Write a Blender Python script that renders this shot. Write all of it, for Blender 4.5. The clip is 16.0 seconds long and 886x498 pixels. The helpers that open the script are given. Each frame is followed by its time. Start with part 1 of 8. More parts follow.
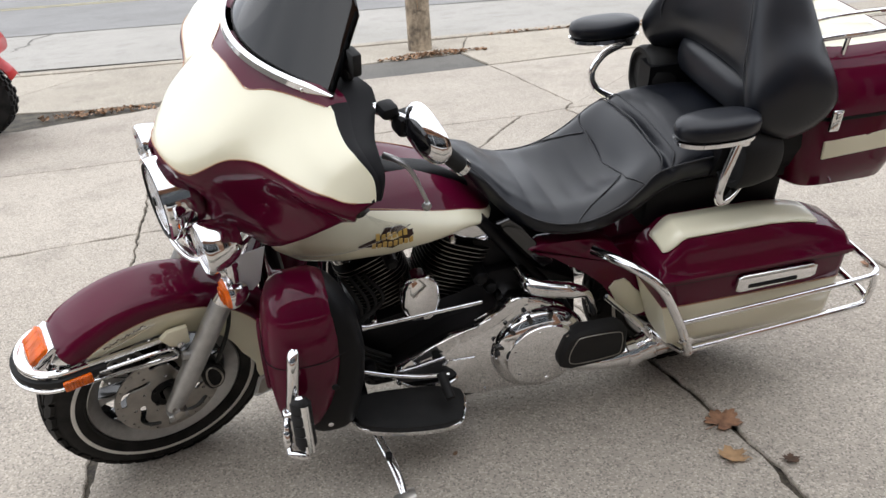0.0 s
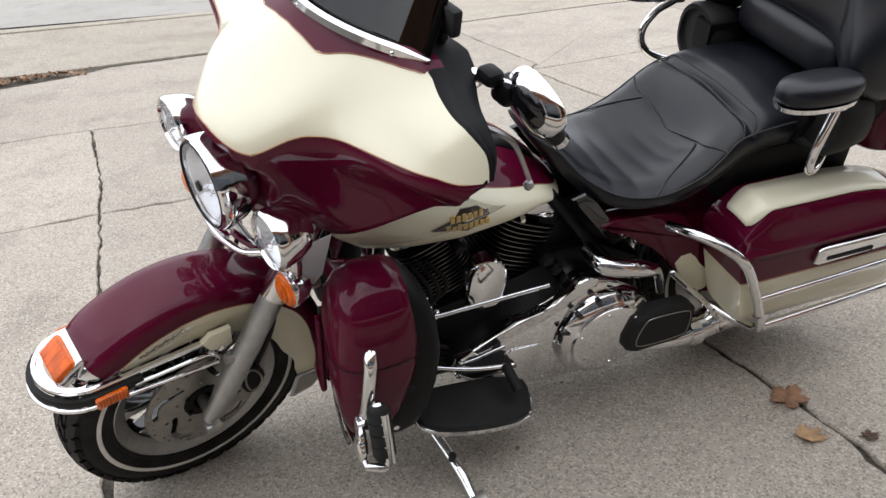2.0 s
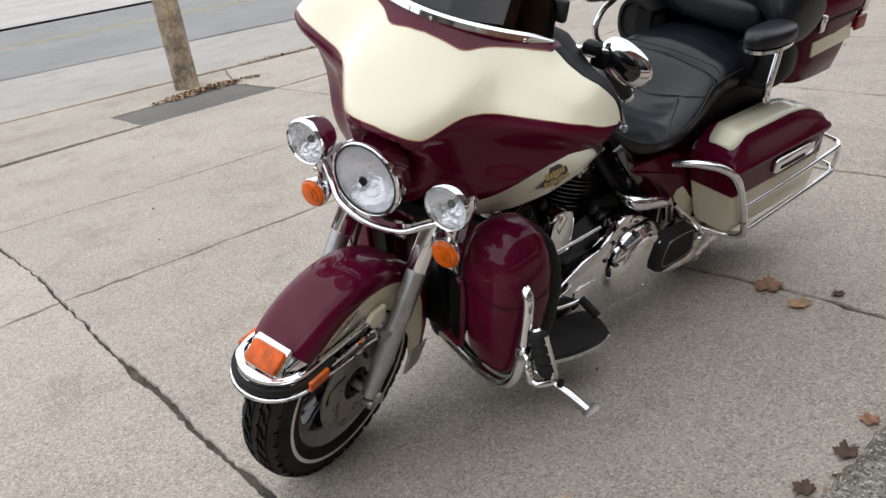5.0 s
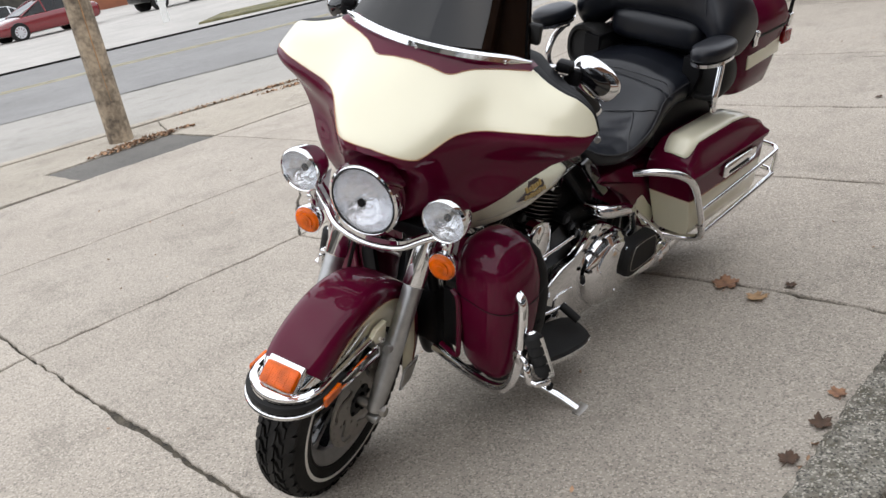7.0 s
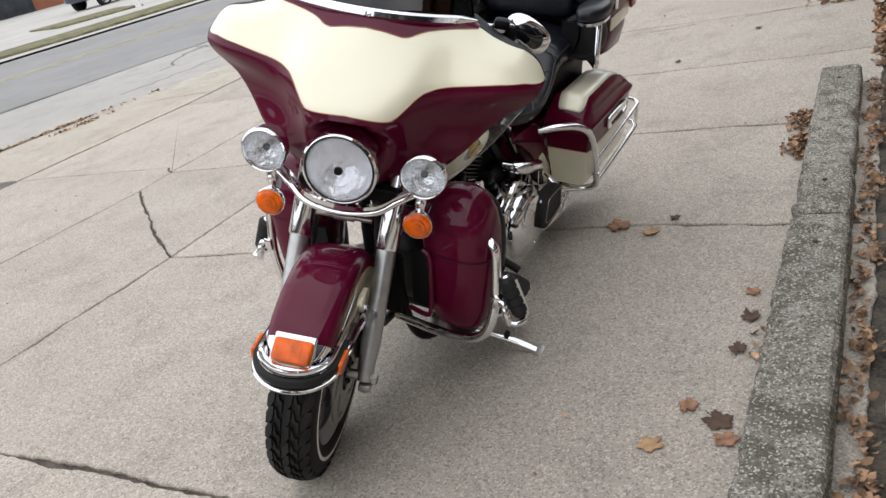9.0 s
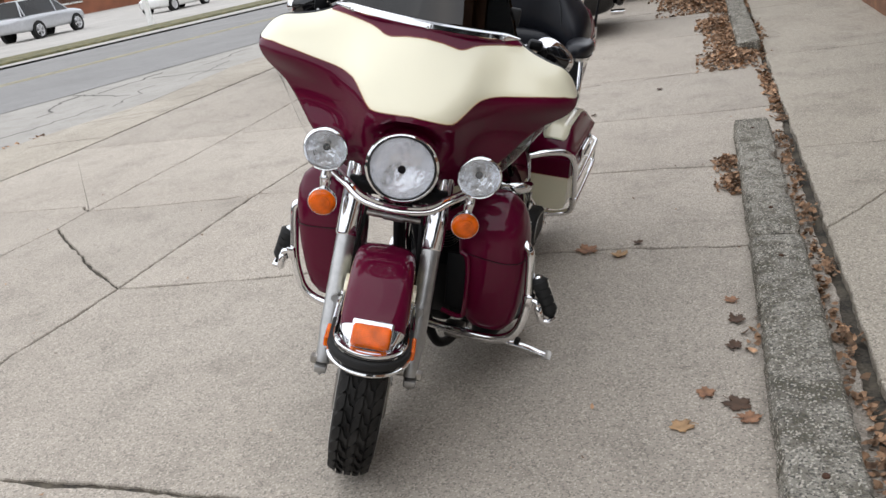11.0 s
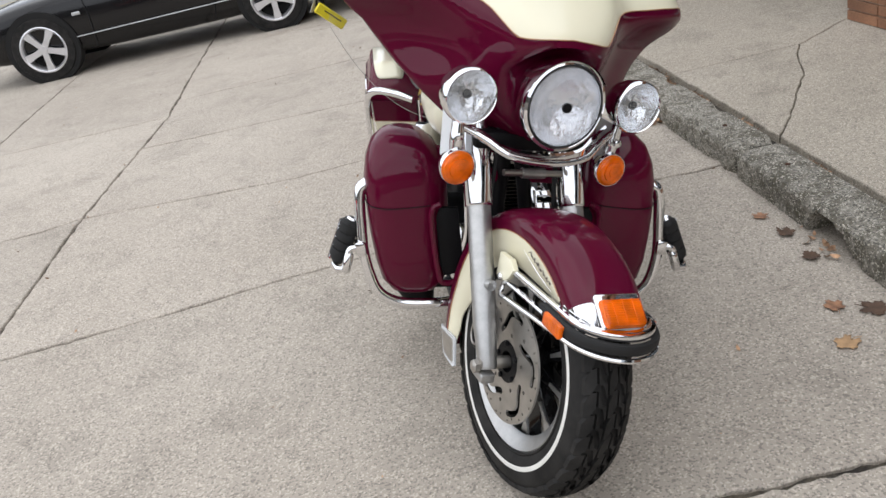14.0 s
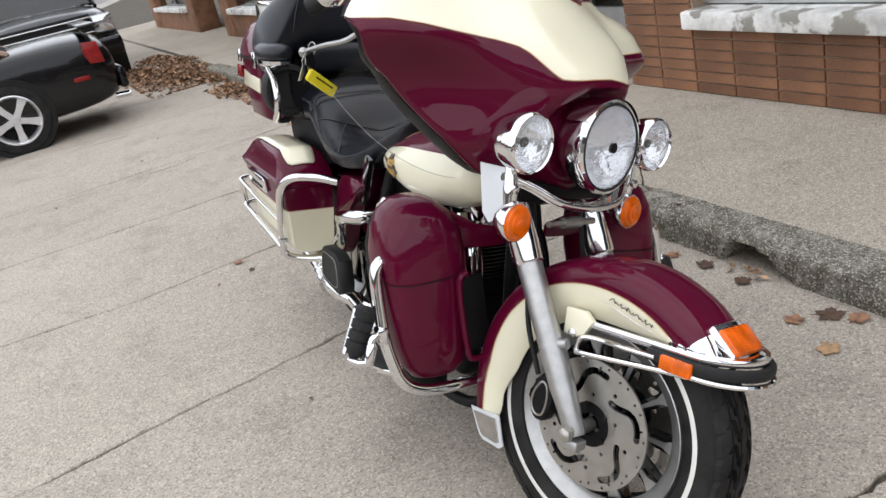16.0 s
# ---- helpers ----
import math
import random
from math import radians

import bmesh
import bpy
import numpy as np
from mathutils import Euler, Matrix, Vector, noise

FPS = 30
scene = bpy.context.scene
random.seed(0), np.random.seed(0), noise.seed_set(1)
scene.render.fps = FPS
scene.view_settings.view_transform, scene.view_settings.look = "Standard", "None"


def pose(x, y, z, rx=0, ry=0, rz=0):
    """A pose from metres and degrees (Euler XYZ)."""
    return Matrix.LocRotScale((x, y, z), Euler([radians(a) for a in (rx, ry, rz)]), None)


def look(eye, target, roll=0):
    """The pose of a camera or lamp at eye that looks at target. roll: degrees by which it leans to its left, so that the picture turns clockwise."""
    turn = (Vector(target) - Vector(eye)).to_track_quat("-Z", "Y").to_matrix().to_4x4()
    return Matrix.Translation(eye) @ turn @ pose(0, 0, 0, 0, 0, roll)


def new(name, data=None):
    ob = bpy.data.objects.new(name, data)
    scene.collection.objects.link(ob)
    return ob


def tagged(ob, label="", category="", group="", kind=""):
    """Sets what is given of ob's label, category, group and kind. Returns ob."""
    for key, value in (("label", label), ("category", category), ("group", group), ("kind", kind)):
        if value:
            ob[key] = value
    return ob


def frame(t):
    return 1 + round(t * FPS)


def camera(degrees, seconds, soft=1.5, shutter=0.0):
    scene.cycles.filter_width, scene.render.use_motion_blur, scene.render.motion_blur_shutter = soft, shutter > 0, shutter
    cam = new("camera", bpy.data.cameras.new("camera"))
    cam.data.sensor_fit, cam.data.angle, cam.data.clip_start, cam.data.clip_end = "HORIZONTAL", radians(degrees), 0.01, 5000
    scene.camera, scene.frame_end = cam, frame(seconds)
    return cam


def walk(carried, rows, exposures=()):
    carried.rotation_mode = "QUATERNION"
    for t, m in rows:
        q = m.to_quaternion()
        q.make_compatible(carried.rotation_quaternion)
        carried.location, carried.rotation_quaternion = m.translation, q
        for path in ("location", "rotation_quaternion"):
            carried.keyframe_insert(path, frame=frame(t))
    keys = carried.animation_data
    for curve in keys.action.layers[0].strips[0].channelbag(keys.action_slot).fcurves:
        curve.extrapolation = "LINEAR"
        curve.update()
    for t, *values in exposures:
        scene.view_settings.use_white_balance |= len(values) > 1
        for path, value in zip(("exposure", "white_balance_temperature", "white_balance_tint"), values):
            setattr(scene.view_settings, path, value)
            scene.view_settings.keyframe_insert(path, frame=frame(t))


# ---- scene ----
cam = camera(56.0, 16.0)
METRES, EYE, TILT, LEAN, TURN = 4.825, 1.485, -0.75, 0.0, 0.0
ROWS = [
    (0.0, 0.0, 0.0, 0.0, -1.65, -22.19, 4.06),
    (0.5, -0.0099, 0.0049, 0.0014, -0.05, -22.26, 4.0),
    (1.0, -0.0287, 0.0242, -0.0028, 0.42, -22.49, 2.91),
    (1.5, -0.0518, 0.0419, -0.0044, -4.13, -23.59, 2.72),
    (2.0, -0.0765, 0.0515, -0.0035, -7.82, -25.14, 3.28),
    (2.5, -0.1078, 0.0462, -0.0045, -14.88, -25.17, 4.2),
    (3.0, -0.1525, 0.0286, -0.0022, -21.62, -23.02, 4.22),
    (3.5, -0.1882, 0.0229, -0.0032, -22.16, -22.34, 4.93),
    (4.0, -0.2225, 0.0231, 0.0001, -23.13, -22.65, 6.92),
    (4.5, -0.2464, 0.0157, -0.0005, -24.55, -22.87, 8.02),
    (7.0, -0.3105, 0.0018, 0.0016, -32.29, -21.01, 10.85),
    (7.5, -0.3185, 0.01, -0.0001, -33.11, -20.95, 11.18),
    (8.0, -0.3421, 0.032, -0.0009, -36.85, -21.79, 11.89),
    (8.5, -0.3767, 0.0425, -0.0024, -44.28, -23.16, 13.41),
    (11.0, -0.5147, 0.1201, -0.0074, -58.82, -20.29, 9.82),
    (11.5, -0.5211, 0.1593, -0.0132, -61.12, -21.47, 9.13),
    (12.0, -0.5226, 0.2059, -0.0105, -62.65, -22.38, 10.12),
    (12.5, -0.5303, 0.2492, -0.0125, -66.86, -23.78, 10.69),
    (13.0, -0.5388, 0.2961, -0.0121, -73.59, -24.94, 10.17),
    (13.5, -0.5314, 0.3425, -0.0141, -77.23, -25.54, 10.64),
    (14.0, -0.5169, 0.3817, -0.0081, -82.48, -25.49, 12.15),
    (14.5, -0.5147, 0.4189, -0.0078, -89.92, -23.8, 12.17),
    (15.0, -0.5149, 0.4586, -0.0067, -95.12, -22.96, 11.92),
    (15.5, -0.4976, 0.4957, -0.0077, -98.51, -22.8, 12.48),
    (16.0, -0.4826, 0.5284, -0.0058, -102.99, -22.93, 13.11),
]
walk(cam, [(t, pose(0, 0, EYE, TILT, LEAN, TURN) @ pose(METRES * x, METRES * y, METRES * z, 90 + pitch, roll, yaw)) for t, x, y, z, yaw, pitch, roll in ROWS],
     [(0.0, 0.24), (2.0, 0.18), (3.0, 0.11), (4.0, 0.0), (4.7, -0.07), (7.0, 0.05), (8.5, 0.04), (11.0, -0.08), (13.5, 0.01), (16.0, 0.03)])

# ---- light ----
world = bpy.data.worlds.new("overcast")
scene.world = world
world.use_nodes = True
_n, _l = world.node_tree.nodes, world.node_tree.links
_sky = _n.new("ShaderNodeTexSky")
_sky.sky_type, _sky.sun_disc = "NISHITA", False
_sky.sun_elevation, _sky.sun_rotation = radians(48), radians(200)
_sky.dust_density, _sky.air_density = 3.0, 1.0
_cloud = _n.new("ShaderNodeTexNoise")
_cloud.inputs["Scale"].default_value = 2.2
_cloud.inputs["Detail"].default_value = 5.0
_ramp = _n.new("ShaderNodeValToRGB")
_ramp.color_ramp.elements[0].position, _ramp.color_ramp.elements[1].position = 0.30, 0.72
_ramp.color_ramp.elements[0].color = (7.9, 8.25, 9.1, 1)
_ramp.color_ramp.elements[1].color = (13.0, 13.3, 13.9, 1)
_coord = _n.new("ShaderNodeTexCoord")
_l.new(_coord.outputs["Generated"], _cloud.inputs["Vector"])
_l.new(_cloud.outputs["Fac"], _ramp.inputs["Fac"])
_mix = _n.new("ShaderNodeMix")
_mix.data_type = "RGBA"
_mix.inputs["Factor"].default_value = 0.86
_l.new(_sky.outputs["Color"], _mix.inputs["A"])
_l.new(_ramp.outputs["Color"], _mix.inputs["B"])
_l.new(_mix.outputs["Result"], _n["Background"].inputs["Color"])
_n["Background"].inputs["Strength"].default_value = 0.15

sun_data = bpy.data.lights.new("sun", "SUN")
sun_data.energy, sun_data.angle, sun_data.color = 0.75, radians(100), (1.0, 0.98, 0.95)
sun = new("sun", sun_data)
sun.matrix_world = look((-7, 14, 30), (0, 0, 0))


# ---- materials ----
def shader(name, color, rough=0.5, metal=0.0, coat=0.0, vary=0.12, scale=8.0, bump=0.0, bump_scale=120.0, spec=0.5, color2=None, fine=0.0):
    """A surface with colour variation at two scales and fine relief, in metres of the object."""
    m = bpy.data.materials.new(name)
    m.use_nodes = True
    n, l = m.node_tree.nodes, m.node_tree.links
    b = n["Principled BSDF"]
    b.inputs["Roughness"].default_value, b.inputs["Metallic"].default_value = rough, metal
    b.inputs["Coat Weight"].default_value, b.inputs["Coat Roughness"].default_value = coat, 0.03
    b.inputs["Specular IOR Level"].default_value = spec
    co = n.new("ShaderNodeTexCoord")
    big, small = n.new("ShaderNodeTexNoise"), n.new("ShaderNodeTexNoise")
    big.inputs["Scale"].default_value, big.inputs["Detail"].default_value = scale, 6.0
    small.inputs["Scale"].default_value, small.inputs["Detail"].default_value = bump_scale, 3.0
    l.new(co.outputs["Object"], big.inputs["Vector"])
    l.new(co.outputs["Object"], small.inputs["Vector"])
    add = n.new("ShaderNodeMath")
    add.operation = "MULTIPLY_ADD"
    l.new(small.outputs["Fac"], add.inputs[0])
    add.inputs[1].default_value = fine
    l.new(big.outputs["Fac"], add.inputs[2])
    ramp = n.new("ShaderNodeValToRGB")
    dark = [c * (1 - vary) for c in color]
    light = [min(1.0, c * (1 + vary)) for c in (color2 or color)]
    ramp.color_ramp.elements[0].position, ramp.color_ramp.elements[1].position = 0.32 + fine * 0.5, 0.68 + fine * 0.5
    ramp.color_ramp.elements[0].color, ramp.color_ramp.elements[1].color = (*dark, 1), (*light, 1)
    l.new(add.outputs[0], ramp.inputs["Fac"])
    l.new(ramp.outputs["Color"], b.inputs["Base Color"])
    rr = n.new("ShaderNodeMapRange")
    rr.inputs["To Min"].default_value, rr.inputs["To Max"].default_value = max(0.02, rough * 0.85), min(1.0, rough * 1.15)
    l.new(big.outputs["Fac"], rr.inputs["Value"])
    l.new(rr.outputs["Result"], b.inputs["Roughness"])
    if bump:
        bp = n.new("ShaderNodeBump")
        bp.inputs["Strength"].default_value, bp.inputs["Distance"].default_value = 1.0, bump
        l.new(small.outputs["Fac"], bp.inputs["Height"])
        l.new(bp.outputs["Normal"], b.inputs["Normal"])
    return m


def glassy(name, color, alpha, rough=0.02, ior=1.45):
    """A thin clear or tinted sheet: light passes through its colour, and its gloss follows Fresnel."""
    m = bpy.data.materials.new(name)
    m.use_nodes = True
    n, l = m.node_tree.nodes, m.node_tree.links
    n.remove(n["Principled BSDF"])
    tr, gl, mx, lw = n.new("ShaderNodeBsdfTransparent"), n.new("ShaderNodeBsdfGlossy"), n.new("ShaderNodeMixShader"), n.new("ShaderNodeLayerWeight")
    pw, fr = n.new("ShaderNodeMath"), n.new("ShaderNodeMath")
    pw.operation, fr.operation = "POWER", "MULTIPLY_ADD"
    pw.inputs[1].default_value, fr.inputs[1].default_value, fr.inputs[2].default_value = 4.0, 0.75, ((ior - 1) / (ior + 1)) ** 2 * 1.6
    l.new(lw.outputs["Facing"], pw.inputs[0])
    l.new(pw.outputs[0], fr.inputs[0])
    tr.inputs["Color"].default_value = (*[c + (1 - c) * (1 - alpha) for c in color], 1)
    gl.inputs["Roughness"].default_value = rough
    l.new(fr.outputs[0], mx.inputs["Fac"])
    l.new(tr.outputs["BSDF"], mx.inputs[1])
    l.new(gl.outputs["BSDF"], mx.inputs[2])
    l.new(mx.outputs["Shader"], n["Material Output"].inputs["Surface"])
    return m


def hazy(name, color, rough=0.05, haze=0.25, flute=0.0, ior=1.45):
    """Clear plastic with white diffuse mixed in; on lenses it stands for reflected brightness."""
    m = glassy(name, color, 1.0, rough, ior)
    n, l = m.node_tree.nodes, m.node_tree.links
    out = n["Material Output"].inputs["Surface"]
    src = out.links[0].from_socket
    df, mx = n.new("ShaderNodeBsdfDiffuse"), n.new("ShaderNodeMixShader")
    df.inputs["Color"].default_value = (0.86, 0.88, 0.90, 1)
    mx.inputs["Fac"].default_value = haze
    if flute:
        co, wv, mr = n.new("ShaderNodeTexCoord"), n.new("ShaderNodeTexWave"), n.new("ShaderNodeMapRange")
        wv.bands_direction = "Y"
        wv.inputs["Scale"].default_value, wv.inputs["Distortion"].default_value, wv.inputs["Detail Scale"].default_value = flute, 0.6, 2.0
        l.new(co.outputs["Object"], wv.inputs["Vector"])
        mr.inputs["To Min"].default_value, mr.inputs["To Max"].default_value = haze * 0.85, min(1.0, haze * 1.15)
        l.new(wv.outputs["Fac"], mr.inputs["Value"])
        l.new(mr.outputs["Result"], mx.inputs["Fac"])
    l.new(src, mx.inputs[1])
    l.new(df.outputs["BSDF"], mx.inputs[2])
    l.new(mx.outputs["Shader"], out)
    return m


def lens_mat(name, color, ribs=900.0):
    m = shader(name, color, 0.16, coat=0.35, vary=0.28, scale=26, spec=0.3)
    n, l = m.node_tree.nodes, m.node_tree.links
    w = n.new("ShaderNodeTexWave")
    w.inputs["Scale"].default_value = ribs / 20
    co = n.new("ShaderNodeTexCoord")
    l.new(co.outputs["Object"], w.inputs["Vector"])
    bp = n.new("ShaderNodeBump")
    bp.inputs["Distance"].default_value = 0.0015
    l.new(w.outputs["Fac"], bp.inputs["Height"])
    b = n["Principled BSDF"]
    l.new(bp.outputs["Normal"], b.inputs["Normal"])
    b.inputs["Subsurface Weight"].default_value = 0.12
    b.inputs["Subsurface Radius"].default_value = (0.01, 0.005, 0.001)
    return m


MAROON = shader("maroon_paint", (0.088, 0.0018, 0.0190), 0.45, coat=0.54, vary=0.05, scale=3, spec=0.03)
CREAM = shader("cream_paint", (0.83, 0.79, 0.60), 0.34, coat=0.75, vary=0.02, scale=3)
PINSTRIPE = shader("gold_pinstripe", (0.42, 0.20, 0.10), 0.4, coat=0.5)
CHROME = shader("chrome", (0.82, 0.82, 0.83), 0.05, 1.0, vary=0.03, scale=20)
ALLOY = shader("brushed_alloy", (0.43, 0.43, 0.425), 0.38, 0.9, vary=0.10, scale=40, bump=0.0002, bump_scale=260, fine=0.3)
STEEL = shader("brake_steel", (0.42, 0.40, 0.37), 0.33, 0.9, vary=0.12, scale=30)
LEATHER = shader("black_leather", (0.0062, 0.0076, 0.0118), 0.36, vary=0.18, scale=9, bump=0.0002, bump_scale=240, spec=0.46)
STITCH = shader("black_thread", (0.035, 0.036, 0.04), 0.6, bump=0.0005, bump_scale=700)
RUBBER = shader("black_rubber", (0.014, 0.014, 0.014), 0.62, vary=0.3, scale=14, bump=0.0005, bump_scale=300, spec=0.3)
TYRE = shader("tyre_rubber", (0.008, 0.008, 0.008), 0.66, vary=0.35, scale=16, bump=0.0006, bump_scale=240, spec=0.22, color2=(0.019, 0.018, 0.017))
WHITEWALL = shader("white_sidewall", (0.72, 0.71, 0.67), 0.5, vary=0.08, scale=14)
BLACK = shader("black_plastic", (0.006, 0.006, 0.007), 0.50, vary=0.15, scale=12, bump=0.0003, bump_scale=380, spec=0.16)
GLOSS = shader("gloss_black", (0.006, 0.006, 0.007), 0.10, coat=0.6, vary=0.1)
ENGINE = shader("black_engine", (0.005, 0.005, 0.006), 0.45, vary=0.3, scale=25, bump=0.0004, bump_scale=420, spec=0.18)
AMBER = lens_mat("amber_lens", (0.74, 0.125, 0.0008))
RED = lens_mat("red_lens", (0.24, 0.003, 0.004))
REFLECTOR = shader("lamp_reflector", (0.90, 0.91, 0.93), 0.14, 0.75, vary=0.05, scale=40, bump=0.010, bump_scale=34)
# white haze in both lamp lenses paints in their bright reflections
LENS = hazy("clear_lens", (0.95, 0.96, 0.97), 0.03, 0.09, 30.0)
MILKY = hazy("fluted_headlight_glass", (0.94, 0.95, 0.97), 0.03, 0.20)
SMOKED = glassy("smoked_screen", (0.030, 0.032, 0.036), 1.0, 0.02)
# trace of white haze stands for sky reflected in the sheet
CLEAR = hazy("clear_plastic", (0.97, 0.975, 0.98), 0.04, 0.004, 0.0, 1.25)
FLAP = hazy("frosted_plastic", (0.9, 0.91, 0.93), 0.1, 0.62)
MIRROR = shader("mirror_glass", (0.8, 0.82, 0.84), 0.02, 1.0, vary=0.01)
YELLOW = shader("yellow_tag", (0.75, 0.62, 0.02), 0.5)
GOLD = shader("gold_leaf", (0.55, 0.36, 0.09), 0.35, coat=0.6)
INK = shader("dark_badge", (0.03, 0.012, 0.010), 0.35, coat=0.6)


# ---- mesh tools ----
def finish(bm, sharp=38.0):
    bmesh.ops.recalc_face_normals(bm, faces=bm.faces)
    lim = radians(sharp)
    for f in bm.faces:
        f.smooth = True
    for e in bm.edges:
        if len(e.link_faces) == 2 and e.calc_face_angle(0.0) > lim:
            e.smooth = False
    return bm


BODY = set()


def settle(bm):
    """Lets the upper body of the motorcycle sit a little over to its right, off the side stand."""
    for v in bm.verts:
        d = min(0.028, max(0.0, 0.07 * (v.co.z - 0.38)))
        v.co.y += d * (max(-1.0, min(1.0, v.co.y / 0.12)) - 1.0)


def part(name, bm, mats, parent=None, label="", m=None, sharp=38.0, flip=True):
    """Links a bmesh as one mesh object under a thing or a part."""
    if m is None and parent is not None and (parent.name == "motorcycle" or parent.name in BODY):
        settle(bm)
    if flip:
        finish(bm, sharp)
    me = bpy.data.meshes.new(name)
    bm.to_mesh(me)
    bm.free()
    for mat in (mats if isinstance(mats, (list, tuple)) else [mats]):
        me.materials.append(mat)
    ob = new(name, me)
    if parent:
        ob.parent = parent
        if m is None and (parent.name == "motorcycle" or parent.name in BODY):
            BODY.add(ob.name)
    if m is not None:
        ob.matrix_local = m
    if label:
        ob["label"] = label
    return ob


def thing(name, label, category, m=None, group="", kind=""):
    e = new(name)
    e.empty_display_size = 0.1
    if m is not None:
        e.matrix_world = m
    return tagged(e, label, category, group, kind)


def V(*a):
    return Vector(a)


def spline(pts, n=8, closed=False):
    """Points on a smooth curve through pts."""
    pts = [Vector(p) for p in pts]
    out, k = [], len(pts)
    for i in range(k if closed else k - 1):
        p0 = pts[(i - 1) % k] if closed or i else pts[0] * 2 - pts[1]
        p1, p2 = pts[i], pts[(i + 1) % k]
        p3 = pts[(i + 2) % k] if closed or i + 2 < k else pts[-1] * 2 - pts[-2]
        for j in range(n):
            t = j / n
            out.append(0.5 * ((2 * p1) + (p2 - p0) * t + (2 * p0 - 5 * p1 + 4 * p2 - p3) * t * t + (3 * p1 - p0 - 3 * p2 + p3) * t ** 3))
    if not closed:
        out.append(pts[-1].copy())
    return out


def curve1(keys, x):
    """A smooth value at x through keys (x, value)."""
    if x <= keys[0][0]:
        return keys[0][1]
    for (a, va), (b, vb) in zip(keys, keys[1:]):
        if x <= b:
            t = (x - a) / (b - a)
            return va + (vb - va) * t * t * (3 - 2 * t)
    return keys[-1][1]


def soft(keys, x, w=0.03):
    """lin() evened out over a width, mirrored at nought."""
    acc = 0.0
    for k, wt in ((-3, 1), (-2, 2), (-1, 3), (0, 3), (1, 3), (2, 2), (3, 1)):
        acc += wt * lin(keys, abs(x + w * k / 3))
    return acc / 15


def lin(keys, x):
    if x <= keys[0][0]:
        return keys[0][1]
    for (a, va), (b, vb) in zip(keys, keys[1:]):
        if x <= b:
            return va + (vb - va) * (x - a) / (b - a)
    return keys[-1][1]


def loft(rings, caps=True, closed=True, bm=None, mat=None):
    """Skins rings of equal length. mat(i, j) gives the material slot."""
    bm = bm or bmesh.new()
    vs = [[bm.verts.new(p) for p in r] for r in rings]
    n = len(vs[0])
    for i in range(len(vs) - 1):
        for j in range(n if closed else n - 1):
            k = (j + 1) % n
            f = bm.faces.new((vs[i][j], vs[i][k], vs[i + 1][k], vs[i + 1][j]))
            if mat:
                f.material_index = mat(i, j)
    if caps and closed:
        for r, i in ((vs[0], 0), (vs[-1], len(vs) - 2)):
            f = bm.faces.new(r)
            if mat:
                f.material_index = mat(i, 0)
    return bm


def tube(pts, r, seg=10, n=6, smooth=True, closed=False, bm=None, caps=True):
    """A round bar along a path; r is a radius or a list of one for each key."""
    keys = [Vector(p) for p in pts]
    path = spline(keys, n, closed) if smooth and len(keys) > 2 else keys
    if isinstance(r, (list, tuple)):
        m = len(path) - 1
        rad = [lin([(i / (len(r) - 1), v) for i, v in enumerate(r)], j / m) for j in range(m + 1)]
    else:
        rad = [r] * len(path)
    rings, up = [], None
    k = len(path)
    for i, p in enumerate(path):
        d = (path[(i + 1) % k] - path[i - 1]) if closed or 0 < i < k - 1 else (path[1] - path[0] if i == 0 else path[-1] - path[-2])
        d = d.normalized()
        if up is None:
            up = d.orthogonal().normalized()
        up = (up - d * up.dot(d)).normalized()
        side = d.cross(up)
        rings.append([p + (up * math.cos(a) + side * math.sin(a)) * rad[i] for a in (2 * math.pi * j / seg for j in range(seg))])
    if closed:
        rings.append(rings[0])
        bm = loft(rings, False, True, bm)
        bmesh.ops.remove_doubles(bm, verts=bm.verts, dist=1e-6)
        return bm
    return loft(rings, caps, True, bm)


def lathe(profile, seg=48, axis="y", centre=(0, 0, 0), bm=None, mat=None, closed=False, caps=True):
    """Turns a profile of (radius, height) round an axis through centre."""
    bm = bm or bmesh.new()
    c = Vector(centre)
    rows = []
    for r, h in profile:
        row = []
        for j in range(seg):
            a = 2 * math.pi * j / seg
            u, v = r * math.cos(a), r * math.sin(a)
            p = {"x": V(h, u, v), "y": V(u, h, v), "z": V(u, v, h)}[axis]
            row.append(bm.verts.new(p + c))
        rows.append(row)
    m = len(rows)
    for i in range(m if closed else m - 1):
        a, b = rows[i], rows[(i + 1) % m]
        for j in range(seg):
            k = (j + 1) % seg
            f = bm.faces.new((a[j], a[k], b[k], b[j]))
            if mat:
                f.material_index = mat(i)
    if not closed:
        for row, i in ((rows[0], 0), (rows[-1], m - 2)):
            if (row[0].co - row[seg // 2].co).length > 0.004:
                if not caps:
                    continue
                f = bm.faces.new(row)
                if mat:
                    f.material_index = mat(i)
            else:
                bmesh.ops.remove_doubles(bm, verts=row, dist=1e-3)
    return bm


def box(size, centre=(0, 0, 0), bevel=0.0, seg=2, bm=None, m=None):
    own = bmesh.new()
    bmesh.ops.create_cube(own, size=1.0)
    for v in own.verts:
        v.co = Vector(centre) + Vector((v.co.x * size[0], v.co.y * size[1], v.co.z * size[2]))
    if bevel:
        bmesh.ops.bevel(own, geom=own.edges[:], offset=bevel, segments=seg, profile=0.5, affect="EDGES")
    if m is not None:
        own.transform(m)
    if bm is None:
        return own
    return join(bm, own)


def join(bm, other):
    me = bpy.data.meshes.new("tmp")
    other.to_mesh(me)
    other.free()
    bm.from_mesh(me)
    bpy.data.meshes.remove(me)
    return bm


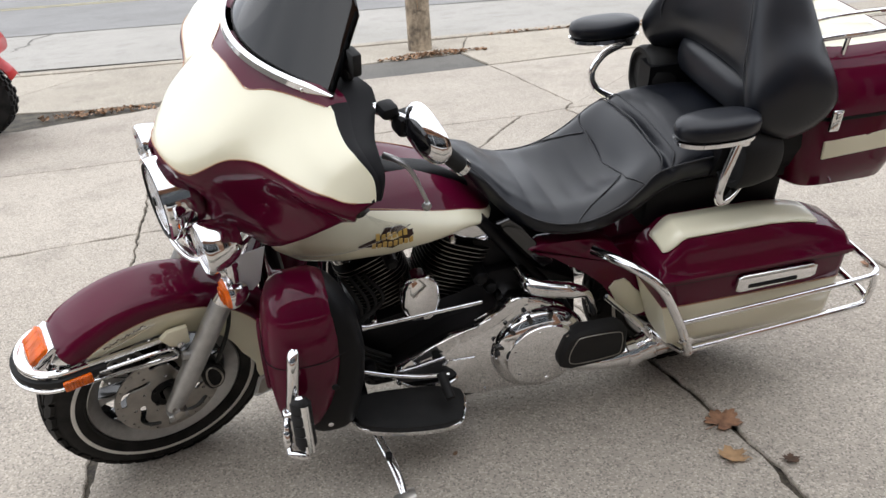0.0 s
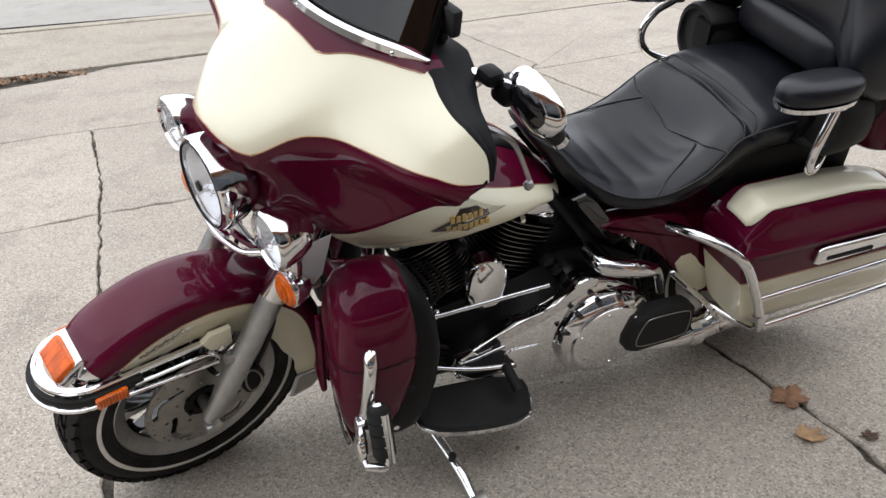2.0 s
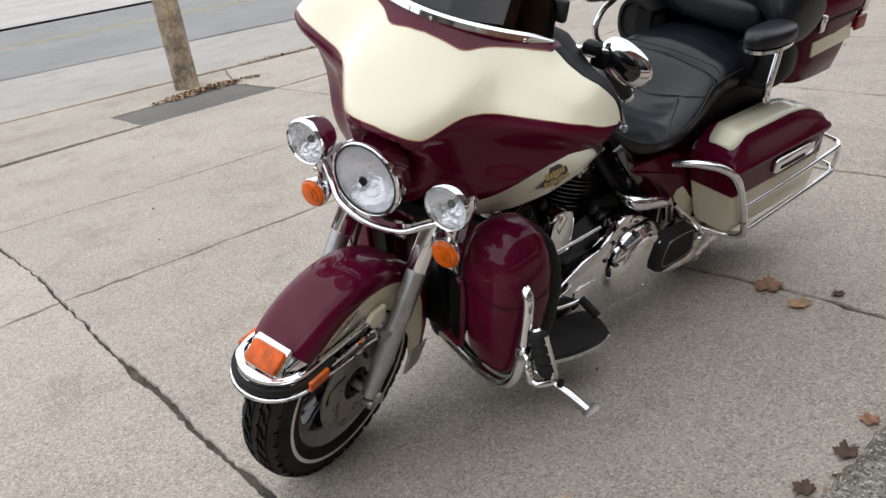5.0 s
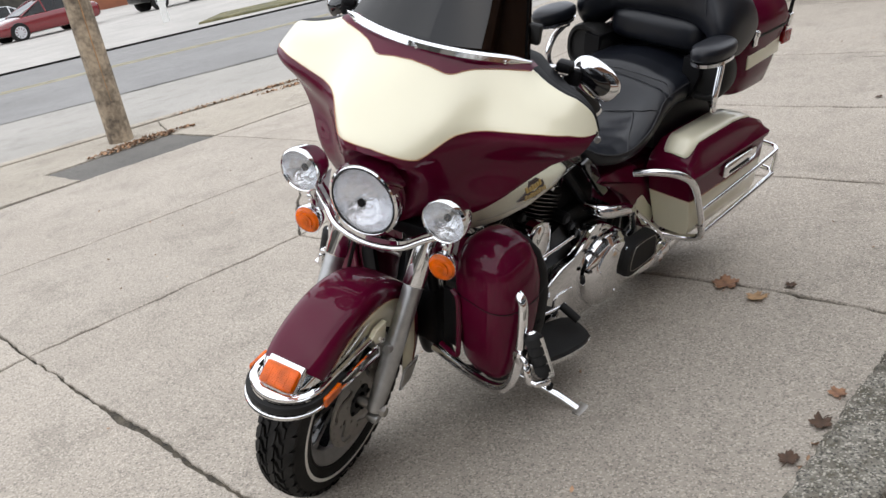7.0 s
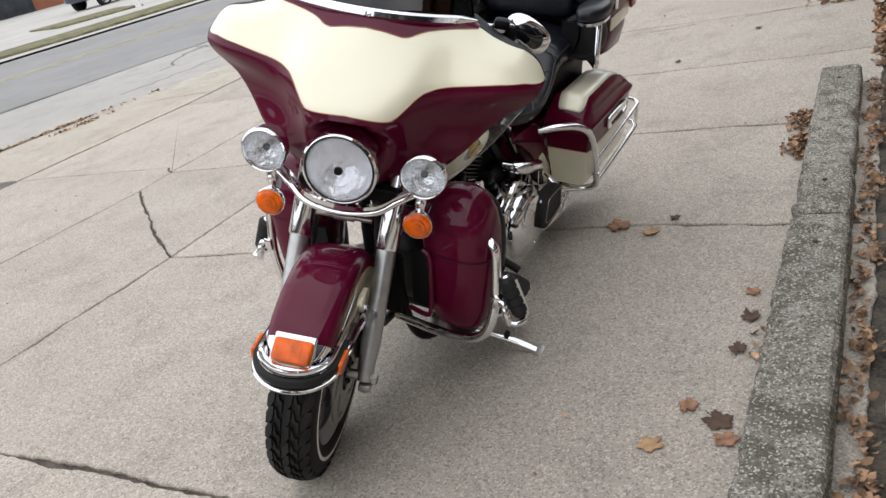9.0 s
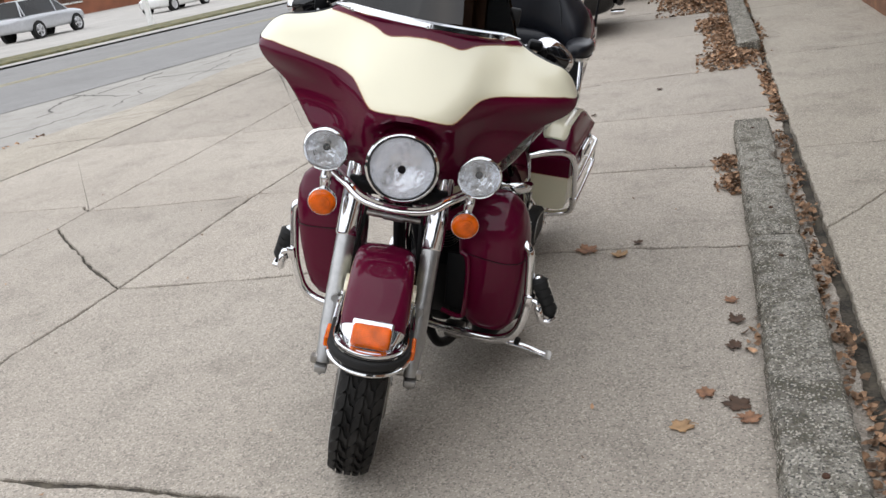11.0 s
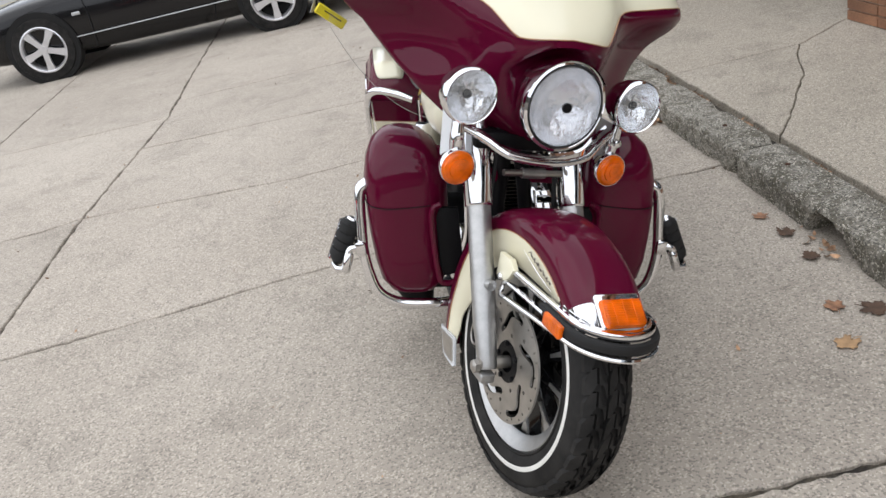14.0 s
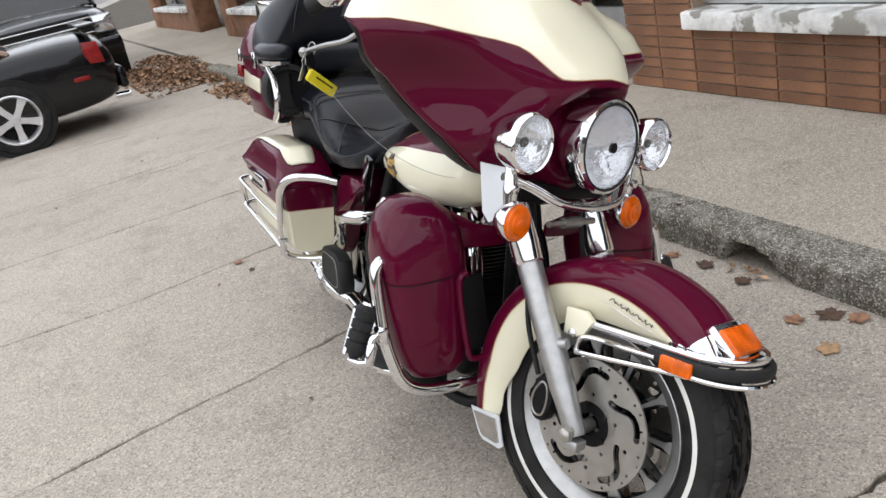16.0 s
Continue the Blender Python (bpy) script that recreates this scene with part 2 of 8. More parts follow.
def prism(outline, depth, axis="y", at=0.0, bevel=0.0, seg=2, bm=None, curve=0):
    """A plate: a 2D outline given depth along an axis."""
    if curve:
        outline = [(p.x, p.y) for p in spline([(a, b, 0) for a, b in outline], curve, True)]
    own = bmesh.new()
    to = {"y": lambda a, b, h: (a, h, b), "x": lambda a, b, h: (h, a, b), "z": lambda a, b, h: (a, b, h)}[axis]
    low = [own.verts.new(to(a, b, at - depth / 2)) for a, b in outline]
    high = [own.verts.new(to(a, b, at + depth / 2)) for a, b in outline]
    n = len(low)
    caps = [own.faces.new(low), own.faces.new(high)]
    for i in range(n):
        own.faces.new((low[i], low[(i + 1) % n], high[(i + 1) % n], high[i]))
    if bevel:
        edges = list({e for f in caps for e in f.edges})
        bmesh.ops.bevel(own, geom=edges, offset=bevel, segments=seg, profile=0.5, affect="EDGES")
    return join(bm, own) if bm else own


def bolt(p, r, h, d, bm=None, seg=8):
    d = Vector(d).normalized()
    return tube([Vector(p), Vector(p) + d * h * 0.75, Vector(p) + d * h], [r, r, r * 0.55], seg, smooth=False, bm=bm)


def superring(cx, cy, cz, ry, rz, n=28, e=2.6, axis="x"):
    out = []
    for j in range(n):
        a = 2 * math.pi * j / n
        c, s = math.cos(a), math.sin(a)
        u = math.copysign(abs(c) ** (2 / e), c) * ry
        v = math.copysign(abs(s) ** (2 / e), s) * rz
        out.append({"x": V(cx, cy + u, cz + v), "y": V(cx + u, cy, cz + v), "z": V(cx + u, cy + v, cz)}[axis])
    return out


# ---- the motorcycle: front end ----
BIKE = thing("motorcycle", "maroon and cream touring motorcycle leaning on its side stand", "motorcycle",
             pose(-0.057, 2.316, -0.008, -13.6, 0, 193.0))
# the steered parts: origin on the front axle, turned 18.5 degrees about the raked steering head
STEER = Matrix.Translation((0.806, 0, 0.318)) @ Matrix.Rotation(radians(18.5), 4, Vector((-math.sin(radians(26)), 0, math.cos(radians(26)))))
BARS = STEER.copy()
STEER = STEER @ Matrix.Rotation(radians(1.0), 4, "X")
RAKE = Vector((-0.497, 0, 0.868))


def wheel(m, front=True):
    R, W = 0.318, 0.064
    prof = [(0.206, -0.044), (0.212, -0.052), (0.226, -0.060), (0.240, -0.0645), (0.258, -0.0655), (0.276, -0.0625), (0.291, -0.056),
            (0.301, -0.046), (0.307, -0.030), (0.3095, 0.0)]
    prof = prof + [(r, -h) for r, h in reversed(prof[:-1])]
    root = part("front_wheel" if front else "rear_wheel", lathe(prof, 96, "y", caps=False), TYRE, BIKE, "black tyre with a thin white sidewall stripe", m)
    # tread blocks
    bm = bmesh.new()
    count = 40

    def on(a, y, lift):
        t = abs(y) / 0.060
        r = 0.3095 - 0.0185 * t ** 2.6 + lift
        return bm.verts.new((r * math.cos(a), y, r * math.sin(a)))

    cols = [(-0.059, -0.0375, 0.026), (-0.0325, -0.0145, -0.034), (-0.0095, 0.0095, 0.030), (0.0145, 0.0325, -0.034), (0.0375, 0.059, 0.026)]
    for k in range(count):
        for c, (y0, y1, skew) in enumerate(cols):
            a0 = 2 * math.pi * (k + (0.5 if c % 2 else 0.0)) / count
            w = 2 * math.pi / count * 0.66
            ym = (y0 + y1) / 2
            sh = skew / R
            shape = [(a0, y0), (a0 + sh * 0.10, ym), (a0 + sh * 0.95, y1), (a0 + sh * 0.95 + w, y1), (a0 + sh * 0.85 + w, ym), (a0 + w, y0)]
            lo = [on(a, y, -0.002) for a, y in shape]
            hi = [on(a, y, 0.0095) for a, y in shape]
            bm.faces.new((hi[0], hi[1], hi[4], hi[5]))
            bm.faces.new((hi[1], hi[2], hi[3], hi[4]))
            for i in range(6):
                bm.faces.new((lo[i], lo[(i + 1) % 6], hi[(i + 1) % 6], hi[i]))
    part("tread", bm, TYRE, root, sharp=20)
    for s in (1, -1):
        part("white_stripe", lathe([(0.2435, s * 0.0658), (0.2445, s * 0.0668), (0.2535, s * 0.0668), (0.2545, s * 0.0661)], 96, "y", caps=False), WHITEWALL, root, "thin white stripe")
        part("bead_ring", lathe([(0.2125, s * 0.0560), (0.2145, s * 0.0590), (0.2175, s * 0.0595), (0.221, s * 0.0560)], 96, "y", caps=False), TYRE, root)
    # rim with its machined lips
    rim = [(0.176, -0.030), (0.186, -0.040), (0.197, -0.046), (0.209, -0.0555), (0.213, -0.0535), (0.210, -0.044)]
    rim = rim + [(r, -h) for r, h in reversed(rim)]
    rm = part("rim", lathe(rim, 72, "y", caps=False), ALLOY, root, "machined silver rim lip")
    bm = bmesh.new()
    for k in range(10):
        a = 2 * math.pi * k / 10
        sp = prism([(0.035, -0.022), (0.10, -0.011), (0.150, -0.010), (0.181, -0.024), (0.181, 0.024), (0.150, 0.010), (0.10, 0.011), (0.035, 0.022)], 0.034, "y", 0.0, 0.004, 1)
        sp.transform(Matrix.Rotation(a, 4, "Y"))
        join(bm, sp)
    lathe([(0.001, -0.062), (0.030, -0.062), (0.036, -0.050), (0.052, -0.030), (0.052, 0.030), (0.036, 0.050), (0.030, 0.062), (0.001, 0.062)], 32, "y", bm=bm)
    part("spokes", bm, GLOSS, rm, "black cast spokes")
    for k in range(10):
        for s in (1, -1):
            a = 2 * math.pi * k / 10
            sp = prism([(0.105, -0.004), (0.150, -0.006), (0.176, -0.018), (0.176, 0.018), (0.150, 0.006), (0.105, 0.004)], 0.004, "y", s * 0.0185, 0.0, 1)
            sp.transform(Matrix.Rotation(a, 4, "Y"))
            part("spoke_inset", sp, ALLOY, rm)
    for s in (1, -1):
        rot(s, root)
    return root


def rot(s, parent):
    """A drilled and slotted brake disc, with holes cut through."""
    bm = bmesh.new()
    seg, r0, r1 = 300, 0.050, 0.146
    rows = [r0 + (r1 - r0) * i / 40 for i in range(41)]
    slot = [(0.0, 0.121), (8.0, 0.1225), (16.0, 0.122), (22.0, 0.118), (27.0, 0.111), (31.0, 0.102), (35.0, 0.093), (41.0, 0.085), (49.0, 0.080)]
    slot = [(r * math.cos(radians(a + 6)), r * math.sin(radians(a + 6))) for a, r in slot]
    drill = [(0.1385, 6.0, 0.0032), (0.1385, 30.0, 0.0032), (0.1385, 54.0, 0.0032), (0.1330, 15.0, 0.0032), (0.1330, 39.0, 0.0032), (0.1330, 63.0, 0.0032), (0.068, 20.0, 0.0045), (0.100, 58.0, 0.0050)]
    drill = [(r * math.cos(radians(a)), r * math.sin(radians(a)), w) for r, a, w in drill]

    def depth(r, a):
        """Distance to the nearest cut-out, below zero inside it."""
        a = a % radians(72)
        x, y = r * math.cos(a), r * math.sin(a)
        best = min(math.hypot(x - hx, y - hy) - w for hx, hy, w in drill)
        for (ax, ay), (bx, by) in zip(slot, slot[1:]):
            t = max(0.0, min(1.0, ((x - ax) * (bx - ax) + (y - ay) * (by - ay)) / ((bx - ax) ** 2 + (by - ay) ** 2)))
            best = min(best, math.hypot(x - ax - t * (bx - ax), y - ay - t * (by - ay)) - 0.0076)
        return best

    def hole(i, j):
        return depth((rows[i] + rows[i + 1]) / 2, 2 * math.pi * (j + 0.5) / seg) < 0

    def grid(y):
        return [[bm.verts.new((r * math.cos(2 * math.pi * j / seg), y, r * math.sin(2 * math.pi * j / seg))) for j in range(seg)] for r in rows]
    y0 = s * 0.072
    a, b = grid(y0), grid(y0 + s * 0.005)
    for i in range(40):
        for j in range(seg):
            if hole(i, j):
                continue
            k = (j + 1) % seg
            for g in (a, b):
                bm.faces.new((g[i][j], g[i][k], g[i + 1][k], g[i + 1][j]))
    edges = [e for e in bm.edges if len(e.link_faces) == 1]
    near = {}
    for g, h in zip([v for row in a for v in row], [v for row in b for v in row]):
        near[g] = h
    rim_verts = {v for e in edges for v in e.verts}
    for e in edges:
        u, v = e.verts
        if u in near and v in near:
            bm.faces.new((u, v, near[v], near[u]))
    # round the cut-outs: draw their edge points onto the true outline
    for v in rim_verts:
        r, a = math.hypot(v.co.x, v.co.z), math.atan2(v.co.z, v.co.x)
        if r0 + 0.001 < r < r1 - 0.001:
            h = 0.0004
            f = depth(r, a)
            gr, ga = (depth(r + h, a) - depth(r - h, a)) / (2 * h), (depth(r, a + h / r) - depth(r, a - h / r)) / (2 * h)
            r, a = r - f * gr, a - f * ga / r
            v.co.x, v.co.z = r * math.cos(a), r * math.sin(a)
    loose = [v for v in bm.verts if not v.link_faces]
    bmesh.ops.delete(bm, geom=loose, context="VERTS")
    disc = part("brake_disc", bm, STEEL, parent, "drilled and slotted steel brake disc")
    hub = bmesh.new()
    lathe([(0.026, s * 0.062), (0.058, s * 0.064), (0.058, s * 0.076), (0.026, s * 0.078)], 40, "y", bm=hub, closed=True)
    for k in range(5):
        a_ = 2 * math.pi * (k + 0.5) / 5
        bolt((0.045 * math.cos(a_), s * 0.075, 0.045 * math.sin(a_)), 0.007, 0.008, (0, s, 0), hub)
    part("disc_carrier", hub, ENGINE, disc, "black disc carrier")


FRONT = wheel(STEER)
wheel(pose(-0.806, 0, 0.318), False)

# fender
FC = 0.363


def low_r(th):
    s = math.sin(radians(th))
    if th < 92:
        return min(0.340, 0.236 / s)
    return curve1([(92, 0.236), (112, 0.226), (165, 0.222), (190, 0.255), (206, 0.285)], th)


def cream_r(th):
    return lin([(55, 0.300), (70, 0.302), (84, 0.304), (117, 0.313), (147, 0.313), (172, 0.304), (197, 0.318), (207, 0.322)], th)


def fender():
    rings, flags = [], []
    for i in range(58):
        th = 39 + (204 - 39) * i / 57
        rl = low_r(th)
        rb = max(rl + 0.002, cream_r(th)) if th > 54 else rl + 0.002
        half = [(0.0825, rl), (0.0868, rb), (0.0876, rb + (0.326 - rb) * 0.5), (0.0870, 0.328), (0.0842, 0.339), (0.0772, 0.348), (0.0645, 0.356), (0.0455, 0.3605), (0.0227, 0.3625)]
        wide = 1.0 if th > 58 else 1.0 - 0.25 * ((58 - th) / 22) ** 2
        c, s = math.cos(radians(th)), math.sin(radians(th))
        drop = 0.0 if th > 60 else 0.020 * ((60 - th) / 24) ** 2
        ring = [V((r - drop) * c, y * wide, (r - drop) * s) for y, r in half] + [V((FC - drop) * c, 0, (FC - drop) * s)] + [V((r - drop) * c, -y * wide, (r - drop) * s) for y, r in reversed(half)]
        rings.append(ring)
        flags.append(th > 54)
    n = len(rings[0])
    def skin(i, j):
        th, k = 39 + (204 - 39) * i / 57, min(j, n - 2 - j)
        if th < (54.0, 52.5, 50.0, 48.5)[min(k, 3)]:
            return 2
        return 1 if flags[i] and k == 0 else 0
    bm = loft(rings, False, False, mat=skin)
    ob = part("front_fender", bm, [MAROON, CREAM, CHROME], BIKE, "maroon fender with cream side panels", STEER, sharp=60)
    sol = ob.modifiers.new("thick", "SOLIDIFY")
    sol.thickness, sol.offset = 0.004, -1
    for s in (1, -1):
        line = [V(cream_r(t) * math.cos(radians(t)), s * 0.0885, cream_r(t) * math.sin(radians(t))) for t in range(58, 206, 4)]
        part("pinstripe", tube(line, 0.0012, 5, 2), PINSTRIPE, ob)
        # mud flap plate at the trailing end
        plate = [(-0.344, -0.088), (-0.250, -0.080), (-0.226, -0.150), (-0.238, -0.160), (-0.292, -0.158), (-0.306, -0.150)]
        flap = part("flap_plate", prism(plate, 0.006, "y", s * 0.0885, 0.002), FLAP, ob, "pale clear mud flap with a grey plate")
        part("flap_inset", prism([(-0.284 + (x + 0.284) * 0.80, -0.120 + (z + 0.120) * 0.74) for x, z in plate], 0.004, "y", s * 0.0915, 0.001, 1), STEEL, flap, "grey metal plate")
        # scripted model name, unreadable, as a wavy stroke
        stroke = [V(0.122 - 0.0052 * k + (0.002 if k % 3 else -0.002), s * 0.0885, 0.262 + 0.0013 * k + (0.0045, -0.0025, 0.0015, -0.0035)[k % 4] * (1.5 if k in (2, 12, 13) else 1.0)) for k in range(22)]
        part("script_badge", tube(stroke, 0.0010, 5, 3), INK, ob, "small dark script badge")
        part("script_underline", tube([V(0.128, s * 0.0885, 0.250), V(0.06, s * 0.0885, 0.264), V(-0.01, s * 0.0885, 0.284)], [0.0005, 0.0013, 0.0005], 6), CHROME, ob)
    return ob


FENDER = fender()


def ushape(x0, x1, w, n=10):
    """Half-loop round the fender tip in plan, from one side over the front to the other."""
    arc = [V(x1 - w * 1.05 + w * 1.05 * math.sin(radians(a)), w * math.cos(radians(a)), 0) for a in range(0, 181, 12)]
    return [V(x0, w, 0), V((x0 + x1 - w) / 2, w, 0)] + arc + [V((x0 + x1 - w) / 2, -w, 0), V(x0, -w, 0)]


def band(path, height, thick, zf, bev=0.002):
    rings = []
    k = len(path)
    for i, p in enumerate(path):
        d = (path[min(i + 1, k - 1)] - path[max(i - 1, 0)]).normalized()
        nrm = V(d.y, -d.x, 0) * -1
        z = zf(p)
        h = height / 2
        pr = [(-thick / 2, -h), (thick * 0.3, -h), (thick / 2, -h * 0.5), (thick / 2, h * 0.5), (thick * 0.3, h), (-thick / 2, h)]
        rings.append([V(p.x, p.y, z + b) + nrm * a for a, b in pr])
    return loft(rings)


TRIM = part("tip_trim", band(ushape(-0.07, 0.316, 0.094), 0.015, 0.010, lambda p: 0.222 + 0.018 * max(0, (p.x + 0.07) / 0.39)), CHROME, FENDER, "chrome trim round the fender tip")
part("tip_apron", loft([[V(x + 0.058 * math.cos(radians(a)), w * math.sin(radians(a)), z) for a in range(-90, 91, 10)] for x, w, z in ((0.254, 0.091, 0.242), (0.246, 0.089, 0.2445), (0.236, 0.080, 0.245))], False, False), CHROME, FENDER, "chrome fender tip")
part("bumper_strip", band(ushape(0.14, 0.340, 0.104), 0.022, 0.014, lambda p: 0.237 + 0.006 * max(0, (p.x - 0.1) / 0.25)), RUBBER, FENDER, "black rubber bumper strip", Matrix.Translation((-0.012, 0, -0.024)))
part("bumper_rail", tube([p + V(0, 0, 0.183 + 0.040 * min(1, max(0, (p.x + 0.03) / 0.27))) for p in ushape(-0.03, 0.346, 0.108)], 0.006, 8, 2), CHROME, FENDER, "chrome bumper rail", Matrix.Translation((-0.012, 0, -0.024)))
for s in (1, -1):
    part("rail_strut", tube([V(-0.035, s * 0.104, 0.186), V(-0.01, s * 0.108, 0.222), V(0.10, s * 0.108, 0.232), V(0.16, s * 0.107, 0.236)], 0.0055, 8), CHROME, FENDER, "", Matrix.Translation((-0.012, 0, -0.024)))
    part("side_marker", box((0.070, 0.012, 0.030), (0.212, s * 0.114, 0.235), 0.004), AMBER, FENDER, "amber side marker", Matrix.Translation((-0.012, 0, -0.024)))
    part("fender_bracket", prism([(-0.085, 0.190), (-0.055, 0.186), (-0.030, 0.200), (-0.012, 0.232), (-0.035, 0.250), (-0.085, 0.246)], 0.016, "y", s * 0.096, 0.003), CREAM, FENDER, "cream fender bracket")
    part("bracket_bolt", bolt((-0.058, s * 0.100, 0.196), 0.010, 0.012, (0, s, 0)), CHROME, FENDER)
tip = Matrix.Translation((0.260, 0, 0.264)) @ Matrix.Rotation(radians(-51), 4, "Y")
lamp = part("fender_lamp", box((0.026, 0.108, 0.077), (-0.010, 0, 0.007), 0.006, 3), CHROME, FENDER, "chrome lamp bezel on the fender tip", tip)
part("lamp_lens", box((0.028, 0.101, 0.062), (0.000, 0, 0.000), 0.011, 4), AMBER, lamp, "ribbed amber lens")
ribs = bmesh.new()
for k in range(11):
    box((0.0016, 0.094, 0.0012), (0.0138, 0, -0.024 + 0.005 * k), 0.0004, 1, ribs)
for k in range(3):
    box((0.0020, 0.0012, 0.056), (0.0138, -0.024 + 0.024 * k, 0.001), 0.0004, 1, ribs)
part("lens_rib", ribs, AMBER, lamp)

# fork
for s in (1, -1):
    base = V(0.0, s * 0.129, 0.0)
    leg = part("fork_slider", tube([base + RAKE * -0.014, base + RAKE * -0.006, base + RAKE * 0.05, base + RAKE * 0.09, base + RAKE * 0.375],
                                   [0.021, 0.0235, 0.025, 0.0285, 0.0285], 20, smooth=False), ALLOY, BIKE, "worn cast-alloy fork leg", STEER)
    part("fork_cover", tube([base + RAKE * 0.368, base + RAKE * 0.373, base + RAKE * 0.70], [0.031, 0.0335, 0.0335], 24, smooth=False), CHROME, leg, "chrome fork tube cover")
    ax = bmesh.new()
    tube([V(0.0, s * 0.072, 0), V(0.0, s * 0.152, 0)], 0.015, 14, smooth=False, bm=ax)
    bolt((0.0, s * 0.152, -0.006), 0.0165, 0.016, (0, s, 0), ax, 6)
    part("axle_nut", ax, STEEL, leg)
    cl = bmesh.new()
    box((0.054, 0.036, 0.024), (0.0, s * 0.133, -0.028), 0.005, 2, cl, None)
    for dx in (-0.016, 0.016):
        bolt((dx, s * 0.133, -0.038), 0.006, 0.012, (0, 0, -1), cl, 6)
    part("axle_clamp", cl, ALLOY, leg)
    part("slider_boss", tube([base + RAKE * 0.19 + V(0.018, 0, 0.004), base + RAKE * 0.19 + V(0.042, s * -0.004, 0.010)], 0.0125, 12, smooth=False), ALLOY, leg)
    cal = part("brake_caliper", prism([(-0.150, 0.045), (-0.125, 0.078), (-0.098, 0.070), (-0.092, 0.02), (-0.106, -0.030), (-0.140, -0.034), (-0.156, 0.0)], 0.046, "y", s * 0.080, 0.010, 3, curve=3), ENGINE, BIKE, "black brake caliper with bare metal face", STEER)
    part("caliper_face", tube([V(x, s * 0.1035, z) for x, z in ((-0.142, 0.030), (-0.124, 0.058), (-0.108, 0.052), (-0.104, 0.02), (-0.113, -0.016), (-0.134, -0.020), (-0.146, 0.0))], 0.0028, 8, 4, closed=True), STEEL, cal, "bare metal rim")
    part("brake_hose", tube([V(-0.14, s * 0.10, 0.07), V(-0.19, s * 0.105, 0.20), V(-0.22, s * 0.085, 0.38), V(-0.26, s * 0.08, 0.55)], 0.006, 8), RUBBER, BIKE, "", STEER)
lower = bmesh.new()
box((0.060, 0.30, 0.045), (-0.245, 0, 0.470), 0.012, 2, lower, None)
tube([V(-0.25, 0, 0.44), V(-0.33, 0, 0.62)], 0.032, 16, smooth=False, bm=lower)
part("fork_clamp", lower, ENGINE, BIKE, "black lower fork clamp", STEER)
part("horizontal_rod", tube([V(-0.185, -0.08, 0.405), V(-0.185, 0.08, 0.405)], 0.008, 10, smooth=False), STEEL, BIKE, "", STEER)
part("rod_sleeve", tube([V(-0.185, -0.03, 0.405), V(-0.185, 0.03, 0.405)], 0.013, 12, smooth=False), ALLOY, BIKE, "", STEER)


# lamps
def lampset(name, centre, r, depth, label, big=False):
    c = Vector(centre)
    m = STEER @ Matrix.Translation(c)
    shell = [(0.001, -depth), (r * 0.45, -depth * 0.96), (r * 0.75, -depth * 0.75), (r * 0.93, -depth * 0.42), (r, -depth * 0.12), (r * 1.02, 0.0), (r * 1.0, 0.010), (r * 0.94, 0.014), (r * 0.885, 0.010), (r * 0.87, 0.0)]
    root = part(name, lathe(shell, 56, "x", caps=False), CHROME, BIKE, label, m)
    part("reflector", lathe([(0.001, -depth * 0.55), (r * 0.3, -depth * 0.50), (r * 0.6, -depth * 0.32), (r * 0.8, -depth * 0.12), (r * 0.872, 0.001)], 56, "x", caps=False), REFLECTOR, root, "faceted silver reflector")
    if not big:
        part("bulb", tube([V(-depth * 0.5, 0, 0), V(-depth * 0.18, 0, 0), V(-depth * 0.15, 0, 0)], [r * 0.12, r * 0.12, r * 0.05], 12, smooth=False), STEEL, root)
    if big:
        part("lens_cap", lathe([(0.001, 0.0215), (0.011, 0.021), (0.012, 0.0145)], 24, "x"), BLACK, root, "round black bulb shield")
        seal = lathe([(r * 0.875, 0.012), (r * 0.90, 0.016), (r * 0.925, 0.013)], 56, "x", caps=False)
        part("rubber_seal", seal, RUBBER, root)
    else:
        part("lens_cap", lathe([(0.001, -depth * 0.13), (r * 0.16, -depth * 0.14), (r * 0.17, -depth * 0.2)], 20, "x"), BLACK, root)
    part("lens", lathe([(0.001, 0.018), (r * 0.4, 0.016), (r * 0.7, 0.012), (r * 0.875, 0.005)], 56, "x", caps=False), MILKY if big else LENS, root, "clear glass lens")
    return root


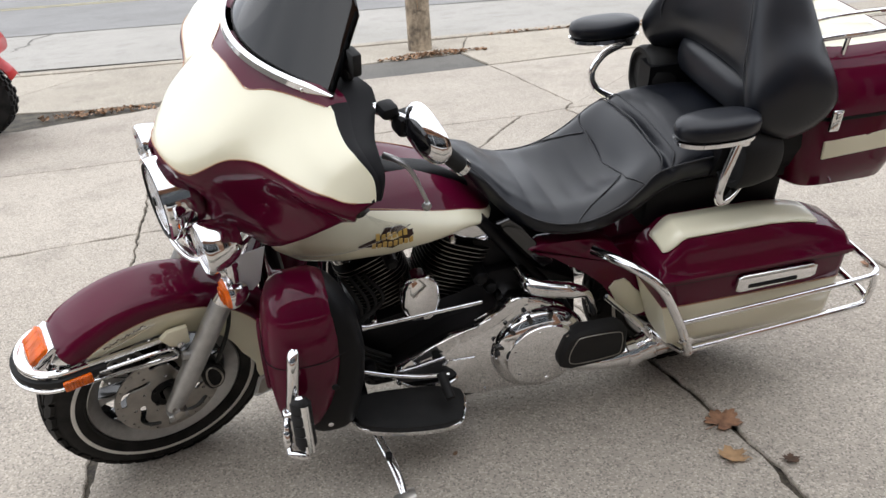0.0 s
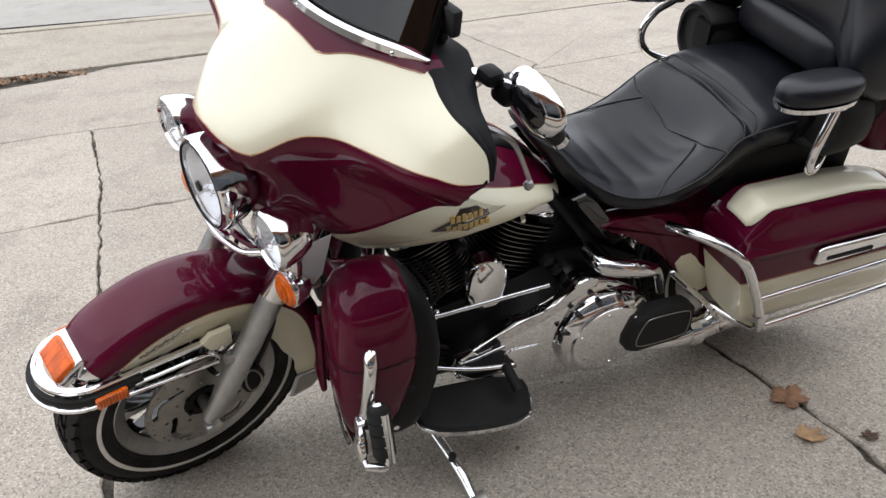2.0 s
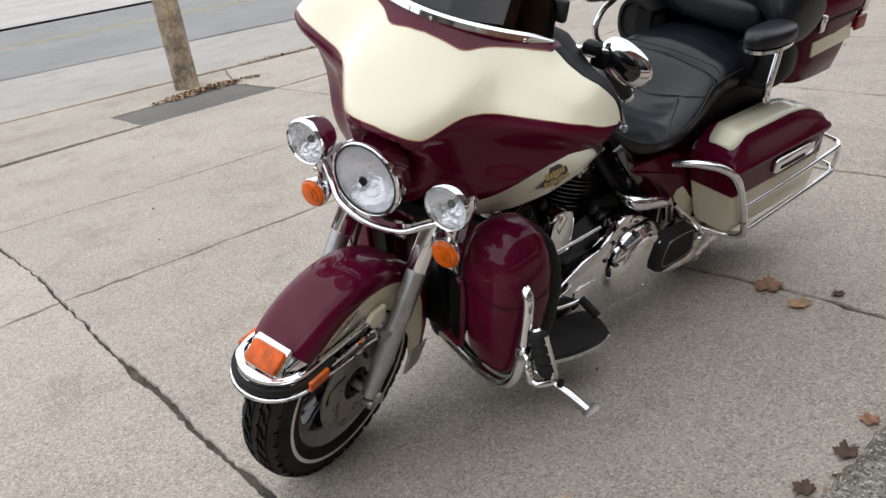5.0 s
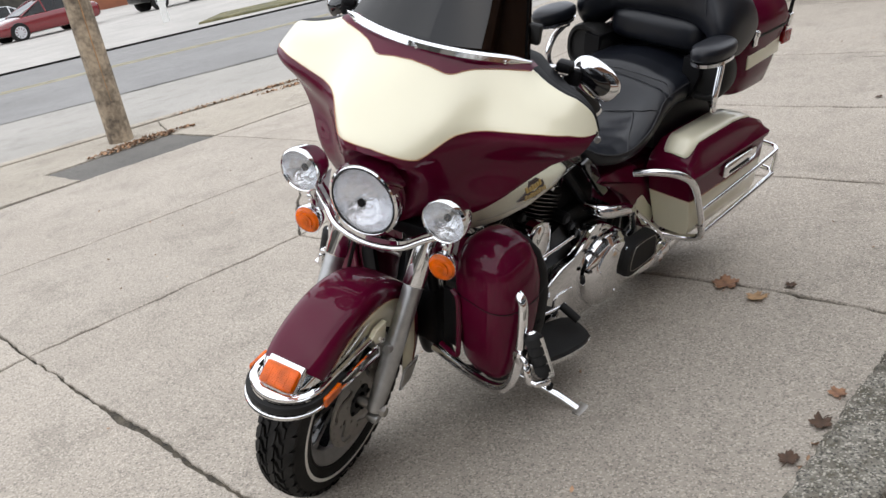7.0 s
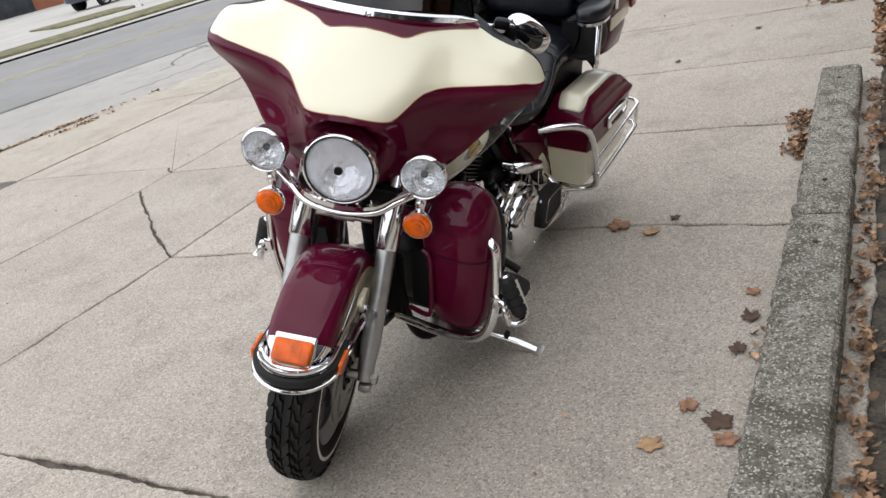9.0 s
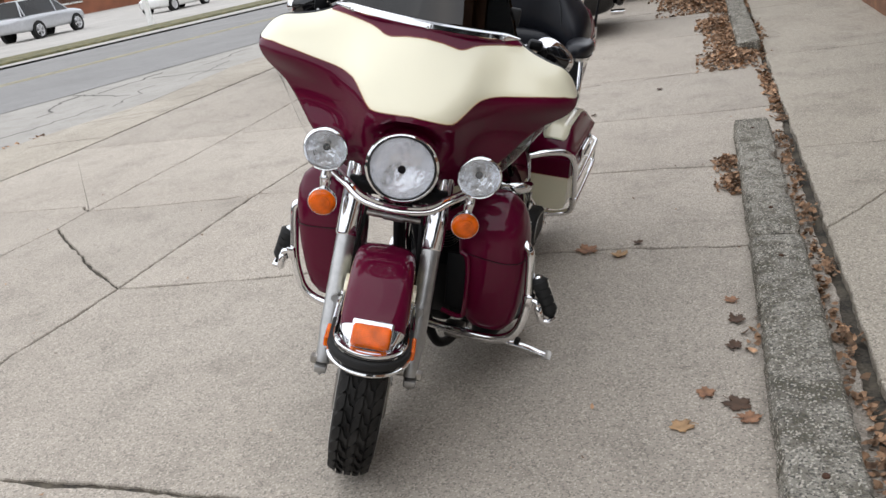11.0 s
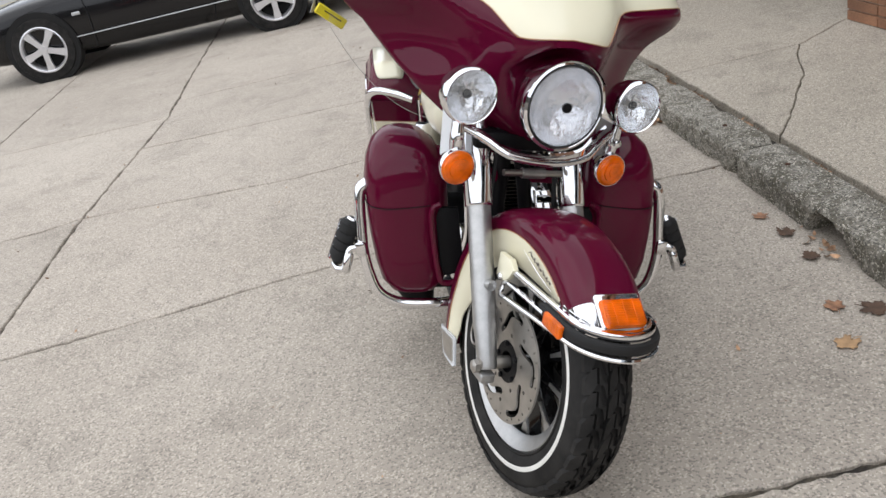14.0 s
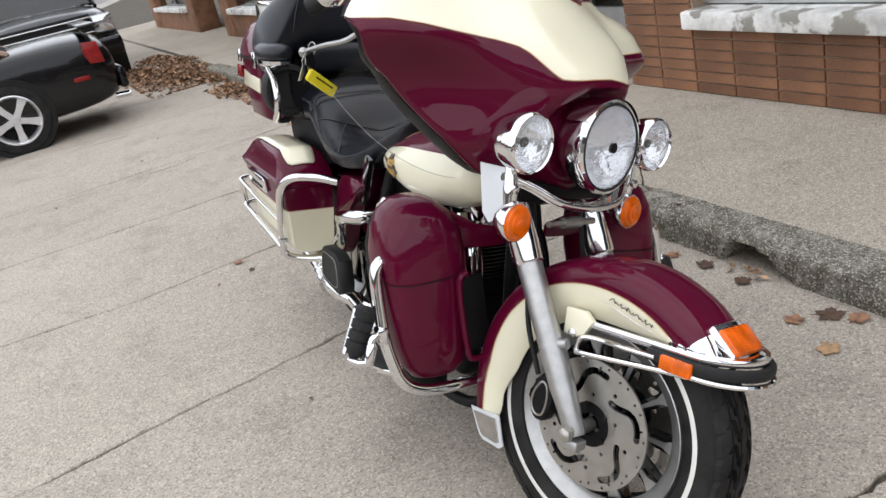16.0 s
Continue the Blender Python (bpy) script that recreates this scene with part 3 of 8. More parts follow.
HEAD = lampset("headlight", (-0.118, 0, 0.588), 0.103, 0.105, "round headlight in a chrome ring", True)
visor = [(0.1035, -0.05), (0.106, 0.0), (0.105, 0.016)]
part("headlight_visor", loft([[V(h, r * math.sin(radians(a)), r * math.cos(radians(a))) for a in range(-60, 61, 6)] for r, h in visor], False, False), CHROME, HEAD, "chrome half visor")
for s in (1, -1):
    PL = lampset("passing_lamp", (-0.148, s * 0.219, 0.590), 0.063, 0.082, "round chrome passing lamp")
    st = part("turn_signal", lathe([(0.001, -0.050), (0.020, -0.048), (0.034, -0.034), (0.041, -0.012), (0.0425, 0.0), (0.041, 0.003)], 36, "x"), CHROME, BIKE, "amber turn signal in a chrome cup", STEER @ Matrix.Translation((-0.178 if s > 0 else -0.164, s * 0.2115, 0.421)))
    part("signal_lens", lathe([(0.001, 0.020), (0.012, 0.0195), (0.0125, 0.017), (0.024, 0.0165), (0.0245, 0.013), (0.035, 0.010), (0.041, 0.002)], 36, "x"), AMBER, st, "ringed amber lens")
    stem = bmesh.new()
    tube([V(-0.20 if s > 0 else -0.187, s * 0.2115, 0.440), V(-0.198 if s > 0 else -0.190, s * 0.2125, 0.485), V(-0.195, s * 0.214, 0.535)], [0.013, 0.017, 0.012], 14, bm=stem)
    bolt((-0.182, s * 0.2125, 0.490), 0.010, 0.012, (1, 0, 0), stem)
    part("signal_stem", stem, CHROME, BIKE, "", STEER)
barpath = [V(-0.205, 0.225, 0.512), V(-0.195, 0.20, 0.508), V(-0.165, 0.150, 0.487), V(-0.135, 0.095, 0.460), V(-0.12, 0.0, 0.452), V(-0.135, -0.095, 0.460), V(-0.165, -0.150, 0.487), V(-0.195, -0.20, 0.508), V(-0.205, -0.225, 0.512)]
part("lamp_bar", tube(barpath, 0.0090, 12, 6), CHROME, BIKE, "curved chrome lamp bar", STEER)
part("lamp_bar_plate", loft([[p + V(-0.03, 0, 0.014), p + V(-0.022, 0, 0.010), p + V(-0.024, 0, -0.008), p + V(-0.045, 0, -0.006)] for p in spline(barpath[1:-1], 5)]), CHROME, BIKE, "", STEER)


# fairing: depth of the shell over the plan of its face
def nose(z):
    return soft([(0.44, -0.285), (0.50, -0.235), (0.60, -0.180), (0.685, -0.130), (0.715, -0.121), (0.735, -0.131), (0.76, -0.160), (0.80, -0.203), (0.85, -0.259), (0.90, -0.316), (0.95, -0.372)], z, 0.016)


def sweep(y, z):
    w = 0.022
    low = soft([(0.0, 0.0), (0.06, 0.008), (0.11, 0.026), (0.16, 0.052), (0.20, 0.076), (0.25, 0.103), (0.30, 0.138), (0.35, 0.190), (0.40, 0.250), (0.48, 0.296), (0.56, 0.345)], y, w)
    waist = soft([(0.0, 0.0), (0.06, 0.010), (0.11, 0.034), (0.16, 0.100), (0.20, 0.148), (0.25, 0.188), (0.30, 0.219), (0.35, 0.250), (0.40, 0.282), (0.44, 0.306), (0.48, 0.330), (0.56, 0.380)], y, w)
    mid = soft([(0.0, 0.0), (0.06, 0.003), (0.11, 0.008), (0.15, 0.022), (0.175, 0.050), (0.20, 0.074), (0.235, 0.096), (0.30, 0.111), (0.365, 0.124), (0.41, 0.142), (0.44, 0.164), (0.46, 0.182), (0.478, 0.204), (0.50, 0.232)], y, 0.014)
    top = soft([(0.0, 0.0), (0.05, 0.006), (0.10, 0.024), (0.145, 0.044), (0.19, 0.062), (0.235, 0.077), (0.26, 0.086), (0.29, 0.090), (0.33, 0.090), (0.37, 0.092), (0.41, 0.092), (0.44, 0.108), (0.475, 0.17), (0.50, 0.21)], y, 0.016)
    if z < 0.70:
        t = min(1.0, max(0.0, (z - 0.54) / 0.16))
        t = t * t * (3 - 2 * t)
        return low + (waist - low) * t
    if z < 0.80:
        t = (z - 0.70) / 0.10
        t = t * t * (3 - 2 * t)
        return waist + (mid - waist) * t
    t = min(1.0, (z - 0.80) / 0.13)
    t = t * t * (3 - 2 * t)
    return mid + (top - mid) * t


def shell_x(y, z):
    acc = 0.0
    for dy in (-0.014, 0.0, 0.014):
        for dz in (-0.012, 0.0, 0.012):
            acc += nose(z + dz) - sweep(y + dy, z + dz)
    x = acc / 9
    a = abs(y)
    # the upper edge of the wings rolls back
    d = max(0.0, lin(TOP, a) - z)
    x -= 0.032 * max(0.0, 1 - d / 0.045) ** 2 * min(1.0, max(0.0, (a - 0.24) / 0.06))
    r = math.hypot(y, z - 0.588)
    t = min(1.0, max(0.0, (0.128 - r) / 0.020))
    return x + (-0.205 - x) * t * t * (3 - 2 * t)


BOT = [(0.0, 0.475), (0.10, 0.478), (0.16, 0.487), (0.20, 0.510), (0.25, 0.548), (0.30, 0.594), (0.35, 0.648), (0.39, 0.690), (0.42, 0.710), (0.445, 0.730), (0.462, 0.750), (0.474, 0.772), (0.482, 0.795)]
TOP = [(0.0, 0.938), (0.15, 0.940), (0.24, 0.936), (0.27, 0.924), (0.29, 0.911), (0.31, 0.902), (0.33, 0.895), (0.37, 0.884), (0.41, 0.876), (0.425, 0.869), (0.44, 0.858), (0.455, 0.844), (0.466, 0.828), (0.476, 0.811), (0.482, 0.800)]
PAINT = [(0.0, 0.731), (0.05, 0.727), (0.10, 0.721), (0.118, 0.721), (0.132, 0.733), (0.150, 0.752), (0.167, 0.770), (0.182, 0.780), (0.21, 0.787), (0.245, 0.791), (0.30, 0.796), (0.365, 0.803), (0.43, 0.806), (0.482, 0.7985)]
BAND = [(0.0, 0.906), (0.05, 0.902), (0.08, 0.896), (0.10, 0.892), (0.118, 0.894), (0.135, 0.901), (0.155, 0.906), (0.19, 0.910), (0.235, 0.914), (0.27, 0.9145), (0.2855, 0.912), (0.30, 0.95), (0.482, 0.95)]


def fairing():
    ys = [0.482 * math.sin(math.pi / 2 * i / 40) for i in range(41)]
    ys = [-y for y in reversed(ys[1:])] + ys
    rings = []
    for y in ys:
        a = abs(y)
        b, t = lin(BOT, a), lin(TOP, a)
        p, q = min(max(lin(PAINT, a), b + 0.001), t - 0.002), min(lin(BAND, a), t - 0.001)
        q = max(q, p + 0.0005)
        rows = [b + (p - b) * i / 16 for i in range(16)] + [p + (q - p) * i / 10 for i in range(10)] + [q + (t - q) * i / 3 for i in range(4)]
        col = [V(shell_x(y, z), y, z) for z in rows]
        lo, hi = col[0], col[-1]
        deep = lin([(0.0, 0.040), (0.29, 0.040), (0.42, 0.020), (0.482, 0.006)], a)
        col = [lo + V(-1.1 * deep, -math.copysign(0.004, y) if a > 0.05 else 0, 0.008), lo + V(-0.4 * deep, 0, -0.001)] + col + [hi + V(-0.3 * deep, 0, 0.002), hi + V(-deep, 0, -0.003)]
        rings.append(col)

    def mat(i, j):
        a = abs((ys[i] + ys[i + 1]) / 2)
        return 2 if j >= 31 and a > 0.285 else 1 if 18 <= j < (28 if a < 0.285 else 31) else 0
    bm = loft(rings, False, False, mat=mat)
    ob = part("fairing", bm, [MAROON, CREAM, BLACK], BIKE, "maroon batwing fairing with a broad cream panel", STEER @ Matrix.Diagonal((1.0, 1.010, 1.0, 1.0)), sharp=70)
    for s in (1, -1):
        line = [V(shell_x(y, lin(PAINT, y)) + 0.0012, s * y, lin(PAINT, y)) for y in [0.47 * i / 60 for i in range(61)]]
        part("pinstripe", tube(line, 0.0013, 5, smooth=False), PINSTRIPE, ob)
        line = [V(shell_x(y, lin(BAND, y)) + 0.0012, s * y, lin(BAND, y)) for y in [0.28 * i / 30 for i in range(31)]]
        part("pinstripe", tube(line, 0.0012, 5, smooth=False), PINSTRIPE, ob)
    # black inner half
    edge = [V(shell_x(y, lin(BOT, abs(y))) - lin([(0.0, 0.04), (0.29, 0.04), (0.42, 0.018), (0.482, 0.004)], abs(y)), y, lin(BOT, abs(y)) + 0.006) for y in ys] + [V(shell_x(y, lin(TOP, abs(y))) - lin([(0.0, 0.035), (0.29, 0.035), (0.42, 0.016), (0.482, 0.004)], abs(y)), y, lin(TOP, abs(y)) - 0.003) for y in reversed(ys[1:-1])]
    cen = V(-0.45, 0, 0.76)
    wrap = [lin([(0.0, 0.07), (0.27, 0.075), (0.34, 0.060), (0.42, 0.036), (0.482, 0.014)], abs(p.y)) for p in edge]
    mid = [V(p.x - 0.4 * w, p.y * 1.003, cen.z + (p.z - cen.z) * 1.003) for p, w in zip(edge, wrap)]
    far = [V(p.x - w, p.y * 0.985, cen.z + (p.z - cen.z) * 0.965) for p, w in zip(edge, wrap)]
    back = [V(-0.455, p.y * 0.80, cen.z + (p.z - cen.z) * 0.70) for p in edge]
    part("inner_fairing", loft([edge, mid, far, back], True), BLACK, ob, "black plastic inner fairing")
    return ob


FAIRING = fairing()


def trim_x(y):
    """The line where the windshield meets the fairing, in plan."""
    return -0.357 - 0.092 * (y / 0.263) ** 2


screen_rows = []
for j in range(15):
    v = j / 14
    row = []
    for i in range(41):
        u = -1 + 2 * i / 40
        h = 0.24 * (1 - 0.42 * abs(u) ** 4)
        y = (0.270 - 0.40 * v * h) * u
        z0 = lin(TOP, min(abs(y), 0.24)) - 0.004
        x0 = trim_x(0.270 * u) - 0.004
        row.append(V(x0 - v * h * 0.70, y, z0 + v * h - 0.010 * u * u))
    screen_rows.append(row)
ws = part("windshield", loft(screen_rows, False, False), SMOKED, FAIRING, "dark smoked windshield", sharp=80)
sol = ws.modifiers.new("thick", "SOLIDIFY")
sol.thickness = 0.004
base = [V(trim_x(y) + 0.004, y, 0.936 - 0.006 * abs(y / 0.262) ** 2) for y in [-0.275 + 0.55 * i / 40 for i in range(41)]]
rings = []
for i, p in enumerate(base):
    k = min(1.0, (min(i, 40 - i) + 0.6) / 4)
    rings.append([p + V(0.004 * k, 0, -0.013 * k), p + V(0.010 * k, 0, -0.004 * k), p + V(0.007 * k, 0, 0.009 * k), p + V(-0.004, 0, 0.013 * k), p + V(-0.010, 0, -0.004 * k)])
tr = part("windshield_trim", loft(rings), CHROME, FAIRING, "chrome windshield trim strip")
for i in (4, 20, 36):
    part("trim_screw", lathe([(0.001, 0.004), (0.004, 0.0035), (0.006, 0.001), (0.007, -0.003)], 16, "x", base[i] + V(0.0065, 0, -0.003)), CHROME, tr)
# clear deflectors under the wings
for s in (1, -1):
    rows = []
    fa, fb, fc = V(-0.345, 0.226, 0.484), V(-0.455, 0.318, 0.482), V(-0.562, 0.424, 0.645)
    for i in range(17):
        t = i / 16
        y = 0.200 + 0.235 * t
        hi = V(shell_x(y, lin(BOT, y)) - 0.035, y - 0.004, lin(BOT, y) + 0.004)
        lo = fa * (1 - t) ** 2 + fb * 2 * t * (1 - t) + fc * t * t
        rows.append([V(p.x, s * (p.y + 0.012 * math.sin(math.pi * k / 5)), p.z) for k, p in ((k, hi.lerp(lo, k / 5)) for k in range(6))])
    d = part("wind_deflector", loft(rows, False, False), CLEAR, FAIRING, "clear plastic wind deflector", sharp=80)
    rim_line = [r[-1] for r in rows]
    part("deflector_edge", tube(rim_line, 0.0007, 5, 2), STEEL, d, "thin plastic edge")
    part("lower_flap", prism([(-0.285, 0.530), (-0.200, 0.530), (-0.192, 0.480), (-0.215, 0.420), (-0.240, 0.405), (-0.262, 0.425)], 0.004, "y", s * 0.212, 0.001, 1), FLAP, FAIRING, "pale plastic flap behind the passing lamp")
    # bars, controls and mirrors
    if s > 0:
        line = [(-0.46, 0.06, 0.86), (-0.485, 0.16, 0.880), (-0.525, 0.25, 0.892), (-0.565, 0.318, 0.888), (-0.605, 0.352, 0.858), (-0.712, 0.386, 0.742)]
    else:
        line = [(-0.46, 0.06, 0.90), (-0.47, 0.16, 0.955), (-0.50, 0.26, 0.950), (-0.55, 0.335, 0.905), (-0.60, 0.385, 0.862), (-0.665, 0.445, 0.808)]
    line = [V(x, s * y, z) for x, y, z in line]
    bar = part("handlebar", tube(line, 0.0125, 12), CHROME, BIKE, "chrome handlebar", BARS)
    a, b = line[-2].lerp(line[-1], 0.12), line[-1]
    part("grip", tube([a, b.lerp(a, 0.1), b], [0.019, 0.020, 0.018], 16, smooth=False), RUBBER, bar, "black rubber grip")
    if s > 0:
        part("grip_ring", tube([V(-0.709, 0.385, 0.745), V(-0.719, 0.388, 0.734)], 0.0205, 16, smooth=False), CHROME, bar, "chrome grip end ring")
    sw = bmesh.new()
    cx, cy, cz = (-0.588, 0.342, 0.877) if s > 0 else (-0.560, 0.345, 0.897)
    box((0.055, 0.050, 0.050), (cx, s * cy, cz), 0.012, 2, sw)
    box((0.040, 0.045, 0.030), (cx + 0.035, s * (cy - 0.02), cz + 0.031), 0.010, 2, sw)
    for k in range(3):
        box((0.010, 0.014, 0.006), (cx - 0.018 + 0.016 * k, s * (cy + 0.026), cz + 0.012 - 0.010 * k), 0.002, 1, sw)
    bolt((cx + 0.01, s * (cy + 0.02), cz + 0.02), 0.007, 0.010, (0.2, s, 0.6), sw)
    part("switch_housing", sw, BLACK, bar, "black switch housing")
    reach = [(-0.530, 0.349, 0.812), (-0.545, 0.380, 0.815), (-0.566, 0.408, 0.795), (-0.589, 0.440, 0.726)] if s > 0 else [(-0.500, 0.345, 0.885), (-0.470, 0.395, 0.810), (-0.510, 0.435, 0.752), (-0.580, 0.450, 0.732), (-0.652, 0.452, 0.714)]
    part("lever", tube([V(x, s * y, z) for x, y, z in reach], [0.008, 0.0065, 0.0052, 0.0048], 10), ALLOY, bar, "worn metal hand lever")
    part("lever_ball", lathe([(0.001, -0.011), (0.007, -0.009), (0.011, 0.0), (0.007, 0.009), (0.001, 0.011)], 14, "z", (-0.587, s * 0.443, 0.715) if s > 0 else (-0.658, s * 0.452, 0.712)), ALLOY, bar)
    mm = Matrix.Translation((-0.606, s * 0.395, 0.872)) @ Matrix.Rotation(radians(s * 10), 4, "Z") @ Matrix.Rotation(radians(s * -28), 4, "X")
    rr = [superring(x, 0, 0, 0.074 * k, 0.047 * k, 32, 2.5) for x, k in ((0.034, 0.05), (0.032, 0.35), (0.024, 0.68), (0.010, 0.92), (-0.004, 1.0), (-0.014, 0.98))]
    mir = part("mirror", loft(rr), CHROME, BIKE, "oval chrome mirror housing", BARS @ mm)
    part("mirror_back", loft([superring(x, 0, 0.004, 0.074 * k, 0.047 * k, 28, 2.5) for x, k in ((0.037, 0.04), (0.0345, 0.34), (0.0275, 0.60), (0.020, 0.66))]), GLOSS, mir, "gloss black mirror back")
    part("mirror_glass", loft([superring(-0.0145, 0, 0, 0.070, 0.043, 32, 2.5), superring(-0.0165, 0, 0, 0.066, 0.039, 32, 2.5)]), MIRROR, mir, "mirror glass")
    part("mirror_stem", tube([V(-0.565, s * 0.322, 0.885), V(-0.574, s * 0.345, 0.900), V(-0.592, s * 0.380, 0.880)], 0.006, 10), CHROME, BIKE, "chrome mirror stem", BARS)
gauge = bmesh.new()
box((0.05, 0.30, 0.10), (-0.50, 0, 0.92), 0.02, 2, gauge)
part("dash_hood", gauge, BLACK, FAIRING, "black instrument hood")
holder = bmesh.new()
box((0.024, 0.046, 0.055), (-0.522, 0.243, 0.978), 0.007, 2, holder)
box((0.018, 0.030, 0.040), (-0.518, 0.226, 0.950), 0.006, 2, holder)
tube([V(-0.515, 0.228, 0.955), V(-0.512, 0.215, 0.935), V(-0.50, 0.20, 0.91)], 0.008, 8, bm=holder)
part("device_holder", holder, RUBBER, FAIRING, "black device holder behind the windshield")
# keys on a yellow tag, hung on the brake side
KEYBUNCH = thing("key_bunch", "bunch of keys with a yellow tag hung on the handlebar", "keys", BIKE.matrix_world @ BARS @ Matrix.Translation((-0.632, -0.447, 0.722)))
part("key_ring", tube([V(0.014 * math.cos(a), 0, 0.014 * math.sin(a)) for a in (2 * math.pi * k / 12 for k in range(12))], 0.0015, 6, 2, closed=True), STEEL, KEYBUNCH)
part("tag", box((0.010, 0.085, 0.028), (0.01, 0.055, -0.055), 0.003, 1, m=Matrix.Rotation(radians(-25), 4, "X")), YELLOW, KEYBUNCH, "yellow plastic tag")
part("tag_line", box((0.003, 0.05, 0.003), (0.0165, 0.058, -0.052), 0, m=Matrix.Rotation(radians(-25), 4, "X")), INK, KEYBUNCH)
for k in range(4):
    kb = prism([(-0.010, 0.0), (0.010, 0.0), (0.012, -0.022), (0.005, -0.028), (0.005, -0.062), (-0.002, -0.066), (-0.005, -0.028), (-0.012, -0.022)], 0.003, "x", 0.0, 0.0008, 1)
    kb.transform(Matrix.Translation((0.006 * k - 0.01, -0.004 * k, -0.012)) @ Matrix.Rotation(radians(-18 + 14 * k), 4, "X"))
    part("key", kb, BLACK if k % 2 else STEEL, KEYBUNCH)


# ---- the motorcycle: tank, seat, engine, cases ----
def bpart(name, bm, mats, label="", sharp=38.0):
    return part(name, bm, mats, BIKE, label, None, sharp)


T_W = [(-0.155, 0.050), (-0.135, 0.092), (-0.11, 0.115), (-0.09, 0.128), (-0.05, 0.147), (0.0, 0.168), (0.05, 0.181), (0.16, 0.193), (0.28, 0.190), (0.38, 0.172), (0.44, 0.140), (0.47, 0.10)]
T_TOP = [(-0.155, 0.738), (-0.127, 0.762), (-0.062, 0.810), (0.0, 0.846), (0.062, 0.869), (0.146, 0.880), (0.28, 0.893), (0.38, 0.894), (0.44, 0.884), (0.47, 0.870)]
T_BOT = [(-0.155, 0.716), (-0.12, 0.722), (-0.05, 0.730), (0.05, 0.718), (0.16, 0.702), (0.28, 0.700), (0.38, 0.712), (0.44, 0.740), (0.47, 0.78)]
T_PAINT = [(-0.155, 0.728), (-0.10, 0.758), (-0.065, 0.776), (0.01, 0.800), (0.10, 0.826), (0.17, 0.843), (0.28, 0.860), (0.38, 0.864), (0.47, 0.848)]


def tank_half(x, s=1):
    w, t, b, p = (lin(k, x) for k in (T_W, T_TOP, T_BOT, T_PAINT))
    if s < 0:
        p = min(p + 0.038, t - 0.004)
    q, k = p - b, 0.70 if s > 0 else 0.58
    return [(0.0, t), (w * k * 0.43, t - 0.003), (w * k * 0.71, p + (t - p) * 0.68), (w * k * 0.88, p + (t - p) * 0.32), (w * k, p), (w * 0.87, b + 0.82 * q), (w, b + 0.52 * q), (w * 0.94, b + 0.20 * q), (w * 0.70, b), (w * 0.35, b + 0.01)]


def tank_y(x, z, s):
    pts = tank_half(x, s)[2:9]
    for (y0, z0), (y1, z1) in zip(pts, pts[1:]):
        if z1 <= z <= z0:
            return y0 + (y1 - y0) * (z0 - z) / max(1e-6, z0 - z1)
    return pts[0][0]


xs = [-0.155 + 0.625 * (0.5 - 0.5 * math.cos(math.pi * i / 36)) for i in range(37)]
rings = []
for x in xs:
    hp = tank_half(x)
    rings.append([V(x, y, z) for y, z in hp] + [V(x, -y, z) for y, z in reversed(tank_half(x, -1)[1:])])
TANK = bpart("fuel_tank", loft(rings, mat=lambda i, j: 1 if 4 <= j < 8 or 10 <= j < 14 else 0), [MAROON, CREAM], "maroon fuel tank with cream sides", 70)
sub = TANK.modifiers.new("round", "SUBSURF")
sub.levels = sub.render_levels = 2
for s in (1, -1):
    line = [V(x, s * (tank_half(x, s)[4][0] + 0.0005), tank_half(x, s)[4][1] + 0.0005) for x in [-0.14 + 0.58 * i / 40 for i in range(41)]]
    part("pinstripe", tube(line, 0.0012, 5, smooth=False), PINSTRIPE, TANK)

    def decal(shape, lift, mat, name, lab=""):
        bm = bmesh.new()
        shape = [(cx + (x - cx) * (1.0 if s > 0 else 0.55), cz + (z - cz) * (0.72 if s > 0 else 1.0)) for x, z in shape]
        vs = [bm.verts.new((x, s * (tank_y(x, z, s) + lift), z)) for x, z in shape]
        top = bm.faces.new(vs)
        ext = bmesh.ops.extrude_face_region(bm, geom=[top])
        for v in [g for g in ext["geom"] if isinstance(g, bmesh.types.BMVert)]:
            v.co.y -= s * 0.006
        part(name, bm, mat, TANK, lab)
    cx, cz = (0.155, 0.785) if s > 0 else (0.110, 0.784)
    decal([(cx + 0.085, cz - 0.012), (cx + 0.03, cz + 0.010), (cx + 0.012, cz + 0.034), (cx - 0.03, cz + 0.030), (cx - 0.05, cz + 0.012), (cx - 0.19, cz + 0.012), (cx - 0.05, cz - 0.006), (cx - 0.03, cz - 0.020), (cx, cz - 0.036), (cx + 0.03, cz - 0.022)], 0.0015, INK, "tank_badge", "dark winged tank badge with gold bars")
    for row, (dz, x0, x1) in enumerate(((0.010, 0.040, -0.046), (-0.016, 0.052, -0.058))):
        n = 6 if row == 0 else 8
        for k in range(n):
            a = cx + x0 + (x1 - x0) * k / n
            b = a + (x1 - x0) / n * 0.70
            tall = 0.011 if k == 0 else (0.009 if k % 3 == 2 else 0.0065)
            decal([(a, cz + dz - 0.008), (b, cz + dz - 0.008), (b - 0.002, cz + dz + tall), (a - 0.002, cz + dz + tall)], 0.003, GOLD, "badge_bar")
cons = [superring(x, 0, z, w, 0.012, 20, 2.6) for x, z, w in ((-0.10, 0.778, 0.016), (0.0, 0.842, 0.030), (0.15, 0.877, 0.036), (0.30, 0.891, 0.032), (0.40, 0.889, 0.018))]
part("tank_console", loft(cons), BLACK, TANK, "black tank console")

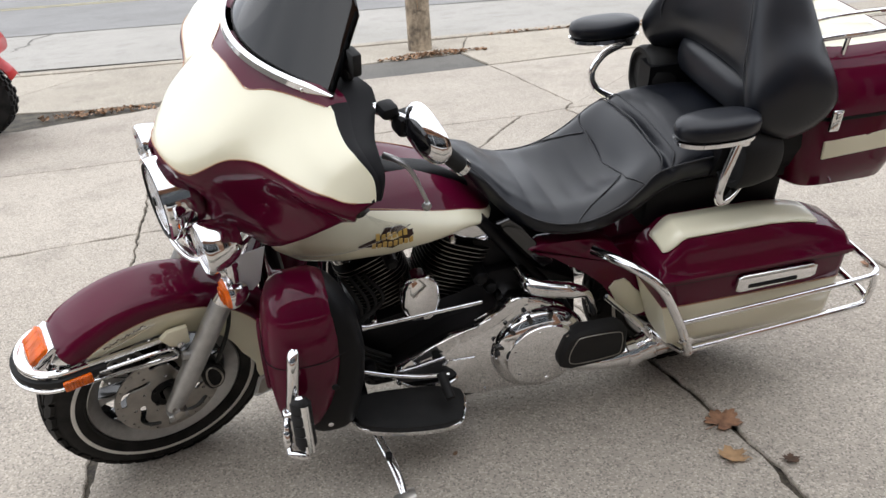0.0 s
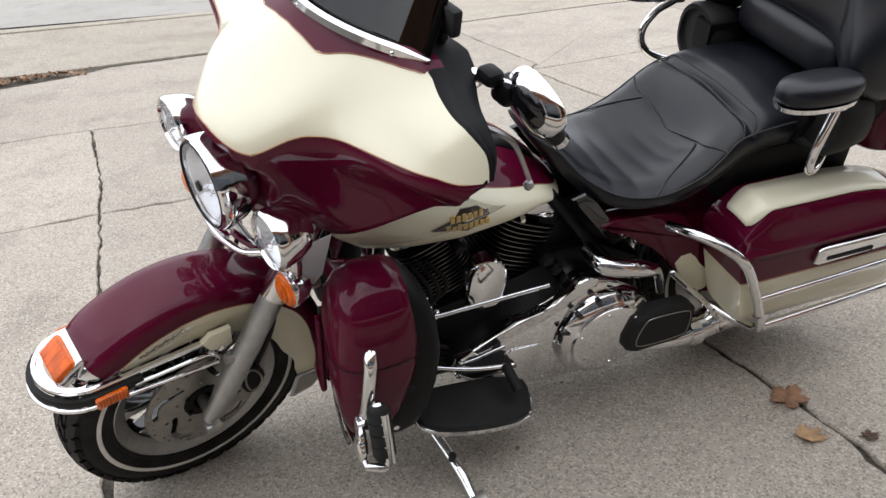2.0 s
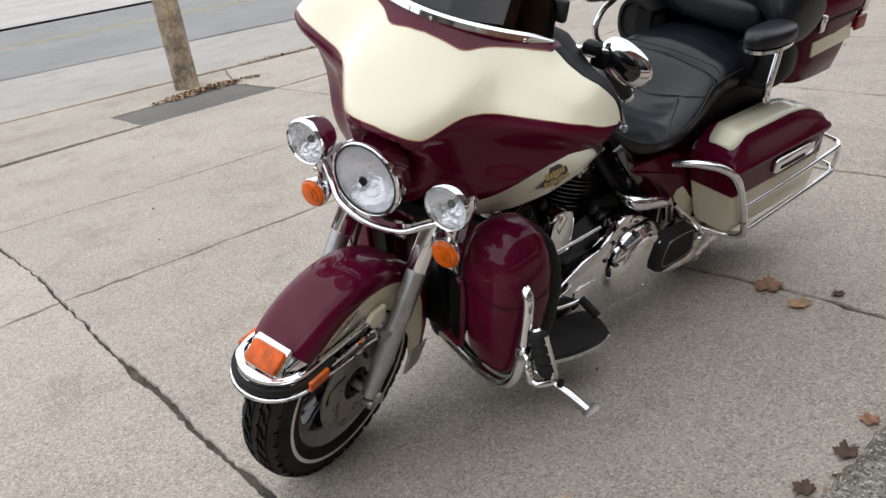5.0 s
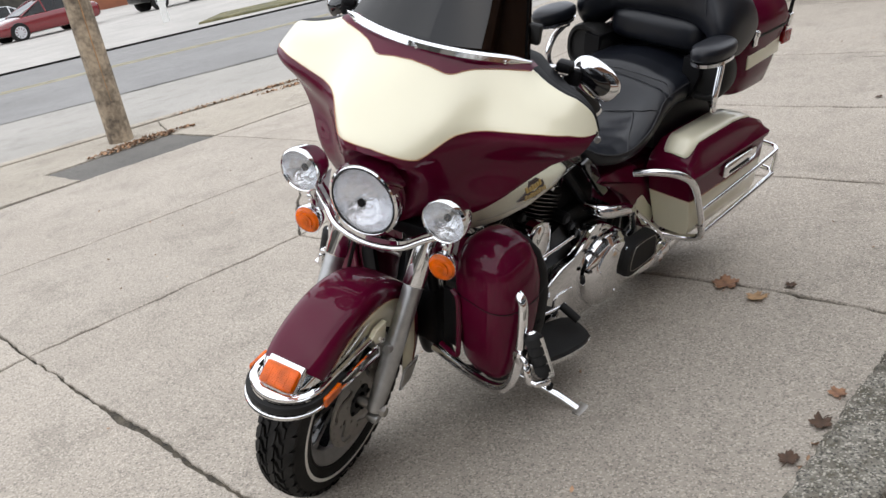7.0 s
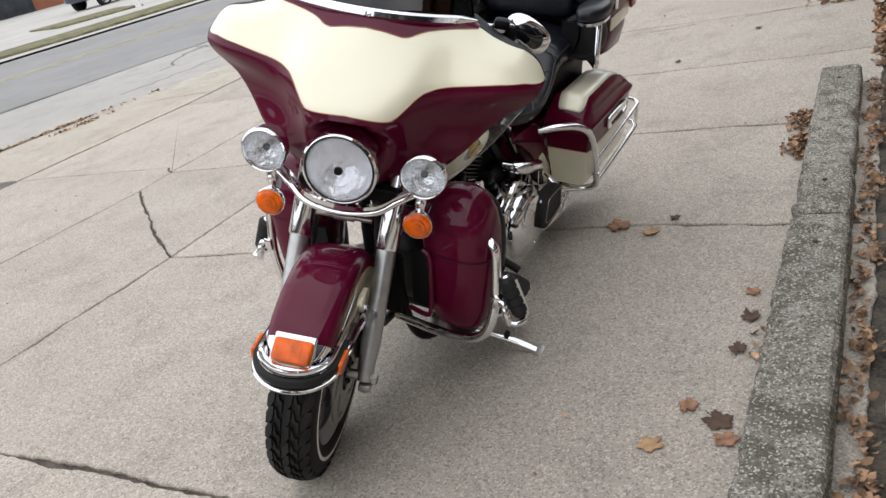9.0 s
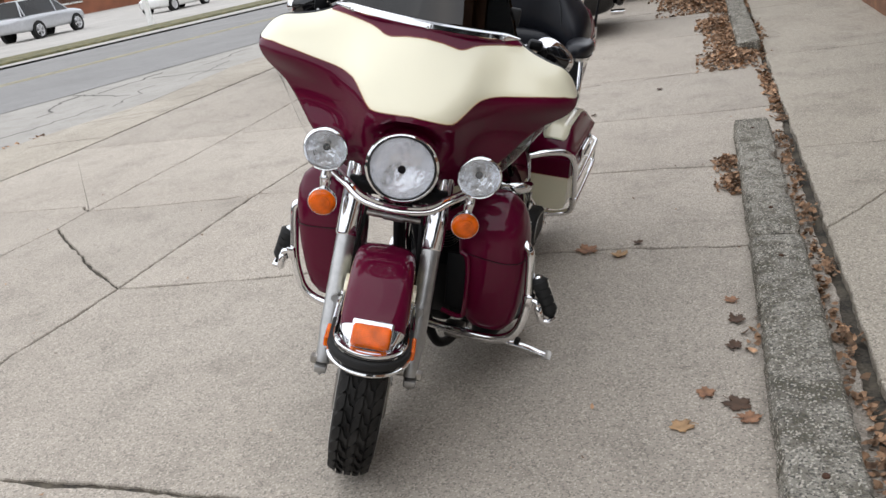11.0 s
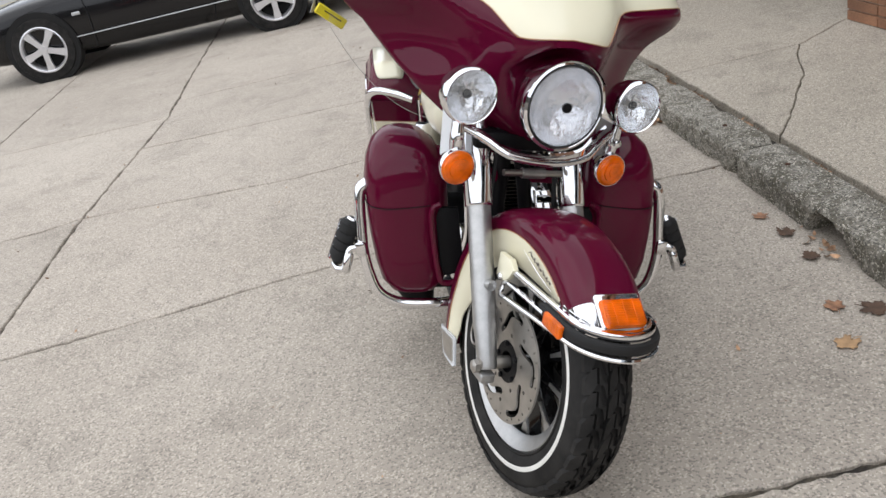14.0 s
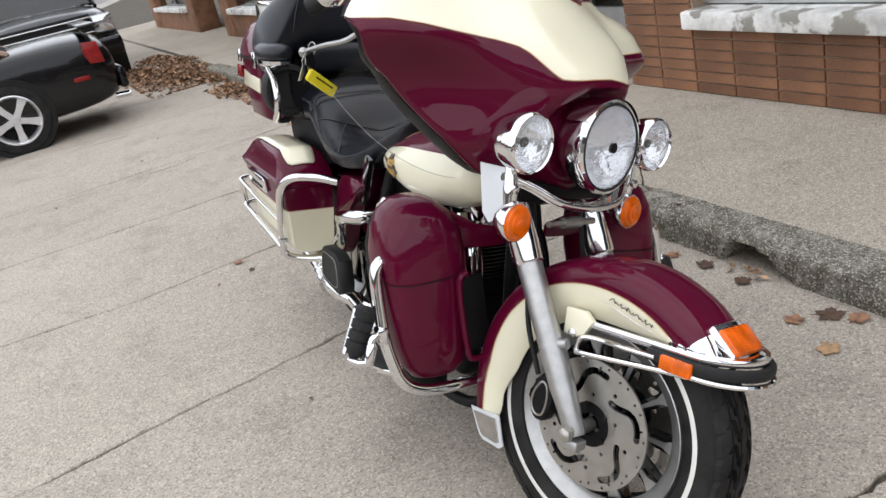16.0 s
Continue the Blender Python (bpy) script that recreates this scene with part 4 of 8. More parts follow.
# seat
SEAT = [(-0.055, 0.045, 0.898, 0.893, 0.875), (-0.08, 0.065, 0.896, 0.886, 0.845), (-0.12, 0.090, 0.875, 0.862, 0.790), (-0.18, 0.135, 0.825, 0.805, 0.730), (-0.24, 0.170, 0.780, 0.772, 0.702), (-0.31, 0.190, 0.752, 0.757, 0.692),
        (-0.38, 0.197, 0.742, 0.762, 0.690), (-0.44, 0.199, 0.745, 0.785, 0.700), (-0.49, 0.198, 0.760, 0.815, 0.722), (-0.515, 0.197, 0.790, 0.838, 0.738), (-0.54, 0.196, 0.840, 0.858, 0.752), (-0.565, 0.194, 0.885, 0.876, 0.768),
        (-0.585, 0.192, 0.903, 0.884, 0.780), (-0.601, 0.191, 0.852, 0.866, 0.788), (-0.617, 0.191, 0.897, 0.892, 0.794), (-0.64, 0.190, 0.925, 0.903, 0.798), (-0.70, 0.189, 0.938, 0.910, 0.800), (-0.80, 0.187, 0.938, 0.912, 0.802), (-0.88, 0.178, 0.925, 0.905, 0.802)]


def seat_row(x):
    for a, b in zip(SEAT, SEAT[1:]):
        if x >= b[0]:
            t = (x - a[0]) / (b[0] - a[0])
            t = min(1, max(0, t))
            return [p + (q - p) * t for p, q in zip(a[1:], b[1:])]
    return SEAT[-1][1:]


def seat_half(x):
    w, zc, zs, zl = seat_row(x)
    return [(0.0, zc), (w * 0.30, zc + (zs - zc) * 0.12), (w * 0.55, zc + (zs - zc) * 0.75), (w * 0.76, zs + 0.004), (w * 0.92, zs - 0.016), (w, zs - 0.30 * (zs - zl)), (w * 0.985, zl + 0.30 * (zs - zl)), (w * 0.93, zl + 0.012), (w * 0.86, zl)]


rings = []
for i in range(76):
    x = -0.055 - 0.825 * i / 75
    hp = seat_half(x)
    rings.append([V(x, y, z) for y, z in hp] + [V(x, -y, z) for y, z in reversed(hp[1:])])
SEATOB = bpart("seat", loft(rings), LEATHER, "black leather two-up seat with stitched panels", 70)
sub = SEATOB.modifiers.new("round", "SUBSURF")
sub.levels = sub.render_levels = 2


def on_seat(x, f):
    """A point on the seat's skin: f runs from the middle (0) to the lower hem (8)."""
    hp = seat_half(x)
    k = min(int(f), len(hp) - 2)
    (a, b), (c, d) = hp[k], hp[k + 1]
    t = f - k
    return V(x, a + (c - a) * t, b + (d - b) * t)


for s in (1, -1):
    for path in ([(-0.065, 3.2), (-0.12, 4.0), (-0.18, 4.5), (-0.26, 4.8), (-0.36, 4.8), (-0.46, 4.8), (-0.52, 4.6), (-0.56, 4.3), (-0.62, 4.6), (-0.75, 4.8), (-0.86, 4.8)],
                 [(-0.505, 0.0), (-0.505, 1.9)], [(-0.505, 1.9), (-0.500, 2.6), (-0.510, 3.4), (-0.53, 4.4)],
                 [(-0.500, 1.9), (-0.45, 2.5), (-0.39, 3.3), (-0.345, 4.7)],
                 [(-0.585, 0.0), (-0.585, 2.0), (-0.583, 3.4), (-0.570, 4.3)], [(-0.622, 0.0), (-0.622, 2.0), (-0.618, 3.4), (-0.60, 4.4)],
                 [(-0.15, 6.9), (-0.26, 7.0), (-0.40, 7.0), (-0.50, 6.8), (-0.58, 6.6), (-0.66, 6.6), (-0.86, 6.6)]):
        pts = [on_seat(x, f) for x, f in path]
        pts = [V(p.x, s * p.y, p.z + (0.0015 if f < 4 else 0)) for p, (x, f) in zip(pts, path)]
        part("seam", tube(pts, 0.0022, 6, 5), STITCH, SEATOB)


# backrest and side pods
def pad(name, secs, label, n=36, parent=None):
    """A cushion from sections across the bike: (y, x front, x back, z low, z high, squareness)."""
    rr = [superring((xf + xb) / 2, y, (zl + zh) / 2, (xf - xb) / 2, (zh - zl) / 2, n, e, "y") for y, xf, xb, zl, zh, e in secs]
    ob = bpart(name, loft(rr), LEATHER, label, 80) if parent is None else part(name, loft(rr), LEATHER, parent, label, sharp=80)
    sb = ob.modifiers.new("round", "SUBSURF")
    sb.levels = sb.render_levels = 1
    return ob


def both(secs):
    return [(-y, *r) for y, *r in reversed(secs) if y > 0] + list(secs)


BACK = pad("backrest", both([(0.0, -0.775, -0.92, 1.060, 1.385, 3.0), (0.07, -0.775, -0.925, 1.058, 1.385, 3.0), (0.13, -0.772, -0.932, 1.048, 1.352, 2.8), (0.18, -0.758, -0.950, 1.018, 1.275, 2.6), (0.22, -0.740, -0.970, 0.975, 1.215, 2.1), (0.256, -0.728, -0.984, 0.945, 1.185, 1.75), (0.284, -0.742, -0.976, 0.960, 1.150, 1.75), (0.300, -0.785, -0.95, 1.00, 1.10, 1.8)]), "black leather wrap-around passenger backrest")
pad("lumbar_pad", both([(0.0, -0.785, -0.92, 0.945, 1.075, 2.8), (0.10, -0.785, -0.92, 0.945, 1.075, 2.8), (0.150, -0.795, -0.92, 0.95, 1.065, 2.8), (0.168, -0.83, -0.92, 0.965, 1.05, 2.8)]), "", parent=BACK)
for s in (1, -1):
    part("seam", tube([V(-0.775, s * 0.130, 1.31), V(-0.757, s * 0.172, 1.20), V(-0.750, s * 0.190, 1.13), V(-0.765, s * 0.195, 1.06)], 0.002, 6, 5), STITCH, BACK)
    pod = bpart("speaker_pod", loft([superring(x, s * 0.226, 0.905, r * 0.84, r * 0.92, 32, 2.3) for x, r in ((-0.86, 0.060), (-0.84, 0.085), (-0.79, 0.096), (-0.745, 0.098), (-0.732, 0.092), (-0.730, 0.078), (-0.742, 0.072))]), RUBBER, "black speaker pod")
    part("speaker_grille", loft([superring(-0.743, s * 0.226, 0.905, 0.061, 0.067, 32, 2.3), superring(-0.739, s * 0.226, 0.905, 0.036, 0.04, 32, 2.2)]), RUBBER, pod, "round black speaker grille")
    bpart("pod_panel", loft([[V(-0.72, s * 0.15, z), V(-0.72, s * w, z), V(-0.80, s * (w + 0.02), z), V(-0.95, s * (w + 0.02), z), V(-0.95, s * 0.15, z)] for z, w in ((0.795, 0.155), (0.83, 0.19), (0.90, 0.215), (0.965, 0.215))]), BLACK, "black plastic pod panel")
    # armrests
    arm = bpart("armrest", loft([superring(-0.632, s * 0.300, z, a * 0.93, b * 0.93, 36, 2.3, "z") for z, a, b in ((1.022, 0.112, 0.052), (1.030, 0.118, 0.058), (1.045, 0.120, 0.060), (1.060, 0.116, 0.056), (1.069, 0.098, 0.042), (1.072, 0.05, 0.02))]), LEATHER, "black padded armrest on a chrome post", 80)
    part("arm_base", loft([superring(-0.632, s * 0.300, z, a, b, 36, 2.3, "z") for z, a, b in ((1.000, 0.085, 0.040), (1.008, 0.108, 0.050), (1.020, 0.112, 0.052))]), CHROME, arm, "chrome armrest base")
    bend = [(-0.706, 0.30, 1.005), (-0.692, 0.305, 0.955), (-0.672, 0.31, 0.885), (-0.668, 0.31, 0.845), (-0.682, 0.305, 0.818), (-0.72, 0.285, 0.815), (-0.80, 0.225, 0.825)] if s > 0 else [(-0.712, 0.30, 1.005), (-0.695, 0.30, 0.982), (-0.64, 0.30, 0.955), (-0.607, 0.30, 0.903), (-0.620, 0.298, 0.85), (-0.67, 0.29, 0.815), (-0.76, 0.23, 0.80)]
    part("arm_post", tube([V(x, s * y, z) for x, y, z in bend], 0.0115, 12), CHROME, arm, "bent chrome post")
    part("arm_knuckle", box((0.03, 0.022, 0.03), (-0.714, s * 0.30, 0.99), 0.006, 2), CHROME, arm)

# trunk
def rrect(x0, x1, w, z, n=36, e=5.0):
    return superring((x0 + x1) / 2, 0, z, (x1 - x0) / 2, w, n, e, "z")


TRUNK = bpart("trunk", loft([rrect(-1.23, -0.945, 0.235, 0.768), rrect(-1.255, -0.935, 0.256, 0.782), rrect(-1.28, -0.925, 0.266, 0.85), rrect(-1.315, -0.91, 0.270, 0.94), rrect(-1.335, -0.90, 0.275, 0.995)]), MAROON, "maroon hard trunk with cream side panels and chrome rack", 60)
lid = part("trunk_lid", loft([rrect(-1.342, -0.895, 0.280, 1.000), rrect(-1.342, -0.895, 0.280, 1.020), rrect(-1.325, -0.905, 0.268, 1.060), rrect(-1.29, -0.925, 0.245, 1.110), rrect(-1.25, -0.945, 0.205, 1.140), rrect(-1.20, -0.99, 0.12, 1.150)]), MAROON, TRUNK, "maroon lid", sharp=60)
part("lid_seal", loft([rrect(-1.344, -0.894, 0.2815, 0.990), rrect(-1.344, -0.894, 0.2815, 0.999)]), BLACK, TRUNK)
part("lid_cream", loft([rrect(-1.24, -0.96, 0.18, 1.1425), rrect(-1.20, -0.99, 0.12, 1.153)]), CREAM, lid)
part("pod_rear_panel", box((0.05, 0.40, 0.17), (-0.925, 0, 0.875), 0.01), BLACK, TRUNK)
for s in (1, -1):
    part("cream_panel", prism([(-0.99, 0.872), (-0.985, 0.925), (-1.23, 0.945), (-1.245, 0.885)], 0.008, "y", s * 0.2655, 0.003), CREAM, TRUNK, "cream side panel")
    la = part("trunk_latch", box((0.030, 0.012, 0.060), (-0.985, s * 0.282, 0.995), 0.004), CHROME, TRUNK, "chrome latch")
    part("latch_hook", box((0.016, 0.010, 0.020), (-0.985, s * 0.289, 1.012), 0.003), CHROME, la)
    part("trunk_latch", box((0.030, 0.012, 0.050), (-1.30, s * 0.268, 0.995), 0.004), CHROME, TRUNK, "chrome latch")
    part("tail_lamp", loft([superring(-1.315, s * 0.15, 0.935, 0.105, 0.045, 24, 4), superring(-1.340, s * 0.15, 0.935, 0.10, 0.040, 24, 4)]), RED, TRUNK, "red tail lamp")
    part("side_lamp", box((0.07, 0.012, 0.05), (-1.285, s * 0.272, 0.935), 0.005), RED, TRUNK)
    part("rack_rail", tube([V(-0.93, s * 0.14, 1.15), V(-0.96, s * 0.20, 1.185), V(-1.10, s * 0.215, 1.195), V(-1.24, s * 0.19, 1.195), V(-1.29, s * 0.10, 1.195), V(-1.30, 0, 1.195)], 0.008, 10), CHROME, TRUNK, "chrome luggage rack rail")
    for x in (-1.02, -1.22):
        part("rack_foot", tube([V(x, s * 0.20, 1.12), V(x, s * 0.205, 1.19)], 0.007, 8), CHROME, TRUNK)
for y in (-0.1, 0.0, 0.1):
    part("rack_bar", tube([V(-0.94, y, 1.175), V(-1.05, y, 1.192), V(-1.28, y, 1.195)], 0.006, 8), CHROME, TRUNK)
part("antenna", tube([V(-1.30, 0.262, 1.02), V(-1.33, 0.264, 1.20), V(-1.36, 0.268, 1.55)], [0.008, 0.0035, 0.002], 8), BLACK, TRUNK, "thin black antenna")
bpart("brake_lamp", box((0.07, 0.10, 0.06), (-1.02, 0.0, 0.765), 0.01), RED, "red fender lamp")


# saddlebags and their guards
def saddlebag(s):
    def back(x):
        return x if x > -0.9 else -0.9 + (x + 0.9) * 0.77
    stations = [(-1.165, 0.80), (-1.158, 0.93), (-1.14, 0.985), (-1.0, 1.0), (-0.80, 1.0), (-0.66, 0.99), (-0.625, 0.96), (-0.60, 0.90)]
    def tub(pts):
        rr = []
        for x, k in stations:
            lean = 0.075 if x > -0.7 else 0.0
            rr.append([V(back(x) + lean * (z - 0.352) / 0.25, s * (0.265 + (y - 0.265) * k), z) for y, z in pts])
        return loft(rr)
    bag = bpart("saddlebag", tub([(0.165, 0.519), (0.3425, 0.519), (0.345, 0.602), (0.165, 0.602)]), MAROON, "maroon and cream hard saddlebag with chrome rails", 50)
    part("bag_tub", tub([(0.165, 0.517), (0.175, 0.37), (0.20, 0.352), (0.30, 0.352), (0.328, 0.366), (0.337, 0.40), (0.3405, 0.517)]), CREAM, bag, "cream lower half", sharp=50)
    part("bag_pinstripe", tub([(0.17, 0.516), (0.3432, 0.516), (0.3432, 0.520), (0.17, 0.520)]), PINSTRIPE, bag)
    lidr = []
    for x, k in ((-1.185, 0.55), (-1.178, 0.88), (-1.15, 0.99), (-1.06, 1.0), (-0.95, 1.0), (-0.85, 1.0), (-0.66, 1.0), (-0.604, 1.0), (-0.590, 0.995), (-0.545, 0.95), (-0.532, 0.80)):
        top = lin([(-1.185, 0.632), (-1.15, 0.662), (-1.06, 0.692), (-0.95, 0.715), (-0.85, 0.724), (-0.602, 0.724), (-0.590, 0.718), (-0.545, 0.672), (-0.530, 0.640)], x)
        prof = [(0.155, 0.604), (0.350, 0.604), (0.352, 0.618), (0.345, 0.626), (0.333, 0.604 + (top - 0.604) * 0.60), (0.3215, top - 0.012), (0.314, top - 0.004), (0.24, top), (0.19, top - 0.003), (0.160, top - 0.03)]
        lidr.append([V(back(x), s * (0.26 + (y - 0.26) * (0.75 + 0.25 * k)), 0.604 + (z - 0.604) * min(1, k * 1.05)) for y, z in prof])
    lid2 = part("bag_lid", loft(lidr), MAROON, bag, "maroon lid with a cream top panel", sharp=32)
    # cream panel on the lid
    pr = []
    for x in [-0.549, -0.556, -0.566, -0.578, -0.589, -0.597, -0.604, -0.63, -0.70, -0.78, -0.85, -0.92, -0.98, -1.02, -1.032, -1.038]:
        top = lin([(-1.185, 0.632), (-1.15, 0.662), (-1.06, 0.692), (-0.95, 0.715), (-0.85, 0.724), (-0.602, 0.724), (-0.590, 0.718), (-0.545, 0.672), (-0.530, 0.640)], x)
        kk = lin([(-1.178, 0.88), (-1.15, 0.99), (-1.06, 1.0), (-0.604, 1.0), (-0.590, 0.995), (-0.545, 0.95), (-0.532, 0.80)], x)
        g = lin([(-1.038, 0.6), (-1.030, 0.9), (-1.015, 1.0), (-0.572, 1.0), (-0.556, 0.85), (-0.549, 0.6)], x)
        pr.append([V(back(x), s * (0.26 + (y - 0.26) * (0.75 + 0.25 * kk)), 0.604 + (z + 0.0035 - 0.604) * min(1, kk * 1.05)) for y, z in ((0.312 - 0.04 * (1 - g), top - 0.004), (0.275, top - 0.002), (0.24, top), (0.205 + 0.03 * (1 - g), top - 0.002))])
    cp = part("cream_panel", loft(pr, False, False), CREAM, lid2, "cream panel")
    so = cp.modifiers.new("thick", "SOLIDIFY")
    so.thickness, so.offset = 0.004, 1
    part("bag_seal", loft([[V(x, s * y, z) for y, z in ((0.17, 0.600), (0.3475, 0.600), (0.3475, 0.606), (0.17, 0.606))] for x in (-1.102, -0.56)]), BLACK, bag)
    hd = part("bag_handle", prism([(-0.755, 0.548), (-0.755, 0.590), (-0.77, 0.597), (-0.985, 0.597), (-1.0, 0.590), (-1.0, 0.556), (-0.985, 0.549), (-0.77, 0.541)], 0.016, "y", s * 0.352, 0.005, 2), CHROME, bag, "chrome bag latch handle")
    part("handle_recess", box((0.15, 0.004, 0.012), (-0.865, s * 0.361, 0.560), 0.0015, 1), BLACK, hd)
    hoop = bpart("bag_guard", tube([V(-0.40, s * 0.19, 0.640), V(-0.43, s * 0.26, 0.655), V(-0.475, s * 0.322, 0.648), V(-0.53, s * 0.352, 0.600), V(-0.585, s * 0.357, 0.500), V(-0.635, s * 0.357, 0.390), V(-0.655, s * 0.345, 0.338), V(-0.645, s * 0.29, 0.318), V(-0.60, s * 0.20, 0.320)], 0.0135, 14), CHROME, "chrome saddlebag guard")
    for z0, z1, r in ((0.470, 0.505, 0.0085), (0.362, 0.400, 0.0105)):
        part("guard_rail", tube([V(-0.598 if z0 > 0.4 else -0.645, s * 0.358, z0), V(-0.90, s * 0.360, (z0 + z1) / 2), V(-1.16, s * 0.360, z1), V(-1.212, s * 0.352, z1 + 0.004), V(-1.235, s * 0.32, z1 + 0.006), V(-1.238, s * 0.20, z1 + 0.006)], r, 10), CHROME, hoop, "chrome guard rail")
    part("rail_end", tube([V(-1.216, s * 0.351, 0.400), V(-1.222, s * 0.352, 0.455), V(-1.216, s * 0.351, 0.508)], 0.010, 10), CHROME, hoop)
    part("guard_clamp", lathe([(0.001, -0.016), (0.016, -0.014), (0.018, 0.0), (0.016, 0.014), (0.001, 0.016)], 14, "y", (-0.63, s * 0.357, 0.405)), CHROME, hoop)
    # silencer
    muf = bpart("muffler", tube([V(-0.36, s * 0.19, 0.235), V(-0.48, s * 0.215, 0.24), V(-0.60, s * 0.215, 0.262), V(-0.66, s * 0.21, 0.275), V(-1.14, s * 0.20, 0.305), V(-1.18, s * 0.20, 0.307)], [0.026, 0.030, 0.042, 0.046, 0.046, 0.040], 20), CHROME, "chrome exhaust muffler")
    part("pipe_clamp", tube([V(-0.53, s * 0.22, 0.252), V(-0.56, s * 0.22, 0.256)], 0.045, 16), CHROME, muf)
    bpart("muffler_strut", tube([V(-0.46, s * 0.185, 0.46), V(-0.56, s * 0.215, 0.36), V(-0.60, s * 0.23, 0.31)], 0.009, 8), CHROME, "chrome strut")


for s in (1, -1):
    saddlebag(s)
    # side cover, fender skirt and seat strap
    sc = bpart("side_cover", prism([(-0.215, 0.655), (-0.26, 0.668), (-0.40, 0.660), (-0.47, 0.635), (-0.53, 0.545), (-0.60, 0.44), (-0.665, 0.36), (-0.655, 0.325), (-0.56, 0.345), (-0.50, 0.42), (-0.40, 0.56), (-0.30, 0.615)], 0.05, "y", s * 0.140, 0.014, 3, curve=2), MAROON, "maroon side cover with a cream corner", 60)
    part("cream_corner", prism([(-0.475, 0.475), (-0.52, 0.50), (-0.56, 0.455), (-0.61, 0.40), (-0.60, 0.355), (-0.545, 0.365)], 0.006, "y", s * 0.1665, 0.002, 1, curve=2), CREAM, sc, "cream corner")
    fs = bpart("rear_skirt", prism([(-0.30, 0.62), (-0.55, 0.60), (-0.95, 0.60), (-1.10, 0.55), (-1.20, 0.45), (-0.95, 0.42), (-0.72, 0.40), (-0.60, 0.44), (-0.45, 0.52)], 0.04, "y", s * 0.115, 0.01, 2), MAROON, "maroon rear fender side")
    # gloss black here paints in the dark reflections of a chrome cover
    bpart("seat_strut", prism([(-0.13, 0.755), (-0.155, 0.735), (-0.245, 0.615), (-0.27, 0.585), (-0.30, 0.60), (-0.20, 0.735), (-0.165, 0.765)], 0.018, "y", s * 0.150, 0.005, 2), GLOSS, "chrome frame cover coloured gloss black for its dark reflections")
    bpart("frame_tube", tube([V(-0.10, s * 0.10, 0.74), V(-0.24, s * 0.11, 0.56), V(-0.36, s * 0.12, 0.40), V(-0.40, s * 0.12, 0.25), V(-0.2, s * 0.12, 0.14), V(0.25, s * 0.10, 0.13), V(0.39, s * 0.06, 0.24), V(0.44, s * 0.030, 0.60), V(0.47, 0, 0.88)], 0.017, 12), ENGINE, "black frame tube")
    peg = bpart("passenger_board", loft([[V(x, s * (0.235 + dy), z + 0.018) for x, z in ((-0.300 - d, 0.300), (-0.325, 0.372 - d), (-0.36, 0.392 - d), (-0.475, 0.388 - d), (-0.505 + d, 0.365), (-0.510 + d, 0.285), (-0.47, 0.258 + d), (-0.34, 0.252 + d), (-0.305 - d, 0.27))] for dy, d in ((-0.025, 0.006), (-0.02, 0.0), (0.018, 0.0), (0.026, 0.008))]), RUBBER, "black folded passenger board with a silver inlay", 40)
    part("inlay", tube([V(-0.328, s * 0.2625, 0.323), V(-0.345, s * 0.2625, 0.378), V(-0.37, s * 0.2625, 0.392), V(-0.465, s * 0.2625, 0.389), V(-0.487, s * 0.2625, 0.373), V(-0.490, s * 0.2625, 0.318), V(-0.47, s * 0.2625, 0.298), V(-0.35, s * 0.2625, 0.294)], 0.0015, 5, 3, closed=True), STEEL, peg, "thin silver line")
    bpart("board_mount", tube([V(-0.21, s * 0.13, 0.565), V(-0.23, s * 0.20, 0.560), V(-0.33, s * 0.215, 0.535), V(-0.385, s * 0.21, 0.505), V(-0.42, s * 0.20, 0.42)], [0.022, 0.024, 0.023, 0.014, 0.010], 12), CHROME, "chrome passenger board mount")
bpart("rear_fender", loft([[V(-0.806 + 0.335 * math.cos(radians(a)), y, 0.318 + (0.325 + 0.02 * (1 - (y / 0.10) ** 2)) * math.sin(radians(a))) for y in (-0.10, -0.07, 0, 0.07, 0.10)] for a in range(20, 206, 8)], False, False), MAROON, "maroon rear fender")

# engine
def cylinder(base, ang):
    m = Matrix.Translation(base) @ Matrix.Rotation(radians(ang), 4, "Y")
    cyl = part("cylinder", tube([V(0, 0, 0.0), V(0, 0, 0.30)], 0.060, 20, smooth=False), ENGINE, BIKE, "black finned cylinder", m)
    for k in range(19):
        fins = bmesh.new()
        z = 0.020 + 0.0138 * k
        g = 0.080 + 0.012 * min(1, k / 10)
        ring = superring(0, 0, z, g, g * 0.98, 28, 3.2, "z")
        loft([[p * 1.0 for p in ring], [p + V(0, 0, 0.0042) for p in ring]], bm=fins)
        part("fin", fins, ENGINE, cyl)
    for k in range(0, 19):
        edges = bmesh.new()
        z = 0.020 + 0.0138 * k + 0.0021
        g = 0.0802 + 0.012 * min(1, k / 10)
        ring = superring(0, 0, z, g, g * 0.98, 28, 3.2, "z")
        tube(ring, 0.0007, 4, 1, smooth=False, closed=True, bm=edges)
        part("fin_edge", edges, STEEL, cyl)
    part("rocker_box", loft([superring(0, 0, z, a, b, 28, 4, "z") for z, a, b in ((0.292, 0.082, 0.078), (0.300, 0.086, 0.082), (0.335, 0.084, 0.080), (0.350, 0.066, 0.064))]), CHROME, cyl, "chrome rocker cover")
    return cyl


